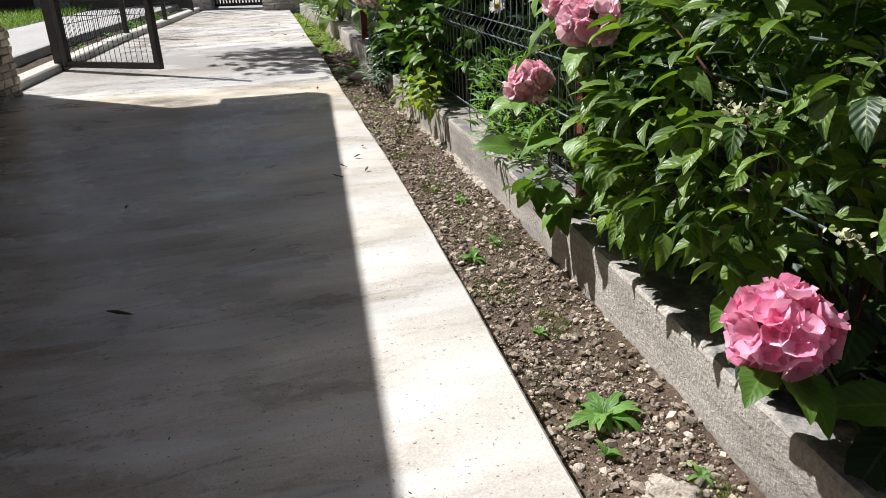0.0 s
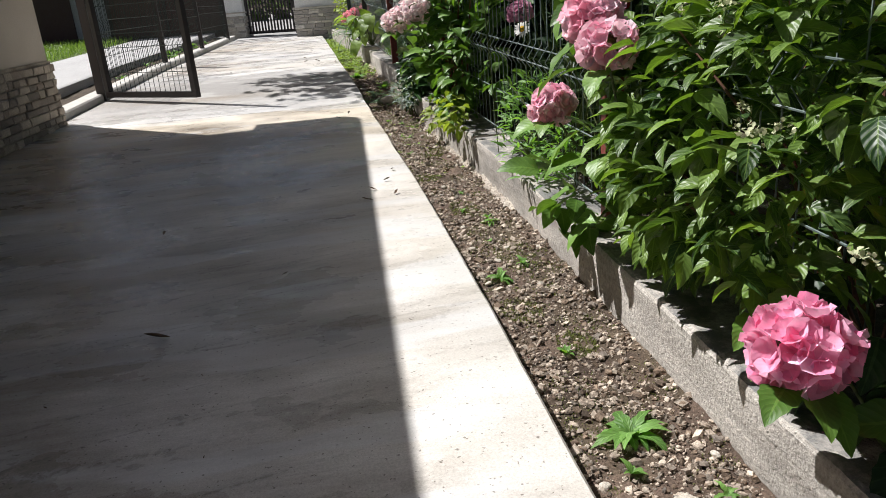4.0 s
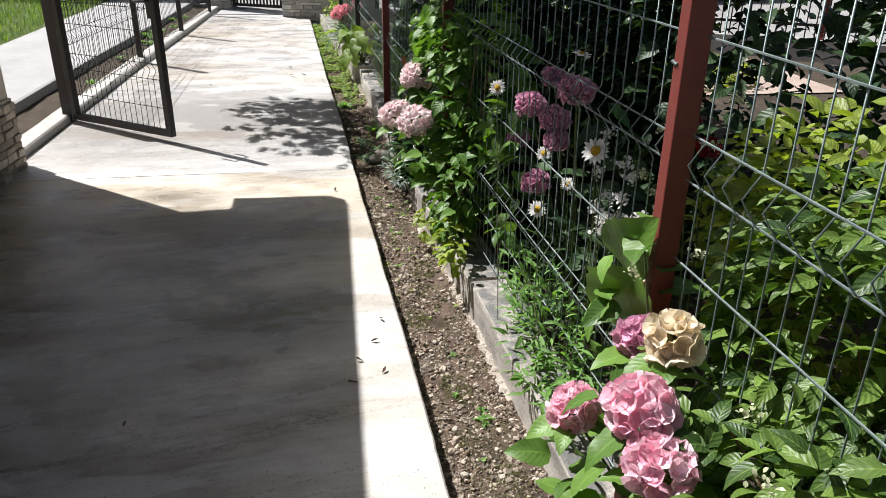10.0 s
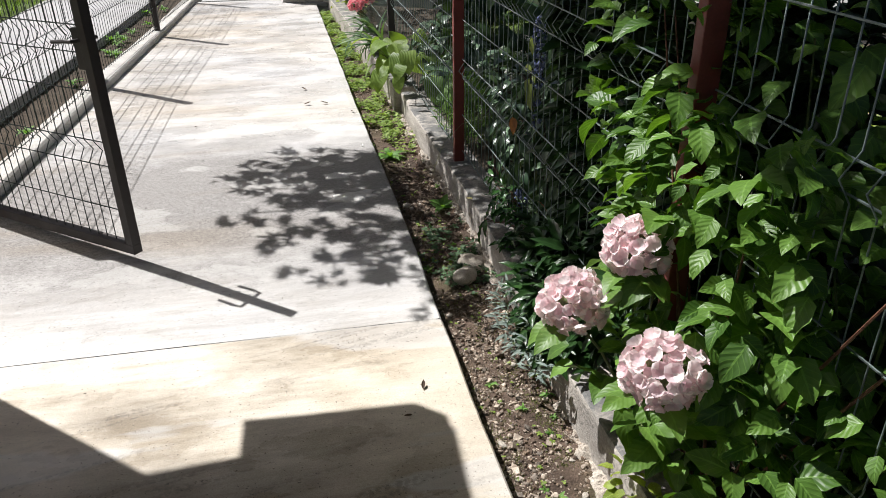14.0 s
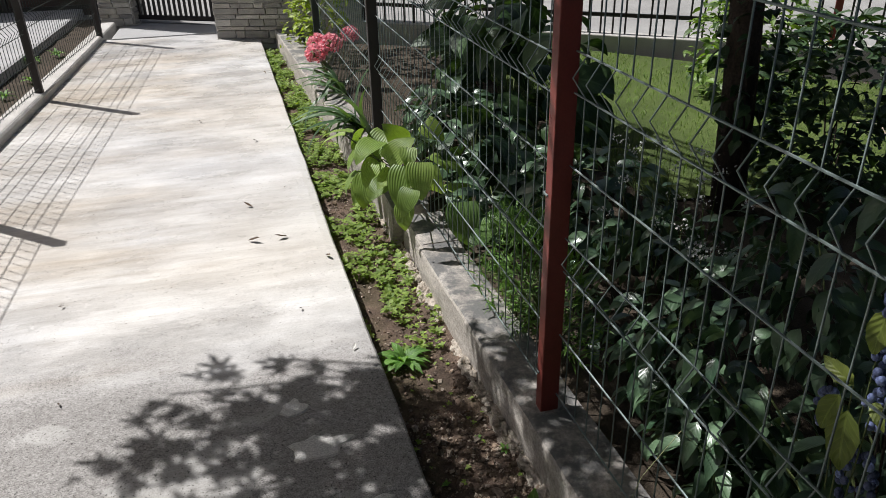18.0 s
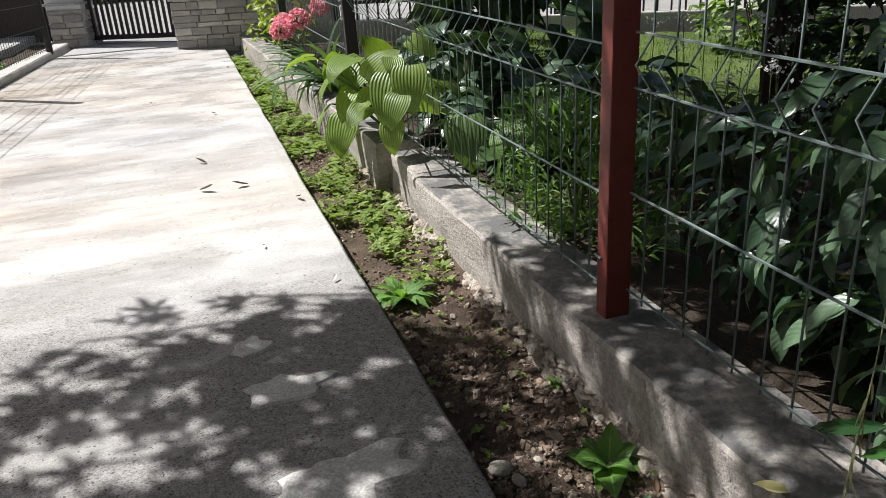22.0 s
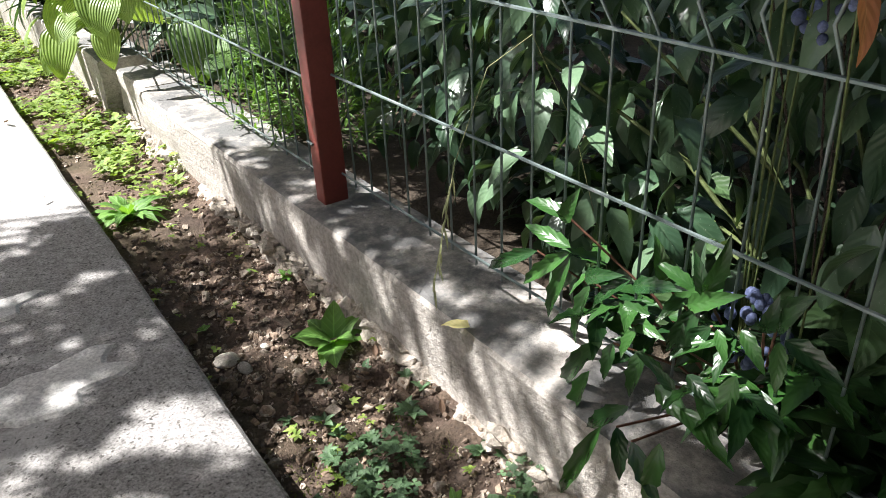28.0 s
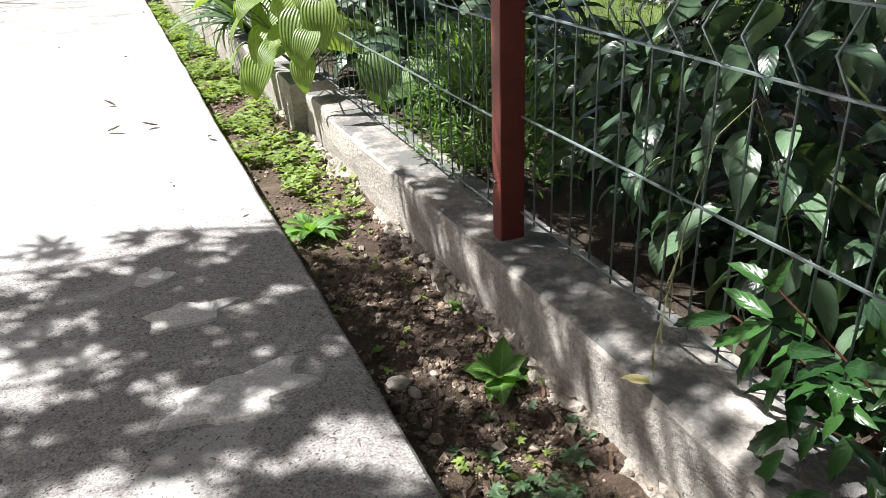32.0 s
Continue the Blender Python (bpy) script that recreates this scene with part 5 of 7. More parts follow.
for k in range(46):
    p = Vector(BUDS[k]) if k < len(BUDS) else Vector((U(0.66, 0.95), U(0.7, 2.0), U(0.5, 1.15))) if k % 2 else Vector((U(0.98, 1.6), U(1.4, 2.5), U(0.9, 1.35)))
    flower = [leaf_pose(p + Vector((random.gauss(0, 0.012), random.gauss(0, 0.012), random.gauss(0, 0.008))), U(0, 6.28), U(0.2, 1.4), 0, U(0.32, 0.5)) for _ in range(26)]
    inv = shrub.matrix_world.inverted()
    many("bud_cluster", V_SMALL, [inv @ m for m in flower], P_BUD, shrub, "cluster of tiny greenish white buds", "stuff")


# Hydrangea leaves in L_DARK rather than L_HYD: shade painted into the green.
plant("hydrangea_undergrowth", "broad hydrangea leaves over the wall top, colour darkened as shade", "hydrangea", (1.02, 0.75, gz(0.7) + 0.07),
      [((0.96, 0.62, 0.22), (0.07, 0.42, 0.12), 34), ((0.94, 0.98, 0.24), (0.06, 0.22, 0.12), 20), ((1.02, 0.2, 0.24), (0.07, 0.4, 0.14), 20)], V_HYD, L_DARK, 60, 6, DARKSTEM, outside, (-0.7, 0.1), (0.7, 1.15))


def peony():
    root = thing("peony", (0.97, 0.2, gz(0) + 0.07), "dark green peony foliage with dusty leaves", "peony")
    meshes = [mesh_of("leaf", g, L_PEO) for g in V_PEO]
    rnd = random.Random(8)
    SPAN = (((0.80, 0.589, 0.964), (0.76, 0.706, 0.974)), ((0.80, 0.58, 0.956), (0.76, 0.648, 0.89)), ((0.80, 0.575, 0.958), (0.76, 0.673, 0.888)), ((0.80, 0.566, 0.909), (0.76, 0.636, 0.846)),
            ((0.80, 0.558, 0.90), (0.76, 0.625, 0.831)), ((0.80, 0.591, 0.764), (0.76, 0.711, 0.76)), ((0.80, 0.615, 0.744), (0.76, 0.754, 0.645)), ((0.80, 0.576, 0.762), (0.76, 0.658, 0.665)), ((0.80, 0.60, 0.96), (0.76, 0.617, 1.041)), ((0.80, 0.616, 1.016), (0.76, 0.666, 1.031)))
    LOW = (((0.800, 0.330, 0.624), (0.775, 0.465, 0.519)), ((0.800, 0.332, 0.613), (0.775, 0.363, 0.492)), ((0.800, 0.324, 0.628), (0.775, 0.250, 0.641)), ((0.800, 0.195, 0.669), (0.775, 0.229, 0.620)),
           ((0.745, 0.313, 0.501), (0.720, 0.441, 0.371)), ((0.745, 0.336, 0.475), (0.720, 0.517, 0.277)), ((0.745, 0.391, 0.395), (0.720, 0.450, 0.226)), ((0.745, 0.395, 0.389), (0.720, 0.420, 0.284)),
           ((0.745, 0.328, 0.475), (0.720, 0.347, 0.334)), ((0.745, 0.272, 0.478), (0.720, 0.305, 0.406)), ((0.745, 0.142, 0.493), (0.720, 0.163, 0.431)), ((0.745, 0.139, 0.500), (0.720, 0.105, 0.468)),
           ((0.720, 0.202, 0.397), (0.695, 0.276, 0.397)), ((0.720, 0.156, 0.363), (0.695, 0.291, 0.228)), ((0.720, 0.147, 0.366), (0.695, 0.129, 0.260)))
    LOW += (((0.720, 0.174, 0.289), (0.695, 0.206, 0.131)), ((0.720, 0.112, 0.422), (0.695, 0.083, 0.298)), ((0.720, 0.146, 0.431), (0.695, 0.155, 0.398)), ((0.720, 0.095, 0.477), (0.695, 0.114, 0.451)),
           ((0.720, 0.197, 0.388), (0.695, 0.266, 0.302)), ((0.800, 0.185, 0.626), (0.775, 0.169, 0.555)), ((0.800, 0.310, 0.577), (0.775, 0.260, 0.534)), ((0.745, 0.153, 0.540), (0.720, 0.104, 0.529)),
           ((0.745, 0.189, 0.513), (0.720, 0.216, 0.462)), ((0.720, 0.204, 0.305), (0.695, 0.235, 0.202)), ((0.745, 0.325, 0.483), (0.720, 0.397, 0.435)), ((0.800, 0.355, 0.608), (0.775, 0.454, 0.560)),
           ((0.720, 0.106, 0.347), (0.695, 0.109, 0.299)), ((0.745, 0.191, 0.462), (0.720, 0.213, 0.408)), ((0.720, 0.076, 0.399), (0.695, 0.069, 0.320)))
    for a, b in SPAN + LOW:
        f = Vector((-0.6 + rnd.uniform(-0.3, 0.3), -0.3 + rnd.uniform(-0.3, 0.3), 0.75))
        pieces("leaf", meshes, [leaf_span(a, b, f, 0.15)], root)
    for a, b in LOW[::3]:
        stalk(root, (0.97, 0.2, 0.1), a, 0.0024, DARKSTEM, 0.06)
    for q in ((0.80, 0.58, 0.955), (0.80, 0.56, 0.90), (0.80, 0.59, 0.76), (0.80, 0.61, 1.0)):
        stalk(root, (0.97, 0.25, 0.08), q, 0.003, DARKSTEM, 0.08)
    for k in range(92):
        y = rnd.uniform(-0.45, 0.55)
        tip = Vector((rnd.uniform(0.83, 1.02), y, rnd.uniform(0.16, 0.95) - 0.1 * abs(y - 0.2)))
        if tip.z < 0.3:
            tip.x = rnd.uniform(0.84, 0.92)
        if k % 3 == 0:
            stalk(root, (1.0, 0.2 + rnd.uniform(-0.3, 0.3), 0.08), tip, 0.0024, DARKSTEM, 0.08)
        az = math.pi + rnd.uniform(-0.9, 0.9)
        pitch = rnd.uniform(-0.9, 0.1)
        ps = [leaf_pose(tip, az + a, pitch - 0.2 * abs(a), rnd.uniform(-0.4, 0.4), rnd.uniform(0.6, 0.95) * (1 - 0.15 * abs(a))) for a in (-1.0, -0.35, 0.3, 1.0)]
        pieces("leaf", meshes, ps, root)


peony()

# climber over the second post
plant("climber", "leafy green climber smothering the fence and a red post", "climber", (0.86, 4.5, gz(4.5) + 0.06),
      [((0.78, 4.55, 0.95), (0.14, 0.42, 0.62), 520), ((0.78, 4.25, 0.5), (0.12, 0.36, 0.34), 240), ((0.80, 4.9, 1.35), (0.14, 0.42, 0.42), 240), ((0.86, 4.1, 1.05), (0.07, 0.36, 0.36), 70)],
      V_VINE, L_VINE, 290, 8, REDSTEM, outside, (-0.9, 0.2), (0.65, 1.5))
plant("climber", "broad dark green leaves of the climber behind the mesh", "climber", (0.98, 4.2, gz(4.2) + 0.06),
      [((0.99, 4.15, 0.95), (0.10, 0.40, 0.5), 170), ((0.93, 3.75, 0.75), (0.05, 0.3, 0.4), 50), ((1.0, 4.7, 1.35), (0.1, 0.4, 0.35), 110)],
      V_HYD, L_VINE, 60, 7, STEM, outside, (-0.9, 0.3), (0.55, 0.95))
plant("trailing_vine", "bright yellow-green trailing shoots over the wall", "climber", (0.80, 4.1, top_z(4.1)),
      [((0.70, 3.95, 0.30), (0.06, 0.28, 0.12), 60), ((0.68, 4.45, 0.22), (0.05, 0.25, 0.12), 40)], V_VINE, L_LIME, 60, 5, STEM, outside, (-0.9, 0.2), (0.6, 1.0))
plant("aster_clump", "clump of narrow grey-green lance leaves at the fence foot", "perennial", (0.93, 3.0, gz(3) + 0.07),
      [((0.90, 2.95, 0.38), (0.09, 0.55, 0.20), 420), ((0.80, 2.75, 0.27), (0.07, 0.35, 0.08), 110)], V_WILLOW, L_WEED, 0, 8, STEM, outside, (-0.2, 0.9), (0.6, 1.1))
plant("silver_foliage", "low silvery cut-leaved plant spilling on the soil", "perennial", (0.66, 5.5, sz(5.5)),
      [((0.61, 5.45, 0.24), (0.10, 0.34, 0.12), 220)], V_WILLOW, L_SILV, 0, 5, STEM, outside, (-0.3, 0.9), (0.5, 0.9))
# Darker copy of L_MAH for the spiny leaves that stand in shade.
MAHD = leaf_mat("shade_darkened_spiny_leaf", (0.012, 0.034, 0.011), (0.028, 0.07, 0.018), None, 0.3, 0.05, 6, 0.2, 0, 0.35, 0.1)
plant("holly_grape", "dark glossy holly-leaved shrub spilling over the wall", "shrub", (0.88, 5.8, gz(5.8) + 0.06),
      [((0.78, 5.45, 0.42), (0.12, 0.45, 0.22), 300), ((0.70, 5.5, 0.30), (0.08, 0.35, 0.16), 130), ((0.84, 5.98, 0.34), (0.08, 0.2, 0.12), 90), ((1.05, 5.5, 0.6), (0.22, 0.5, 0.4), 220)], V_MAH, MAHD, 150, 6, BARK, outside, (-0.6, 0.4), (0.8, 1.3))

plant("holly_thicket", "dense dark holly-leaved thicket pressing against the mesh", "shrub", (1.25, 5.4, gz(5.4) + 0.05),
      [((1.15, 5.45, 1.05), (0.30, 0.85, 0.85), 1500), ((1.55, 4.9, 1.1), (0.45, 1.0, 0.95), 1500), ((1.05, 5.2, 0.5), (0.2, 0.8, 0.35), 400)], V_MAH, MAHD, 120, 9, BARK, outside, (-0.7, 0.4), (1.0, 1.7))


def mahonia():
    """The sunlit sprigs with toothed leaflets and blue berries near the camera's last stop."""
    root = thing("mahonia", (0.90, 6.25, gz(6.2) + 0.06), "glossy spiny-leaved shrub with dusty blue berries", "shrub")
    meshes = [mesh_of("leaf", g, L_MAH) for g in V_MAH]
    rnd = random.Random(4)
    SPRAY = (((0.755, 6.609, 0.452), (0.740, 6.741, 0.366)), ((0.755, 6.535, 0.481), (0.740, 6.643, 0.377)), ((0.755, 6.535, 0.474), (0.740, 6.575, 0.343)), ((0.755, 6.542, 0.535), (0.740, 6.627, 0.545)),
             ((0.755, 6.554, 0.523), (0.740, 6.513, 0.590)), ((0.755, 6.535, 0.488), (0.740, 6.631, 0.500)), ((0.755, 6.503, 0.453), (0.740, 6.426, 0.497)), ((0.755, 6.491, 0.445), (0.740, 6.516, 0.326)),
             ((0.755, 6.418, 0.486), (0.740, 6.486, 0.414)), ((0.755, 6.364, 0.510), (0.740, 6.370, 0.578)), ((0.755, 6.413, 0.480), (0.740, 6.323, 0.525)), ((0.755, 6.318, 0.522), (0.740, 6.372, 0.545)),
             ((0.755, 6.300, 0.522), (0.740, 6.265, 0.614)), ((0.755, 6.299, 0.518), (0.740, 6.311, 0.578)), ((0.755, 6.306, 0.502), (0.740, 6.341, 0.412)))
    SPRAY += (((0.748, 6.281, 0.488), (0.733, 6.331, 0.417)), ((0.746, 6.271, 0.490), (0.731, 6.242, 0.459)), ((0.755, 6.209, 0.541), (0.740, 6.164, 0.590)), ((0.746, 6.200, 0.526), (0.731, 6.167, 0.585)),
             ((0.739, 6.184, 0.526), (0.724, 6.106, 0.521)), ((0.737, 6.189, 0.521), (0.722, 6.173, 0.463)), ((0.744, 6.212, 0.517), (0.729, 6.195, 0.576)), ((0.732, 6.452, 0.375), (0.717, 6.531, 0.228)),
             ((0.732, 6.441, 0.381), (0.717, 6.510, 0.297)), ((0.732, 6.418, 0.393), (0.717, 6.423, 0.327)), ((0.682, 6.344, 0.354), (0.667, 6.409, 0.279)), ((0.666, 6.369, 0.312), (0.651, 6.440, 0.118)),
             ((0.666, 6.342, 0.330), (0.651, 6.313, 0.260)), ((0.682, 6.339, 0.358), (0.667, 6.370, 0.326)), ((0.655, 6.264, 0.366), (0.640, 6.266, 0.259)))
    SPRAY += (((0.700, 6.314, 0.401), (0.685, 6.235, 0.388)), ((0.696, 6.282, 0.413), (0.681, 6.314, 0.446)), ((0.682, 6.261, 0.408), (0.667, 6.171, 0.391)), ((0.728, 6.296, 0.452), (0.713, 6.296, 0.496)),
             ((0.710, 6.314, 0.415), (0.695, 6.351, 0.437)), ((0.755, 6.379, 0.450), (0.740, 6.451, 0.440)), ((0.755, 6.420, 0.430), (0.740, 6.344, 0.438)), ((0.710, 6.215, 0.472), (0.695, 6.218, 0.394)),
             ((0.746, 6.240, 0.506), (0.731, 6.193, 0.475)), ((0.746, 6.390, 0.430), (0.731, 6.410, 0.369)), ((0.755, 6.324, 0.494), (0.740, 6.245, 0.552)), ((0.710, 6.439, 0.342), (0.695, 6.470, 0.222)),
             ((0.655, 6.306, 0.337), (0.640, 6.239, 0.282)), ((0.728, 6.361, 0.416), (0.713, 6.373, 0.330)), ((0.710, 6.278, 0.435), (0.695, 6.221, 0.426)))
    for k, (a, b) in enumerate(SPRAY):
        f = Vector((-0.65 + rnd.uniform(-0.3, 0.3), -0.35 + rnd.uniform(-0.35, 0.35), 0.7))
        pieces("leaf", meshes, [leaf_span(a, b, f, 0.112) @ Matrix.Diagonal((min(1.0, 0.08 / (Vector(a) - Vector(b)).length), 1, 1, 1))], root)
        if k % 3 == 0:
            stalk(root, (0.92, 6.30, 0.22), a, 0.0025, REDSTEM, 0.03)
    for k in range(34):
        p = Vector((rnd.uniform(0.72, 0.84), rnd.uniform(5.98, 6.28), rnd.uniform(0.22, 0.46))) if k % 2 else Vector((rnd.uniform(0.76, 0.84), rnd.uniform(6.2, 6.55), rnd.uniform(0.32, 0.50)))
        az = math.pi + rnd.uniform(-1.4, 1.4)
        pieces("leaf", meshes, [leaf_pose(p, az + q, rnd.uniform(-0.6, 0.2), rnd.uniform(-0.4, 0.4), rnd.uniform(0.6, 0.9)) for q in (-0.9, 0.0, 0.9)], root)
    bm = bmesh.new()
    bmesh.ops.create_icosphere(bm, subdivisions=2, radius=0.0068)
    for v in bm.verts:
        v.co.z *= 1.2
    berry = bpy.data.meshes.new("berry")
    bm.to_mesh(berry)
    bm.free()
    berry.materials.append(BERRY)
    berry.polygons.foreach_set("use_smooth", [True] * len(berry.polygons))
    for c, r, n in (((0.90, 6.305, 1.25), (0.03, 0.035, 0.07), 60), ((0.90, 6.295, 1.14), (0.025, 0.04, 0.06), 50), ((0.90, 6.30, 1.05), (0.022, 0.03, 0.05), 26), ((0.90, 6.305, 0.87), (0.02, 0.035, 0.07), 44), ((0.90, 6.41, 0.965), (0.015, 0.02, 0.04), 18), ((0.83, 6.28, 0.45), (0.03, 0.05, 0.05), 40), ((0.97, 6.19, 0.70), (0.02, 0.03, 0.06), 22)):
        for k in range(n):
            v = Vector((random.gauss(0, 1), random.gauss(0, 1), random.gauss(0, 1))).normalized()
            ob = new("berry", berry)
            ob.parent = root
            ob.matrix_local = root.matrix_world.inverted() @ Matrix.Translation((c[0] + v.x * r[0], c[1] + v.y * r[1], c[2] + v.z * r[2])) @ Matrix.Scale(U(0.8, 1.25), 4)
        stalk(root, (0.98, 6.27, 0.3), c, 0.002, BARK)


mahonia()


def yellowing_vine():
    """The few large yellow-green leaves that hang beside the berries."""
    root = thing("vine_shoot", (0.95, 6.36, gz(6.4) + 0.06), "yellow-green drooping leaves beside the blue berries", "climber")
    meshes = [mesh_of("leaf", leaf_geo(0.12, 0.058, "ovate", 0.25, 0.5, 8, 0.03, 0.15, k), L_OLIVE) for k in range(3)]
    spans = (((0.88, 6.349, 1.064), (0.86, 6.419, 1.091)), ((0.88, 6.323, 1.233), (0.86, 6.319, 1.14)), ((0.88, 6.37, 1.028), (0.86, 6.385, 0.931)), ((0.88, 6.345, 1.011), (0.86, 6.318, 0.883)), ((0.88, 6.301, 1.063), (0.86, 6.255, 1.04)))
    for a, b in spans:
        pieces("leaf", meshes, [leaf_span(a, b, (-0.8, -0.4, 0.5), 0.12)], root)
        stalk(root, (0.95, 6.36, gz(6.4) + 0.06), a, 0.002, STEM, 0.02)


yellowing_vine()

plant("shade_perennial", "broad-leaved dark perennials filling the shade behind the fence", "perennial", (1.15, 6.2, gz(6) + 0.05),
      [((1.0, 6.72, 0.60), (0.13, 0.55, 0.34), 300), ((1.03, 6.05, 0.75), (0.13, 0.45, 0.5), 280), ((1.3, 6.85, 0.98), (0.25, 0.35, 0.3), 150), ((1.5, 7.3, 0.48), (0.6, 0.95, 0.24), 800), ((1.8, 6.3, 0.55), (0.6, 0.8, 0.35), 500)], V_BROAD, L_DUSTY, 220, 10, STEM, outside, (-1.3, -0.1), (0.6, 1.0))
# Filler leaves whose dark colour stands in for the shade at the mesh foot.
plant("shade_undergrowth", "leafy undergrowth at the foot of the mesh, colour darkened as shade", "perennial", (0.98, 5.9, gz(6) + 0.05),
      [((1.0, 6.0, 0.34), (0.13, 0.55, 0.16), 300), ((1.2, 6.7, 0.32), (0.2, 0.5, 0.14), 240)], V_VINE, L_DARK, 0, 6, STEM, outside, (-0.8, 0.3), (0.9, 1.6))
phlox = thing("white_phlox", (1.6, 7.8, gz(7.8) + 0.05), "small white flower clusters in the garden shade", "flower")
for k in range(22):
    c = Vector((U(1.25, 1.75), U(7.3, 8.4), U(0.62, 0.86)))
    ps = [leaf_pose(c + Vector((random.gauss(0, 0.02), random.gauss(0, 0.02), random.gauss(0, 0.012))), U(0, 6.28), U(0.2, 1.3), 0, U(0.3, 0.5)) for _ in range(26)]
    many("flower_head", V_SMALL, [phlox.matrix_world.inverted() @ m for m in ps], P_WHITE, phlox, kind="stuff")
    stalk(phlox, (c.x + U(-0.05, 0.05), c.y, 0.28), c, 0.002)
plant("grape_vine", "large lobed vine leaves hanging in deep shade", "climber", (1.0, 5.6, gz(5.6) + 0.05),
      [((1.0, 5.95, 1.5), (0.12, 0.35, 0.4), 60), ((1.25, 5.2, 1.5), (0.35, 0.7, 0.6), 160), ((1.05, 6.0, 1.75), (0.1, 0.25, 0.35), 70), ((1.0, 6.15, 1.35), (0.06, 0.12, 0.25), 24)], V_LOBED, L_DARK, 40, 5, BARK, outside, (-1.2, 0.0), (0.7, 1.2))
plant("lungwort_clump", "low broad green leaves along the inside of the fence", "perennial", (1.25, 9.4, gz(9.4) + 0.05),
      [((1.15, 9.7, 0.50), (0.30, 0.9, 0.24), 420), ((1.5, 8.6, 0.48), (0.35, 0.5, 0.2), 260), ((1.0, 8.9, 0.42), (0.14, 0.5, 0.16), 160)], V_BROAD, L_DUSTY, 0, 8, STEM, outside, (-1.0, 0.3), (0.8, 1.5))
plant("pink_clump", "fine narrow-leaved green perennial behind the mesh", "perennial", (0.95, 7.9, gz(7.9) + 0.06),
      [((0.90, 7.85, 0.50), (0.12, 0.55, 0.22), 1500), ((0.78, 8.0, 0.36), (0.06, 0.35, 0.07), 220)], V_NARROW, L_VINE, 0, 10, STEM, outside, (-0.1, 1.2), (0.6, 1.2))


HOSTA_SPAN = [((0.617, 8.6, 0.74), (0.573, 8.50, 0.57)), ((0.559, 8.65, 0.708), (0.478, 8.55, 0.535)), ((0.52, 8.9, 0.646), (0.628, 8.84, 0.80)), ((0.576, 9.2, 0.702), (0.419, 9.10, 0.577)), ((0.50, 9.1, 0.59), (0.385, 9.0, 0.50)),
              ((0.502, 9.35, 0.43), (0.355, 9.25, 0.31)), ((0.48, 9.3, 0.45), (0.39, 9.2, 0.275)), ((0.507, 8.9, 0.555), (0.39, 8.8, 0.52)), ((0.536, 8.6, 0.545), (0.50, 8.52, 0.43)), ((0.625, 9.0, 0.70), (0.52, 8.94, 0.83)),
              ((0.73, 9.0, 0.80), (0.82, 8.9, 0.73)), ((0.715, 8.75, 0.53), (0.685, 8.66, 0.68)), ((0.55, 8.5, 0.655), (0.47, 8.42, 0.56)), ((0.54, 8.85, 0.615), (0.43, 8.76, 0.585))]


def hosta(base, reach, n, label, seed, mat=None, scale=1.0, low=0.35, spans=()):
    root = thing("hosta", base, label, "hosta", "hostas")
    rnd = random.Random(seed)
    V = [leaf_geo(0.23, 0.165, "heart", 0.10, 0.7, 9, 0.0, 0.06, s, 8) for s in range(4)]
    meshes = [mesh_of("leaf", g, mat or L_HOS) for g in V]
    inv = root.matrix_world.inverted()
    for k, (a, b) in enumerate(spans):
        leaf = new("leaf", meshes[k % 4])
        leaf.parent = root
        leaf.matrix_local = inv @ leaf_span(a, Vector(a).lerp(Vector(b), 0.97), (-0.35, -0.7, 0.6), 0.23)
        stalk(root, base, a, 0.005, STEM, 0.06)
    for k in range(n):
        az = rnd.uniform(*reach)
        d = rnd.uniform(0.12, 0.34) * scale
        p = Vector(base) + Vector((math.cos(az) * d, math.sin(az) * d, rnd.uniform(low, 1.0) * 0.42 * scale))
        leaf = new("leaf", meshes[k % 4])
        leaf.parent = root
        leaf.matrix_local = inv @ leaf_pose(p, az + rnd.uniform(-0.4, 0.4), rnd.uniform(-1.05, 0.15), rnd.uniform(-0.35, 0.35), rnd.uniform(0.6, 1.0) * scale)
        stalk(root, base, p, 0.005, STEM, 0.05)


hosta((0.64, 9.1, top_z(9.1)), (1.9, 5.6), 12, "lime-green ribbed hosta flopping over the low wall", 2, None, 0.9, 0.3, HOSTA_SPAN)
hosta((1.0, 8.5, gz(8.5) + 0.06), (0, 6.28), 10, "ribbed green hosta behind the wire mesh", 3, L_HOSD, 0.7, 0.3, [((0.80, 8.55, 0.54), (0.775, 8.42, 0.34)), ((0.84, 8.6, 0.5), (0.86, 8.48, 0.36))])
hosta((1.05, 9.2, gz(9.2) + 0.06), (0, 6.28), 16, "shaded hosta clump in the garden bed", 5, L_DARK)


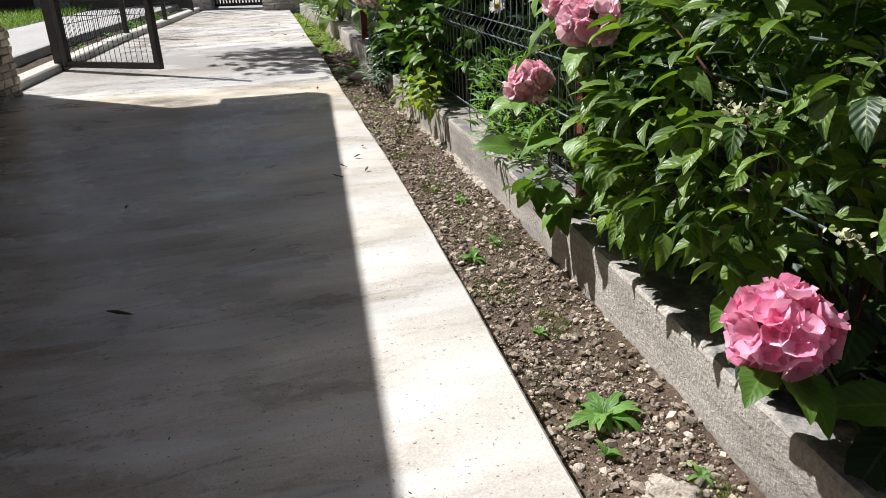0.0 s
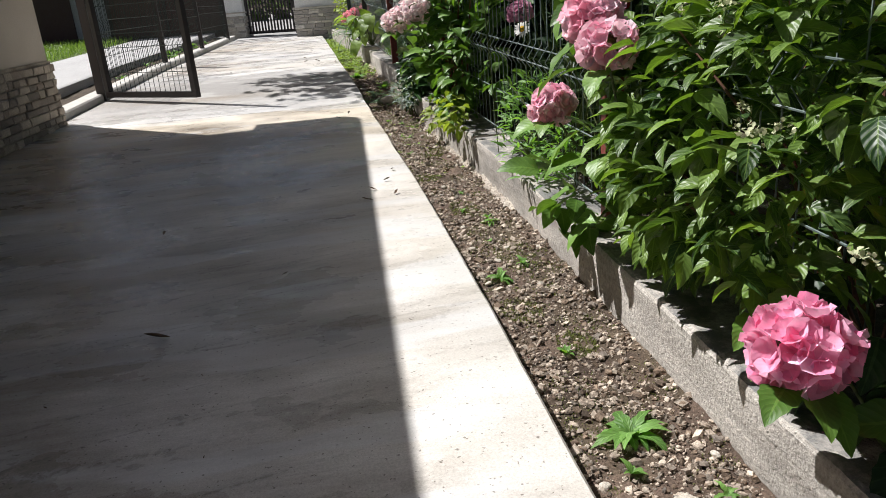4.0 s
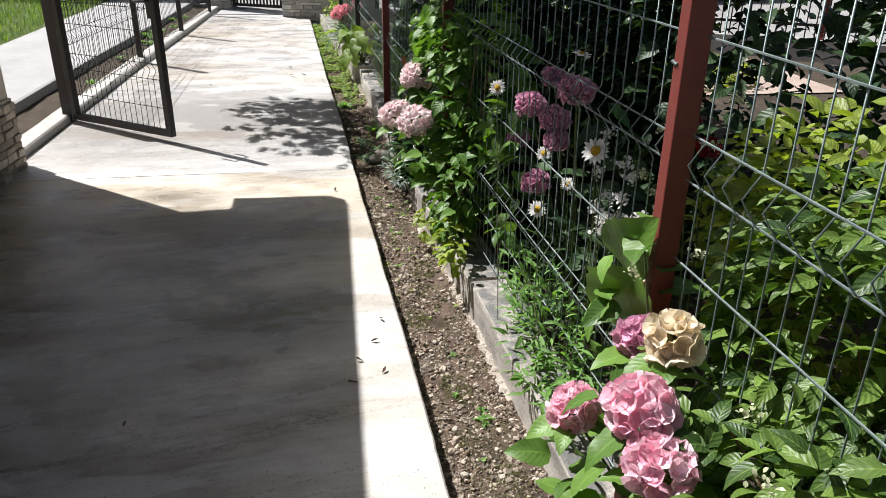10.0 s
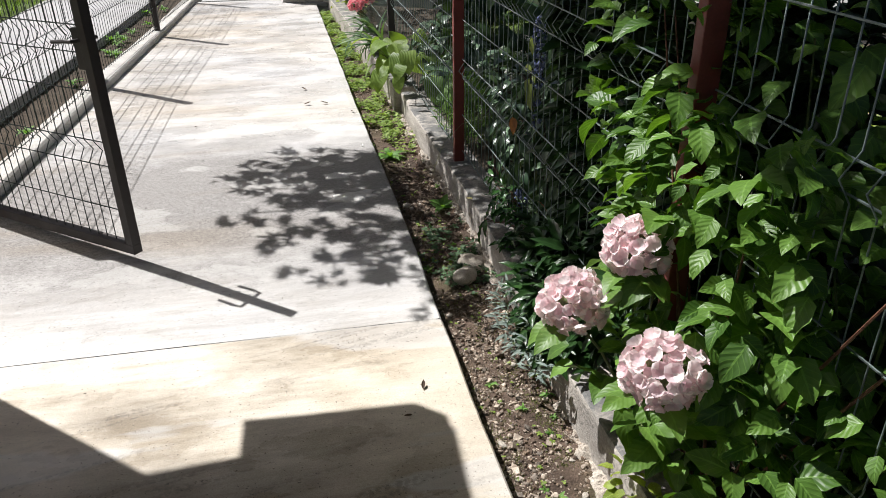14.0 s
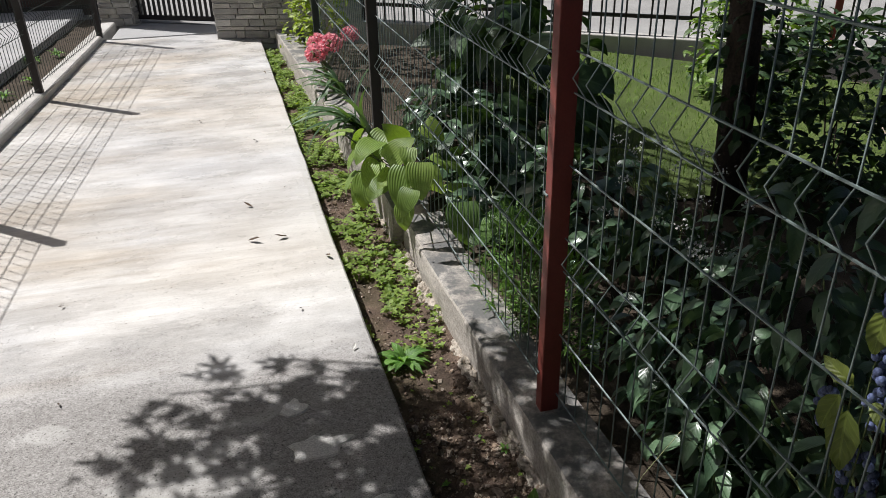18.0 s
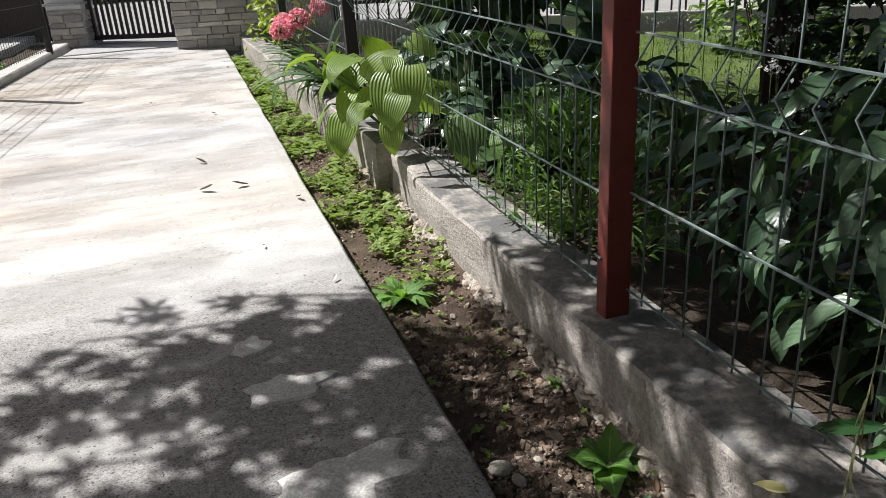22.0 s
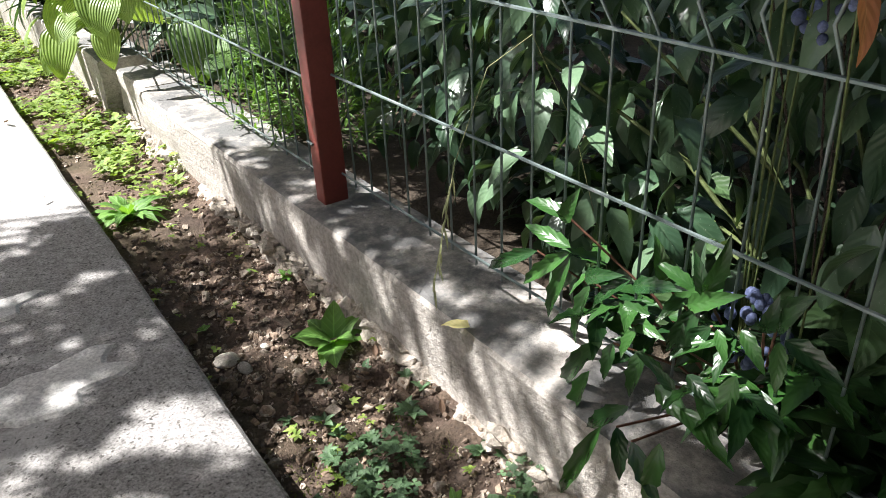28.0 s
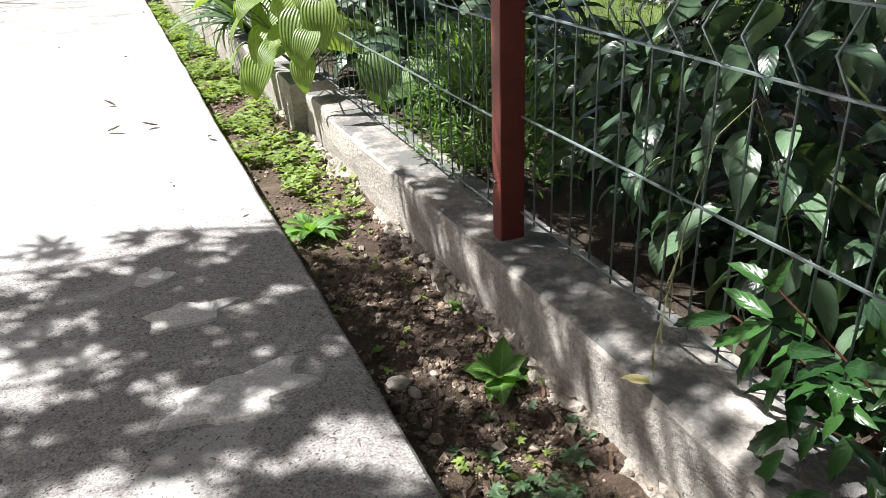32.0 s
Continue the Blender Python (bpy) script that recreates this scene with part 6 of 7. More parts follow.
def iris(base, n, label, seed, lean=math.pi, spread=1.3, spans=()):
    root = thing("iris", base, label, "iris", "irises")
    rnd = random.Random(seed)
    inv = root.matrix_world.inverted()
    meshes = [mesh_of("leaf", leaf_geo(0.62, 0.036, "strap", 0.2, d, 12, 0, 0, s, 2), L_IRI) for s, d in enumerate((0.8, 1.3, 1.8, 1.0))]
    arch = mesh_of("leaf", leaf_geo(0.5, 0.046, "strap", 0.2, 0.55, 12, 0, 0, 5, 2), L_IRI)
    for e in spans:
        leaf = new("leaf", arch)
        leaf.parent = root
        a = Vector(base) + Vector((rnd.uniform(-0.03, 0.03), rnd.uniform(-0.05, 0.05), 0.0))
        leaf.matrix_local = inv @ leaf_span(a, a.lerp(Vector(e), 1.06), (-0.2, -0.35, 1.0), 0.5)
    for k in range(n):
        leaf = new("leaf", meshes[k % 4])
        leaf.parent = root
        p = Vector(base) + Vector((rnd.uniform(-0.04, 0.04), rnd.uniform(-0.12, 0.12), -0.01))
        leaf.matrix_local = inv @ leaf_pose(p, lean + rnd.uniform(-spread, spread), rnd.uniform(0.35, 1.2), rnd.uniform(-0.5, 0.5), rnd.uniform(0.7, 1.05))


iris((0.60, 10.3, top_z(10.3)), 16, "arching blue-green iris leaves over the wall", 1, spans=[(0.227, 10.1, 0.595), (0.26, 10.1, 0.741), (0.369, 10.1, 0.536), (0.432, 10.05, 0.506), (0.293, 10.15, 0.688), (0.442, 10.1, 0.871), (0.547, 10.1, 0.80), (0.34, 10.0, 0.63), (0.547, 10.2, 0.84)])
iris((0.60, 11.3, top_z(11.3)), 16, "upright blue-green iris leaves by the fence", 6, 2.6, 2.0)
far = thing("pink_geranium", (0.52, 12.1, top_z(12)), "deep pink flower clusters at the far fence", "flower")
for c, r in (((0.452, 11.6, 0.666), 0.075), ((0.587, 11.65, 0.73), 0.08), ((0.74, 11.6, 0.805), 0.06), ((0.5, 11.9, 0.70), 0.07)):
    flower_head(far, c, r, P_DEEP, 60, 1.0)
    stalk(far, (0.55, 12.1, top_z(12)), c, 0.005)
plant("corner_shrub", "light green shrub filling the corner by the street wall", "shrub", (0.7, 13.3, gz(13) + 0.05),
      [((0.62, 13.1, 0.85), (0.28, 0.5, 0.5), 300), ((0.85, 12.9, 1.3), (0.35, 0.6, 0.4), 220), ((0.45, 13.6, 0.5), (0.15, 0.3, 0.2), 70)], V_DOG, L_LIME, 0, 6, STEM, None, (-0.7, 0.5), (0.8, 1.4))

# ---- flowers behind the middle of the fence ----
mauve = thing("garden_hydrangea", (1.2, 3.5, gz(3.5) + 0.05), "mauve-pink hydrangea behind the wire mesh", "hydrangea", "hydrangeas at the fence")
for c, r in (((0.93, 3.43, 1.12), 0.055), ((0.94, 2.932, 1.273), 0.056), ((0.94, 3.128, 1.13), 0.05), ((0.94, 3.10, 1.06), 0.038), ((0.94, 3.185, 1.277), 0.036), ((0.975, 3.73, 0.905), 0.042), ((0.94, 3.319, 0.821), 0.052)):
    flower_head(mauve, c, r, P_MAUVE, 130, 0.62)
    stalk(mauve, (1.2, 3.5, 0.2), c, 0.005)
# These leaves take the shade-darkened green in place of L_HYD.
pieces("leaf", [mesh_of("leaf", g, L_DARK) for g in V_HYD], foliage_poses([((1.2, 3.5, 0.7), (0.2, 0.6, 0.4), 60)], outside), mauve)


def daisy_mesh():
    pet = leaf_geo(0.030, 0.0135, "strap", -0.15, 0.35, 5, 0, 0, 2, 2)
    out = [moved(pet, Matrix.Rotation(k * 6.2832 / 17 + U(-0.05, 0.05), 4, "Z") @ Matrix.Translation((0, 0.008, 0)) @ Matrix.Rotation(U(-0.25, 0.15), 4, "X") @ Matrix.Scale(U(0.85, 1.1), 4)) for k in range(17)]
    return mesh_of("petals", combine(out), P_WHITE)


DAISY = daisy_mesh()
bm = bmesh.new()
bmesh.ops.create_icosphere(bm, subdivisions=2, radius=0.014)
for v in bm.verts:
    v.co.z = max(v.co.z, -0.002) * 0.55
CENTRE = bpy.data.meshes.new("centre")
bm.to_mesh(CENTRE)
bm.free()
CENTRE.materials.append(YOLK)


def daisy(p, facing, s=1.0):
    root = thing("daisy", (p[0] + 0.05, p[1], gz(p[1]) + 0.05), "white daisy with a yellow centre on a thin stalk", "daisy", "daisies behind the mesh")
    q = Vector(facing).normalized().to_track_quat("Z", "Y").to_matrix().to_4x4()
    for nm, me in (("petals", DAISY), ("centre", CENTRE)):
        o = new(nm, me)
        o.parent = root
        o.matrix_local = root.matrix_world.inverted() @ Matrix.Translation(p) @ q @ Matrix.Scale(s, 4)
    stalk(root, (p[0] + 0.05, p[1], gz(p[1]) + 0.05), Vector(p) - Vector(facing).normalized() * 0.006, 0.0022, STEM, 0.0)


for p, f, s in (((0.76, 3.32, 1.215), (-0.5, -0.8, 0.4), 0.9), ((0.905, 3.13, 1.0), (-0.55, -0.75, 0.4), 0.85), ((0.91, 3.18, 0.755), (-0.55, -0.7, 0.5), 1.05), ((0.92, 2.86, 1.41), (0.1, -0.2, 0.9), 0.9), ((0.92, 2.667, 1.14), (-0.6, -0.6, 0.5), 1.25), ((0.95, 2.97, 0.93), (-0.4, -0.6, 0.6), 0.75)):
    daisy(p, f, s)
umb = thing("white_yarrow", (1.05, 2.75, gz(2.7) + 0.05), "white clustered flower heads on thin stalks", "flower")
for k in range(24):
    c = Vector((U(0.95, 1.07), U(2.33, 2.85), U(0.84, 1.16)))
    ps = [leaf_pose(c + Vector((random.gauss(0, 0.013), random.gauss(0, 0.013), random.gauss(0, 0.009))), U(0, 6.28), U(0.2, 1.3), 0, U(0.4, 0.65)) for _ in range(44)]
    many("flower_head", V_SMALL, [umb.matrix_world.inverted() @ m for m in ps], P_WHITE, umb, kind="stuff")
    stalk(umb, (1.05 + U(-0.1, 0.1), 2.75 + U(-0.2, 0.2), 0.15), c, 0.002)
crimson = thing("red_rose", (1.3, 2.6, gz(2.6) + 0.05), "dark crimson flowers deep in the garden shade", "rose")
for c, r in (((1.27, 2.76, 1.20), 0.032), ((1.30, 2.66, 1.14), 0.03), ((1.10, 2.55, 0.86), 0.03)):
    flower_head(crimson, c, r, P_CRIM, 40, 0.65)
    stalk(crimson, (1.3, 2.6, 0.15), c, 0.004)
plant("meadow_greens", "mixed green perennial leaves under the daisies", "perennial", (1.15, 3.2, gz(3.2) + 0.05),
      [((1.1, 3.1, 0.42), (0.18, 0.75, 0.28), 420), ((1.3, 3.3, 0.6), (0.3, 0.9, 0.4), 320)], V_WILLOW, L_DARK, 0, 8, STEM, outside, (-0.2, 1.0), (0.8, 1.5))

# ---- garden background ----
plant("lime_shrub", "sunlit yellow-green shrub in the garden", "shrub", (2.2, 1.9, gz(2) + 0.05), [((2.2, 1.9, 1.0), (0.55, 0.7, 0.6), 1000), ((1.75, 2.45, 0.85), (0.45, 0.6, 0.45), 900), ((2.8, 2.6, 0.9), (0.7, 0.7, 0.45), 700)], V_DOG, L_LIME, 0, 8, BARK, None, (-0.6, 0.5), (0.9, 1.5))
# Backdrop shrubs added to black out lit ground; shade is in their leaf colour.
plant("dark_shrub", "tall garden shrub, leaf colour darkened to carry the shade", "shrub", (2.3, 4.0, gz(4) + 0.05), [((2.2, 3.9, 1.1), (0.6, 1.1, 1.0), 1700), ((2.0, 5.4, 1.1), (0.6, 0.9, 1.0), 1500), ((2.6, 6.8, 1.1), (0.5, 0.6, 0.9), 700), ((1.7, 4.6, 0.5), (0.5, 1.2, 0.4), 700)], V_VINE, L_DARK, 0, 8, BARK, None, (-0.8, 0.4), (1.2, 2.0))
plant("dark_shrub", "low filler shrub behind the peony, leaf colour darkened as shade", "shrub", (1.8, 0.0, gz(0) + 0.05), [((1.7, -0.2, 0.6), (0.6, 0.8, 0.55), 900), ((1.35, 0.4, 0.35), (0.3, 0.7, 0.28), 600), ((1.25, 0.5, 0.6), (0.22, 0.7, 0.35), 500), ((2.4, -0.1, 0.9), (0.5, 1.2, 0.7), 1100)], V_VINE, L_DARK, 0, 8, BARK, None, (-0.8, 0.4), (1.1, 1.8))
plant("rhubarb_clump", "large dark shaded leaves in the garden", "perennial", (1.7, 10.4, gz(10) + 0.05), [((1.65, 10.3, 0.75), (0.45, 1.0, 0.5), 150), ((2.0, 11.8, 0.9), (0.4, 0.6, 0.6), 90)], [leaf_geo(0.30, 0.19, "ovate", 0.2, 0.8, 7, 0, 0.1, s) for s in range(3)], L_DARK, 0, 10, STEM, outside, (-0.9, 0.2), (0.7, 1.2))
plant("border_shrub", "round green border shrub on the lawn", "shrub", (3.6, 10.3, gz(10) + 0.05), [((3.6, 10.3, 0.75), (0.5, 0.5, 0.5), 700)], V_DOG, L_DOG, 0, 6, BARK, None, (-0.6, 0.5), (0.8, 1.3))
plant("border_shrub", "loose dark green rose bush by the lawn", "shrub", (2.9, 8.6, gz(8.6) + 0.05), [((2.75, 8.5, 0.75), (0.42, 0.5, 0.55), 1100)], V_DOG, L_DARK, 0, 6, BARK, None, (-0.6, 0.5), (0.8, 1.4))
plant("border_shrub", "low sunlit green planting at the path", "shrub", (4.3, 8.2, gz(8) + 0.05), [((4.3, 8.1, 0.42), (0.6, 0.6, 0.14), 420), ((3.4, 7.4, 0.4), (0.4, 0.5, 0.12), 200)], V_VINE, L_LIME, 0, 6, STEM, None, (-0.6, 0.5), (0.9, 1.5))
plant("street_hedge", "loose green hedge across the street", "hedge", (0, 24, 0.35), [((-3.5, 33, 1.6), (6.0, 0.9, 1.5), 1500), ((8, 19, 1.2), (4, 2, 1.2), 1400)], V_LOBED, L_DOG, 0, 4, BARK, None, (-0.6, 0.5), (2.0, 3.2))


def tree():
    base = Vector((2.25, 8.55, gz(8.5) + 0.02))
    root = thing("garden_tree", base, "leafy tree whose canopy overhangs the fence and drive", "tree")
    inv = root.matrix_world.inverted()
    trunk = [base, base + Vector((-0.02, 0.03, 0.7)), base + Vector((-0.10, 0.0, 1.4)), base + Vector((-0.25, -0.1, 2.1)), base + Vector((-0.4, -0.2, 2.7))]
    part("trunk", tube_bm([inv @ p for p in trunk], 0.088, 12, 0.06), BARK, root, smooth=True)
    rnd = random.Random(31)
    ps = []

    def limb(a, b, r, twigs, spread=0.35, leafy=7):
        a, b = Vector(a), Vector(b)
        mid = a.lerp(b, 0.5) + Vector((rnd.uniform(-0.1, 0.1), rnd.uniform(-0.1, 0.1), 0.12))
        part("limb", tube_bm([inv @ a, inv @ mid, inv @ b], r, 7, 0.006), BARK, root, smooth=True)
        for k in range(twigs):
            f = 0.25 + 0.75 * (k + 0.5) / twigs
            p = a.lerp(mid, f * 2) if f < 0.5 else mid.lerp(b, f * 2 - 1)
            az = math.atan2(b.y - a.y, b.x - a.x) + rnd.choice((-1, 1)) * rnd.uniform(0.2, 1.2)
            q = p + Vector((math.cos(az), math.sin(az), rnd.uniform(-0.2, 0.25))) * rnd.uniform(0.15, spread)
            for j in range(leafy):
                w = p.lerp(q, rnd.uniform(0.2, 1.05))
                ps.append(inv @ leaf_pose(w + Vector((rnd.gauss(0, 0.03), rnd.gauss(0, 0.03), rnd.gauss(0, 0.04))), az + rnd.uniform(-1.2, 1.2), rnd.uniform(-0.6, 0.2), rnd.uniform(-0.4, 0.4), rnd.uniform(0.6, 1.0)))

    top = trunk[-1]
    # sprays whose shade falls on the drive: each ends above a lobe of that shade
    for (sx, sy), h, tw in SPRAYS:
        e = Vector((sx, sy, gz(sy))) + Vector((to_sun.x, to_sun.y, to_sun.z)) * (h / to_sun.z)
        s = e.lerp(Vector((top.x, top.y, e.z)), 0.55)
        limb(s, e, 0.012, tw + 3, 0.18, 6)
        part("limb", tube_bm([inv @ top, inv @ s], 0.03, 7, 0.016), BARK, root, smooth=True)
    # the dense unseen crown over fence and garden, aimed by where its shade lands
    for k in range(88):
        if k % 16 == 0:
            s = Vector((rnd.uniform(-0.1, 0.95), rnd.uniform(6.0, 7.8), 0.3))
        elif k % 8 == 1:
            s = Vector((rnd.uniform(1.1, 2.1), rnd.uniform(8.5, 12.0), 0.3))
        else:
            s = Vector((rnd.uniform(0.95, 3.6), rnd.uniform(2.2, 8.6), 0.3)) if k % 6 else Vector((rnd.uniform(0.78, 1.02), rnd.uniform(5.3, 6.0), 0.3)) if k % 12 else Vector((rnd.uniform(1.0, 2.2), rnd.uniform(3.0, 5.2), 0.3))
        e = s + to_sun * ((rnd.uniform(2.4, 3.0) if k % 16 == 0 else rnd.uniform(3.3, 4.8)) / to_sun.z)
        a = trunk[rnd.choice((3, 4))]
        limb(a.lerp(e, 0.35), e, 0.02, 20, 0.55, 8)
        part("limb", tube_bm([inv @ a, inv @ (a.lerp(e, 0.2) + Vector((0, 0, 0.1))), inv @ a.lerp(e, 0.35)], 0.028, 7, 0.02), BARK, root, smooth=True)
    # Leaves are kept or dropped by the spot their shade falls on.
    kept = []
    for m in ps:
        p = root.matrix_world @ m.translation
        s = p - to_sun * ((p.z - 0.3) / to_sun.z)
        if ((0.3 < s.x < 1.05 and (6.45 if s.x < 0.78 else 6.05) < s.y < 8.0) or (1.05 <= s.x < 1.95 and 6.15 < s.y < 8.4 and rnd.random() < 0.8) or (0.5 < s.x < 1.05 and 8.0 <= s.y < 9.0)) and rnd.random() < 0.62:
            continue
        if (0.38 < s.x < 0.64 and 6.3 < s.y < 7.6 and rnd.random() < 0.5) or (0.98 < s.x < 1.45 and 6.3 < s.y < 7.25 and rnd.random() < 0.72) or (0.78 < s.x < 1.1 and 6.05 < s.y < 6.75 and rnd.random() < 0.55):
            continue
        if (s.x < 1.35 and 3.6 < s.y < 5.3) or (1.22 < s.x < 1.52 and 5.75 < s.y < 6.05):
            continue
        if (s.x < 0.85 and s.y < 8.0 and s.y > 5.75 + 0.25 * max(0.0, s.x)) or (s.x >= 0.9 and 2.7 < s.y < 8.9) or (s.x >= 0.72 and 5.4 < s.y < 6.15) or (1.0 < s.x < 2.2 and s.y < 12.3):
            kept.append(m)
    # unseen boughs added to keep the corner by the berries in deep shade
    ps.clear()
    for k in range(16):
        s = Vector((rnd.uniform(0.92, 1.7), rnd.uniform(5.1, 6.1), 0.3))
        e = s + to_sun * (rnd.uniform(3.3, 4.6) / to_sun.z)
        a = trunk[rnd.choice((3, 4))]
        limb(a.lerp(e, 0.4), e, 0.018, 18, 0.45, 9)
    for m in ps:
        p = root.matrix_world @ m.translation
        s = p - to_sun * ((p.z - 0.3) / to_sun.z)
        if s.x > 0.86 and 4.9 < s.y < 6.12 and not (1.22 < s.x < 1.52 and 5.75 < s.y < 6.05):
            kept.append(m)
    many("crown", V_PALM, kept, L_TREE, root)


SPRAYS = [((-0.16, 7.97), 2.35, 5), ((-0.52, 7.85), 2.4, 9), ((-0.68, 7.62), 2.45, 12), ((-0.30, 7.72), 2.45, 14), ((0.0, 7.66), 2.5, 14), ((0.22, 7.62), 2.5, 12),
          ((-0.55, 7.32), 2.5, 12), ((-0.22, 7.36), 2.5, 12), ((0.12, 7.34), 2.6, 12), ((0.28, 7.28), 2.6, 12), ((-0.36, 7.08), 2.5, 9), ((-0.62, 6.97), 2.6, 11), ((-0.05, 6.98), 2.6, 14),
          ((0.24, 6.92), 2.6, 13), ((-0.40, 6.66), 2.55, 12), ((-0.06, 6.62), 2.6, 13), ((0.2, 6.5), 2.7, 12), ((-0.12, 6.32), 2.4, 10), ((0.22, 6.08), 2.4, 10)]
tree()


def shade_tree():
    """A dark tree; its unseen boughs are added to shade the upper mesh and the mauve flowers."""
    base = Vector((2.05, 4.0, gz(4) + 0.02))
    root = thing("garden_tree", base, "dark slender tree standing close behind the mesh", "tree")
    inv = root.matrix_world.inverted()
    trunk = [base, Vector((2.0, 4.1, 0.8)), Vector((1.97, 4.28, 1.4)), Vector((1.8, 4.4, 2.1)), Vector((1.5, 4.4, 2.7))]
    part("trunk", tube_bm([inv @ p for p in trunk], 0.085, 12, 0.05), BARK, root, smooth=True)
    rnd = random.Random(44)
    kept = []
    for k in range(15):
        s = Vector((rnd.uniform(1.4, 1.85), rnd.uniform(1.95, 3.3), 0.3))
        e = s + to_sun * (rnd.uniform(2.1, 3.0) / to_sun.z)
        a = trunk[3 + k % 2]
        mid = a.lerp(e, 0.5) + Vector((0, 0, 0.12))
        part("limb", tube_bm([inv @ a, inv @ mid, inv @ e], 0.022, 7, 0.005), BARK, root, smooth=True)
        for j in range(150):
            w = e + Vector((rnd.gauss(0, 0.17), rnd.gauss(0, 0.22), rnd.gauss(0, 0.10)))
            g = w - to_sun * ((w.z - 0.3) / to_sun.z)
            if g.x > (1.5 if g.y > 2.8 else 1.36) and g.x < 2.0 and 1.85 < g.y < 3.4:
                kept.append(inv @ leaf_pose(w, rnd.uniform(0, 6.28), rnd.uniform(-0.6, 0.2), rnd.uniform(-0.4, 0.4), rnd.uniform(0.6, 1.0)))
    many("crown", V_PALM, kept, L_TREE, root)


shade_tree()
plant("ivy", "dark ivy leaves climbing the tree trunk", "climber", (2.25, 8.5, gz(8.5) + 0.03), [((2.22, 8.53, 1.2), (0.15, 0.15, 0.55), 150), ((2.12, 8.5, 1.9), (0.22, 0.22, 0.4), 170)], V_VINE, L_DARK, 0, 3, BARK, None, (-1.0, 0.2), (0.8, 1.4))


# ---- lawn, ground cover, stones and litter ----
lawn = strip_bm(list(np.arange(8.7, 13.2, 0.3)), [lambda y, f=f: (1.9 + (5.4 - 1.9) * f if y < 9.6 else 1.9 + (5.4 - 1.9 - (y - 9.6) * 0.85) * f, garden_z(1.9 + 3 * f, y) + 0.012) for f in np.linspace(0, 1, 8)])
bmesh.ops.recalc_face_normals(lawn, faces=lawn.faces)
tagged(part("garden_lawn", lawn, LAWN_SOIL, smooth=True), "short sunlit lawn in the garden", "lawn", kind="structure")
path = strip_bm(list(np.arange(7.4, 9.6, 0.3)), [lambda y: (3.9, garden_z(3.9, y) + 0.016), lambda y: (5.6, garden_z(5.6, y) + 0.016)])
bmesh.ops.recalc_face_normals(path, faces=path.faces)
tagged(part("sand_path", path, SAND), "bare pinkish sand path in the garden", "path", kind="structure")
ps = []
for k in range(9000):
    y = U(8.7, 13.1)
    x = 1.9 + (3.5 if y < 9.6 else 3.5 - (y - 9.6) * 0.85) * random.random()
    ps.append(leaf_pose((x, y, garden_z(x, y) + 0.01), U(0, 6.28), U(0.5, 1.3), 0, U(0.5, 0.95)))
tagged(many("grass", V_BLADE, ps, GRASS), "short green lawn grass", "grass", kind="stuff")
ps = [leaf_pose((x, y, gz(y) + 0.105), U(0, 6.28), U(0.6, 1.4), 0, U(1.0, 2.2)) for x, y in ((U(-6.5, -3.75), U(10, 17.4)) for _ in range(7000))]
tagged(many("grass", V_BLADE, ps, GRASS), "rough grass of the next yard", "grass", kind="stuff")


def soil_rise(x, y):
    """The soil banks up a little against the wall."""
    a, b = edge_x(y) - 0.03, wall_x(y) + 0.04
    f = (x - a) / (b - a)
    return 0.03 * (2 * f - 1) ** 4 if f > 0.5 else 0.0


def strip_point(y0, y1, lo=0.03, hi=0.97):
    y = U(y0, y1)
    f = U(lo, hi)
    return edge_x(y) + (wall_x(y) - edge_x(y)) * f, y


def pebble_geo(seed, squash=0.65):
    rnd = random.Random(seed)
    bm = bmesh.new()
    bmesh.ops.create_cube(bm, size=1.2)
    bmesh.ops.subdivide_edges(bm, edges=bm.edges, cuts=1, use_grid_fill=True)
    for v in bm.verts:
        d = v.co.normalized()
        v.co = d * (0.5 + 0.13 * rnd.uniform(-1, 1))
        v.co.z *= squash
        v.co.x *= rnd.uniform(0.9, 1.15)
    V = np.array([v.co[:] for v in bm.verts], np.float32)
    Q = np.array([[v.index for v in f.verts] for f in bm.faces], np.int32)
    bm.free()
    return V, Q, np.zeros((len(V), 2), np.float32)


def chip_geo(seed):
    """A six-sided crumb of broken stone."""
    rnd = random.Random(seed + 50)
    V = np.array([[(x + rnd.uniform(-0.16, 0.16)) * rnd.uniform(0.8, 1.15), y + rnd.uniform(-0.16, 0.16), (z + rnd.uniform(-0.12, 0.12)) * 0.75] for x in (-0.42, 0.42) for y in (-0.42, 0.42) for z in (-0.42, 0.42)], np.float32)
    Q = np.array([(0, 1, 3, 2), (4, 6, 7, 5), (0, 4, 5, 1), (2, 3, 7, 6), (0, 2, 6, 4), (1, 5, 7, 3)], np.int32)
    return V, Q, np.zeros((8, 2), np.float32)


PEB = [pebble_geo(s, 0.55 + 0.1 * (s % 3)) for s in range(9)] + [chip_geo(s) for s in range(3)]
ps = []
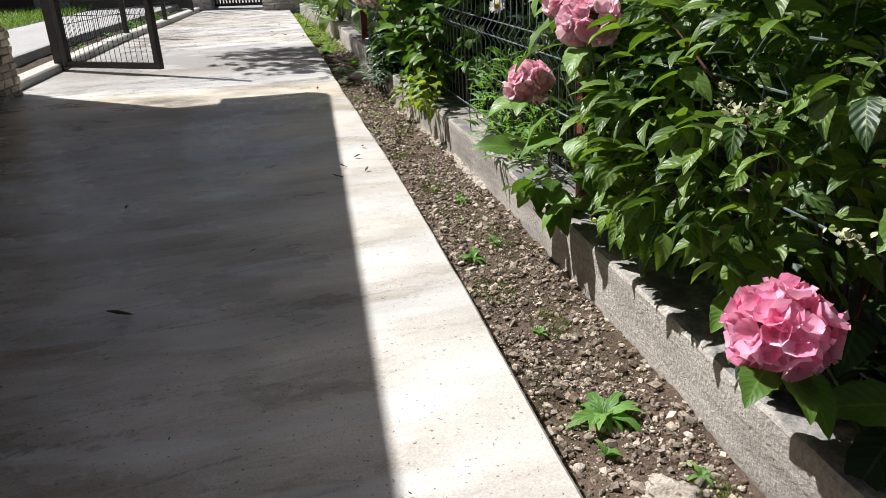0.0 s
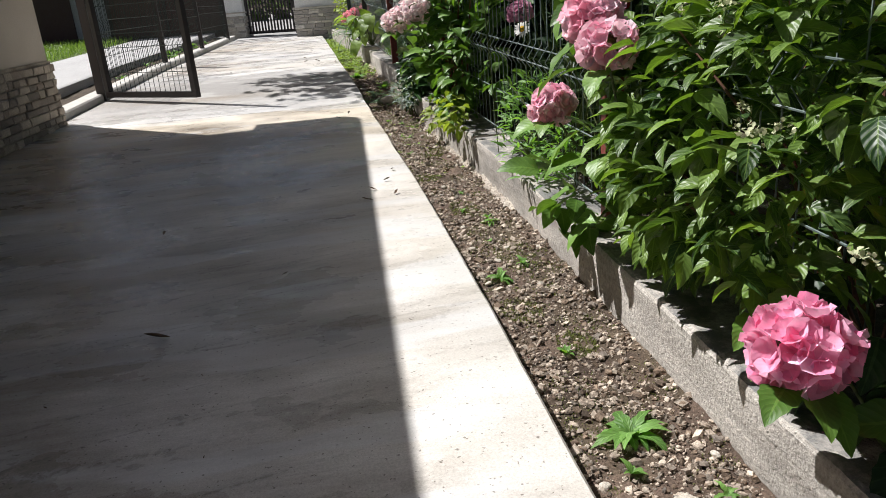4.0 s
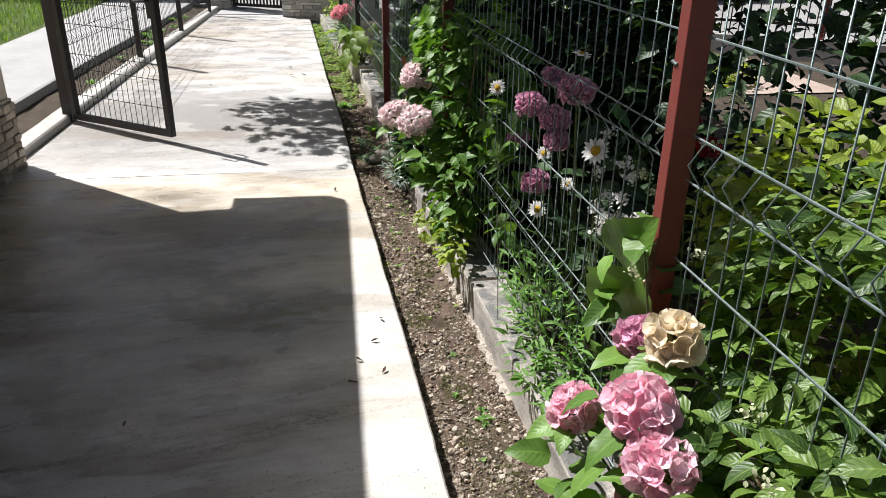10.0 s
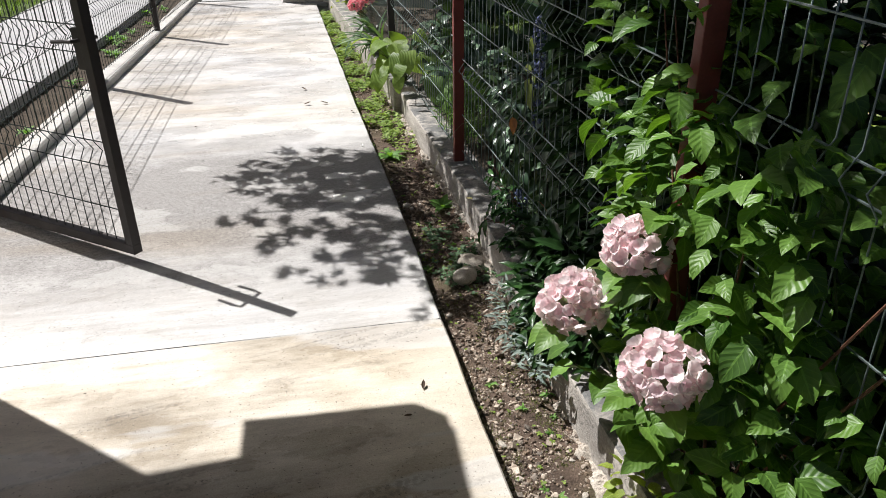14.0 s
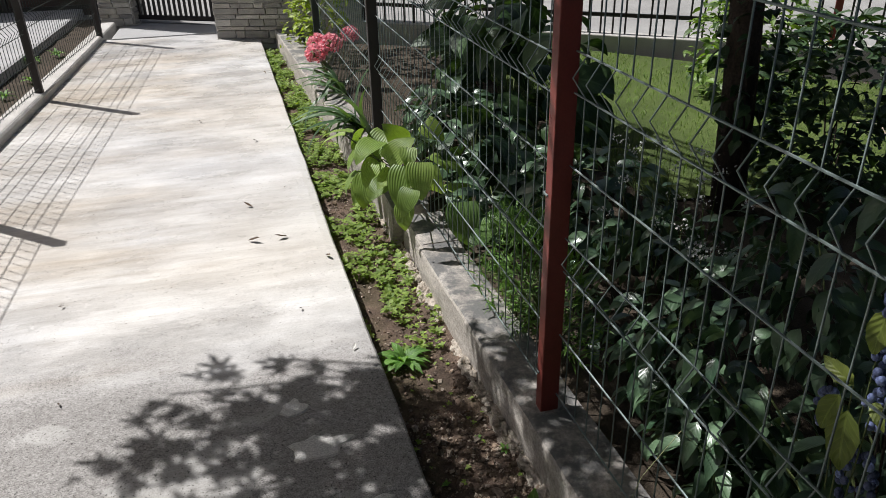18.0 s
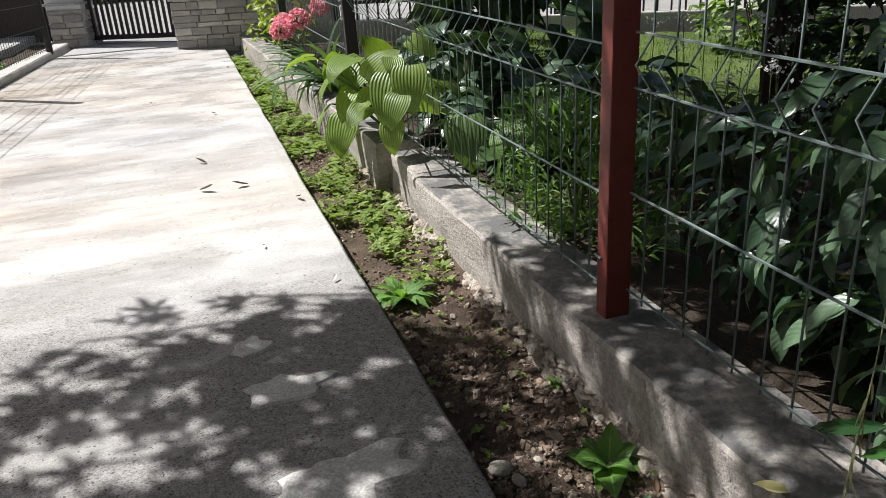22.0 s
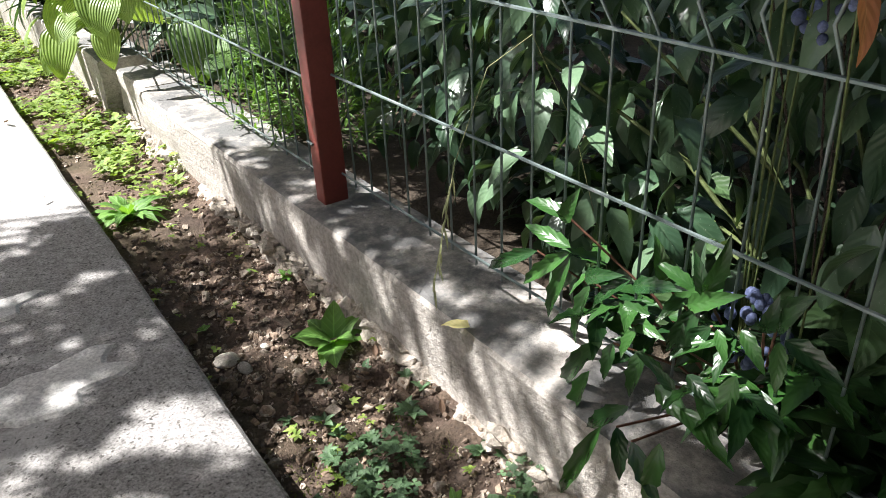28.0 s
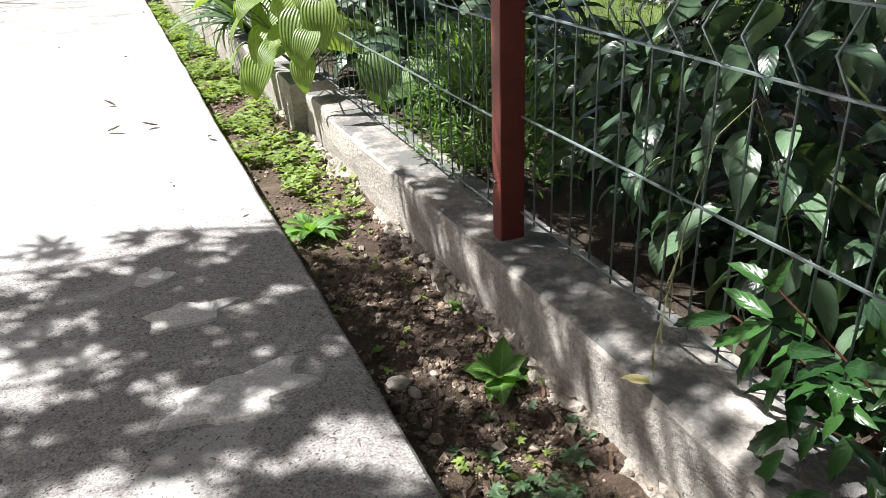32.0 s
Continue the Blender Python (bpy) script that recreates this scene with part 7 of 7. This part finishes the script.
for k in range(72000):
    x, y = strip_point(-1.2, 10.5, 0.0, 0.99)
    dens = 0.50 + 1.0 * noise.noise((x * 4, y * 4, 8)) + 0.5 * noise.noise((x * 11, y * 11, 3))
    if y > 7.6 and random.random() < 0.8:
        continue
    if random.random() > dens + 0.2:
        continue
    s = 0.004 + 0.013 * random.random() ** 3.2 + (0.018 * random.random() if random.random() < 0.05 else 0)
    z = sz(y) + 0.016 * noise.noise((x * 7, y * 7, 0)) + 0.009 * noise.noise((x * 27, y * 27, 3)) + soil_rise(x, y)
    ps.append(Matrix.Translation((x, y, z + s * 0.12)) @ Euler((U(-0.8, 0.8), U(-0.8, 0.8), U(0, 6.28))).to_matrix().to_4x4() @ Matrix.Diagonal((s * U(0.8, 1.4), s, s, 1)))
crumbs = many("soil_crumbs", PEB, [m for k, m in enumerate(ps) if m.translation.y > 5.7 + U(-0.5, 0.5) or k % 5 < 2], CRUMB)
crumbs.data.polygons.foreach_set("use_smooth", np.zeros(len(crumbs.data.polygons), bool))
tagged(crumbs, "dark brown crumbs of soil in the strip", "soil", kind="stuff")
grav = many("gravel", PEB, [m for k, m in enumerate(ps) if k % 5 and (m.translation.y < 5.7 + U(-0.5, 0.5) or random.random() < 0.6)], GRAVEL)
grav.data.polygons.foreach_set("use_smooth", np.zeros(len(grav.data.polygons), bool))
tagged(grav, "pale gravel and crumbs of mortar in the soil", "gravel", kind="stuff")


def soil_at(x, y):
    return sz(y) + 0.016 * noise.noise((x * 7, y * 7, 0)) + 0.009 * noise.noise((x * 27, y * 27, 3)) + soil_rise(x, y)


def mortar_spill(y0, y1, label):
    """A crumbly ledge of spilled mortar along the foot of the wall."""
    bm = bmesh.new()
    rows = []
    for y in np.arange(y0, y1, 0.012):
        h = max(0.0, 0.6 + 0.9 * noise.noise((y * 6, 1, 4)) + 0.5 * noise.noise((y * 19, 5, 4)))
        row = []
        for f in np.linspace(0, 1, 7):
            x = wall_x(y) + 0.012 - f * (0.03 + 0.035 * h)
            z = soil_at(x, y) - 0.012 + 0.06 * h * (1 - f) ** 0.7 * (0.8 + 0.5 * noise.noise((x * 50, y * 50, 2))) + 0.006 * noise.noise((x * 120, y * 120, 9))
            row.append(bm.verts.new((x, y, z)))
        rows.append(row)
    for a, c in zip(rows, rows[1:]):
        for k in range(6):
            bm.faces.new((a[k], c[k], c[k + 1], a[k + 1]))
    bmesh.ops.recalc_face_normals(bm, faces=bm.faces)
    tagged(part("mortar_spill", bm, RUBBLE), label, "mortar", kind="structure")


mortar_spill(6.5, 9.0, "crumbly pale mortar ledge at the wall foot")
mortar_spill(2.9, 5.2, "thin crumbly mortar ledge at the wall foot")


def stone(x, y, s, sx=1.3, sy=0.9, label="rounded pale field stone", z=None, mat=None, rugged=0.45, flat=0.62):
    bm = bmesh.new()
    bmesh.ops.create_icosphere(bm, subdivisions=4 if rugged > 1 else 3, radius=0.5)
    o = U(0, 90)
    for v in bm.verts:
        v.co *= 1 + rugged * (0.4 * noise.noise(v.co * 2.2 + Vector((o, 0, 0))) + 0.28 * noise.noise(v.co * 7 + Vector((0, o, 0))) + 0.22 * noise.noise(v.co * 17 + Vector((0, 0, o))))
        v.co = Vector((v.co.x * s * sx, v.co.y * s * sy, v.co.z * s * flat))
    ob = part("stone", bm, mat or STONE, None, "", True)
    ob.matrix_world = Matrix.Translation((x, y, (soil_at(x, y) if z is None else z) + s * flat * 0.26)) @ Matrix.Rotation(U(0, 3), 4, "Z")
    return tagged(ob, label, "stone", "stones in the soil strip")


stone(0.529, 0.92, 0.05)
stone(0.645, 1.02, 0.085, 1.2, 1.0, "rough lump of pale mortar in the soil", None, RUBBLE, 1.3, 0.34)
stone(0.675, 0.90, 0.095, 1.5, 0.8, "flat rough lump of pale mortar in the soil", None, RUBBLE, 1.3, 0.3)
stone(0.60, 6.33, 0.14, 1.2, 0.9, "brown split stone against the wall foot")
stone(0.53, 6.19, 0.13, 1.3, 0.9, "pale flat rock half sunk in the soil")
stone(0.368, 7.13, 0.045, 1.2, 1.0, "small round tan pebble")
stone(0.39, 7.08, 0.03, 1.4, 0.9, "small grey pebble beside the drive")
for k in range(46):
    x, y = strip_point(-0.4, 7.4, 0.08, 0.9)
    stone(x, y, U(0.014, 0.028), U(1.0, 1.5), U(0.8, 1.0), "small pale stone lying in the soil")

# moss cushions
V_MOSS = [leaf_geo(0.028, 0.008, "strap", 0.3, d, 3, 0, 0, k, 2) for k, d in enumerate((0.3, 0.6))]
ps = []
for k in range(190):
    x, y = strip_point(-0.4, 6.8, 0.05, 0.95)
    n = int(U(20, 130))
    for j in range(n):
        a, r = U(0, 6.28), 0.04 * math.sqrt(random.random()) * n / 75
        px, py = x + math.cos(a) * r, y + math.sin(a) * r * 1.5
        if edge_x(py) + 0.01 < px < wall_x(py) - 0.01:
            ps.append(leaf_pose((px, py, soil_at(px, py) - 0.001), U(0, 6.28), U(0.3, 1.3), 0, U(0.22, 0.42)))
for cx, cy, cr in ((0.69, 0.86, 0.06), (0.72, 0.70, 0.07), (0.62, 0.78, 0.05), (0.73, 1.0, 0.04), (0.66, 0.55, 0.05), (0.55, 2.0, 0.06), (0.66, 2.5, 0.07), (0.58, 3.1, 0.06), (0.65, 1.75, 0.05), (0.5, 3.7, 0.06), (0.6, 4.2, 0.06)):
    for j in range(850):
        a, r = U(0, 6.28), cr * 1.15 * math.sqrt(random.random())
        px, py = cx + math.cos(a) * r, cy + math.sin(a) * r * 1.5
        if edge_x(py) + 0.01 < px < wall_x(py) - 0.005 and noise.noise((px * 30, py * 30, 4)) > -0.25:
            ps.append(leaf_pose((px, py, soil_at(px, py) + 0.002), U(0, 6.28), U(0.3, 1.3), 0, U(0.2, 0.38)))
tagged(many("moss", V_MOSS, ps, MOSS), "olive green moss cushions on the soil", "moss", kind="stuff")

# ground cover, dense from the red post onwards
ps = []
for k in range(13000):
    x, y = strip_point(3.6, 14.0, 0.0, 1.0)
    d = noise.noise((x * 5, y * 3.5, 2)) * 0.5 + 0.5
    want = (0.72 if y > 8.2 else 0.4 if y > 8.0 else 0.16 if y > 5.2 else 0.10) * (1.15 - abs((x - edge_x(y)) / (wall_x(y) - edge_x(y)) - 0.4) * (1.0 if y > 9 else 1.5))
    if random.random() > want * (0.35 + 1.1 * d) or d < (0.44 if y > 9.3 else 0.40):
        continue
    big = y > 7.95
    if not big and random.random() < 0.6 and not 6.3 < y < 6.85:
        continue
    ps.append(leaf_pose((x, y, soil_at(x, y) + U(0.008, 0.05) * (1 if big else 0.5)), U(0, 6.28), U(-0.3, 0.5), U(-0.3, 0.3), U(0.7, 1.6) if big else U(0.5, 0.9)))
tagged(many("ground_cover", V_CLOVER, ps, L_GRND), "mat of small light green ground-cover leaves", "ground cover", kind="stuff")

ps = []
for k in range(600):
    x, y = strip_point(6.12, 6.75, 0.3, 1.0)
    if noise.noise((x * 6, y * 5, 1)) > -0.05:
        ps.append(leaf_pose((x, y, soil_at(x, y) + U(0.006, 0.035)), U(0, 6.28), U(-0.3, 0.5), U(-0.3, 0.3), U(0.6, 1.1)))
tagged(many("clover", V_CLOVER, ps, L_CLOV), "patch of small dark green clover in the shaded soil", "clover", kind="stuff")
WEEDV = [leaf_geo(0.085, 0.026, "strap", 0.2, 0.9, 7, 0.18, 0.2, s) for s in range(3)]
WEEDB = [leaf_geo(0.06, 0.035, "ovate", 0.2, 0.5, 6, 0.04, 0.15, s) for s in range(3)]


def weed(x, y, s, n, variants, label, mat=None, up=(0.15, 0.9)):
    z = soil_at(x, y)
    root = thing("weed", (x, y, z), label, "weed", "weeds in the soil strip")
    meshes = [mesh_of("leaf", g, mat or L_WEED) for g in variants]
    a0 = U(0, 6)
    pieces("leaf", meshes, [leaf_pose((x, y, z + 0.003), a0 + k * 2.4, U(*up), U(-0.3, 0.3), s * U(0.6, 1.1)) for k in range(n)], root)


weed(0.624, 1.305, 1.4, 18, WEEDV, "bright green dandelion rosette in the soil")
weed(0.57, 1.17, 0.7, 5, WEEDB, "small broad-leaved seedling in the soil")
weed(0.637, 0.713, 0.65, 6, WEEDB, "small green seedling beside moss")
weed(0.66, 2.88, 0.8, 12, WEEDV, "small leafy weed in the gravel")
weed(0.55, 2.27, 0.8, 12, WEEDV, "small leafy weed in the gravel")
weed(0.366, 7.936, 1.6, 26, WEEDV, "bright lettuce-green weed at the drive edge", None, (0.4, 1.2))
weed(0.575, 7.05, 2.0, 9, WEEDB, "broad-leaved green plantain at the wall foot")
weed(0.60, 7.35, 0.5, 10, WEEDB, "small leafy weed at the wall foot")
for k in range(26):
    x, y = strip_point(0.2, 7.6, 0.1, 0.92)
    weed(x, y, U(0.3, 0.65), random.randrange(5, 10), random.choice((WEEDV, WEEDB)), "small weed in the stony soil")
for k in range(30):
    x, y = strip_point(6.0, 6.95, 0.1, 0.95)
    weed(x, y, U(0.35, 0.6), 6, WEEDB, "low clover-like seedling in the shaded soil", L_CLOV)
for k in range(14):
    y = U(8.5, 14)
    x = kerb_x(y) - U(0.2, 0.5)
    root = thing("weed", (x, y, gz(y) + 0.03), "green weed in the dark bed behind the kerb", "weed", "weeds behind the kerb")
    pieces("leaf", [mesh_of("leaf", g, L_WEED) for g in WEEDV], [leaf_pose((x, y, gz(y) + 0.035), k2 * 2.4, U(0.3, 1.1), 0, U(0.7, 1.6)) for k2 in range(12)], root)

# ---- fallen leaves, petals, straw ----
DRY = [leaf_geo(0.05, 0.017, "lance", 0.7, -0.25, 6, 0.0, 0.3, s) for s in range(3)]


def litter(x, y, s, label, mat=None, z=None, variants=None, pitch=0.04, az=None):
    g = random.choice(variants or DRY)
    ob = new("fallen_leaf", mesh_of("fallen_leaf", g, mat or LITTER))
    ob.matrix_world = leaf_pose((x, y, (gz(y) if z is None else z) + 0.006), U(0, 6.28) if az is None else az, pitch, U(-0.3, 0.3), s)
    tagged(ob, label, "leaf", "litter")


for x, y, s in ((-0.168, 9.42, 1.3), (-0.006, 9.0, 1.4), (-0.205, 9.01, 1.4), (0.16, 8.75, 1.0), (0.20, 3.2, 0.9), (0.24, 3.35, 0.8), (0.17, 3.05, 1.1), (0.27, 3.1, 0.8), (0.3, 3.55, 0.7), (-0.35, 3.55, 0.7), (0.16, 5.25, 0.9), (0.1, 5.12, 0.8), (-0.1, 10.6, 0.9), (-0.5, 11.2, 0.7), (0.05, 12.6, 0.8), (0.12, 12.9, 0.7), (-0.2, 2.3, 0.5), (-0.7, 2.9, 0.6), (-1.0, 8.6, 0.6), (-0.9, 7.9, 0.5), (0.0, 8.3, 0.5)):
    litter(x, y, s, "curled brown fallen leaf on the drive")
litter(-0.50, 1.93, 1.5, "long curled brown fallen leaf on the drive", az=3.3, pitch=0.02)
litter(0.165, 7.93, 0.7, "pale fallen petal on the drive", P_WHITE)
litter(0.676, 6.687, 0.9, "yellow fallen petal on the wall top", YELLOWLEAF, top_z(6.73) + 0.004, WEEDB, 0.05, 2.2)
for k in range(60):
    y = U(0.9, 11.0)
    litter(U(-1.1, 0.25), y, U(0.10, 0.26), "tiny brown crumb on the drive")
for k in range(40):
    x, y = strip_point(5.6, 7.9, 0.05, 0.95)
    litter(x, y, U(0.4, 0.8), "brown fallen leaf in the shaded soil", None, soil_at(x, y))
straw = thing("grass_stalk", (0.95, 6.62, top_z(6.6)), "dry straw-yellow grass ear drooping out through the mesh", "grass stalk")
root_z = top_z(6.6)
bend = [Vector(p) - Vector((0.95, 6.62, root_z)) for p in ((0.95, 6.62, root_z), (0.87, 6.66, 0.62), (0.73, 6.60, 0.79), (0.58, 6.50, 0.79), (0.47, 6.41, 0.73), (0.411, 6.37, 0.62))]
part("stem", tube_bm(bend, 0.0007, 5), STRAW, straw)
many("ear", [leaf_geo(0.026, 0.0028, "lance", 0.3, 0.3, 3, 0, 0, s, 2) for s in range(2)], [leaf_pose(bend[4].lerp(bend[5], f), 3.9 + U(-0.6, 0.6), U(-1.35, -0.8), 0, U(0.6, 1.0)) for f in np.linspace(0.1, 0.95, 16)], STRAW, straw)
litter(0.76, 6.405, 0.9, "grey curled dry leaf caught in the shrub", LITTER, 0.42)
fall = new("red_leaf", mesh_of("red_leaf", leaf_geo(0.075, 0.03, "lance", 0.3, 0.4, 8, 0, 0.1, 3), L_RED))
fall.matrix_world = leaf_pose((0.90, 6.09, 0.46), 2.6, 0.9, 0.4, 1.0)
tagged(fall, "dull red withered leaf caught in the shrub", "leaf")
red = thing("red_leaf_sprig", (0.84, 6.22, 0.3), "salmon red leaf on a thin twig at the mesh", "leaf")
o = new("leaf", mesh_of("leaf", leaf_geo(0.085, 0.042, "ovate", 0.25, 0.4, 8, 0, 0.1, 1), L_RED))
o.parent = red
o.matrix_local = Matrix.Translation((-0.09, -0.025, 0.60)) @ Matrix.Rotation(math.pi, 4, "Z") @ Matrix.Rotation(-1.25, 4, "X")
part("twig", tube_bm([(0, 0, -0.05), (-0.04, -0.02, 0.35), (-0.10, -0.03, 0.665)], 0.0016, 6), STEM, red)
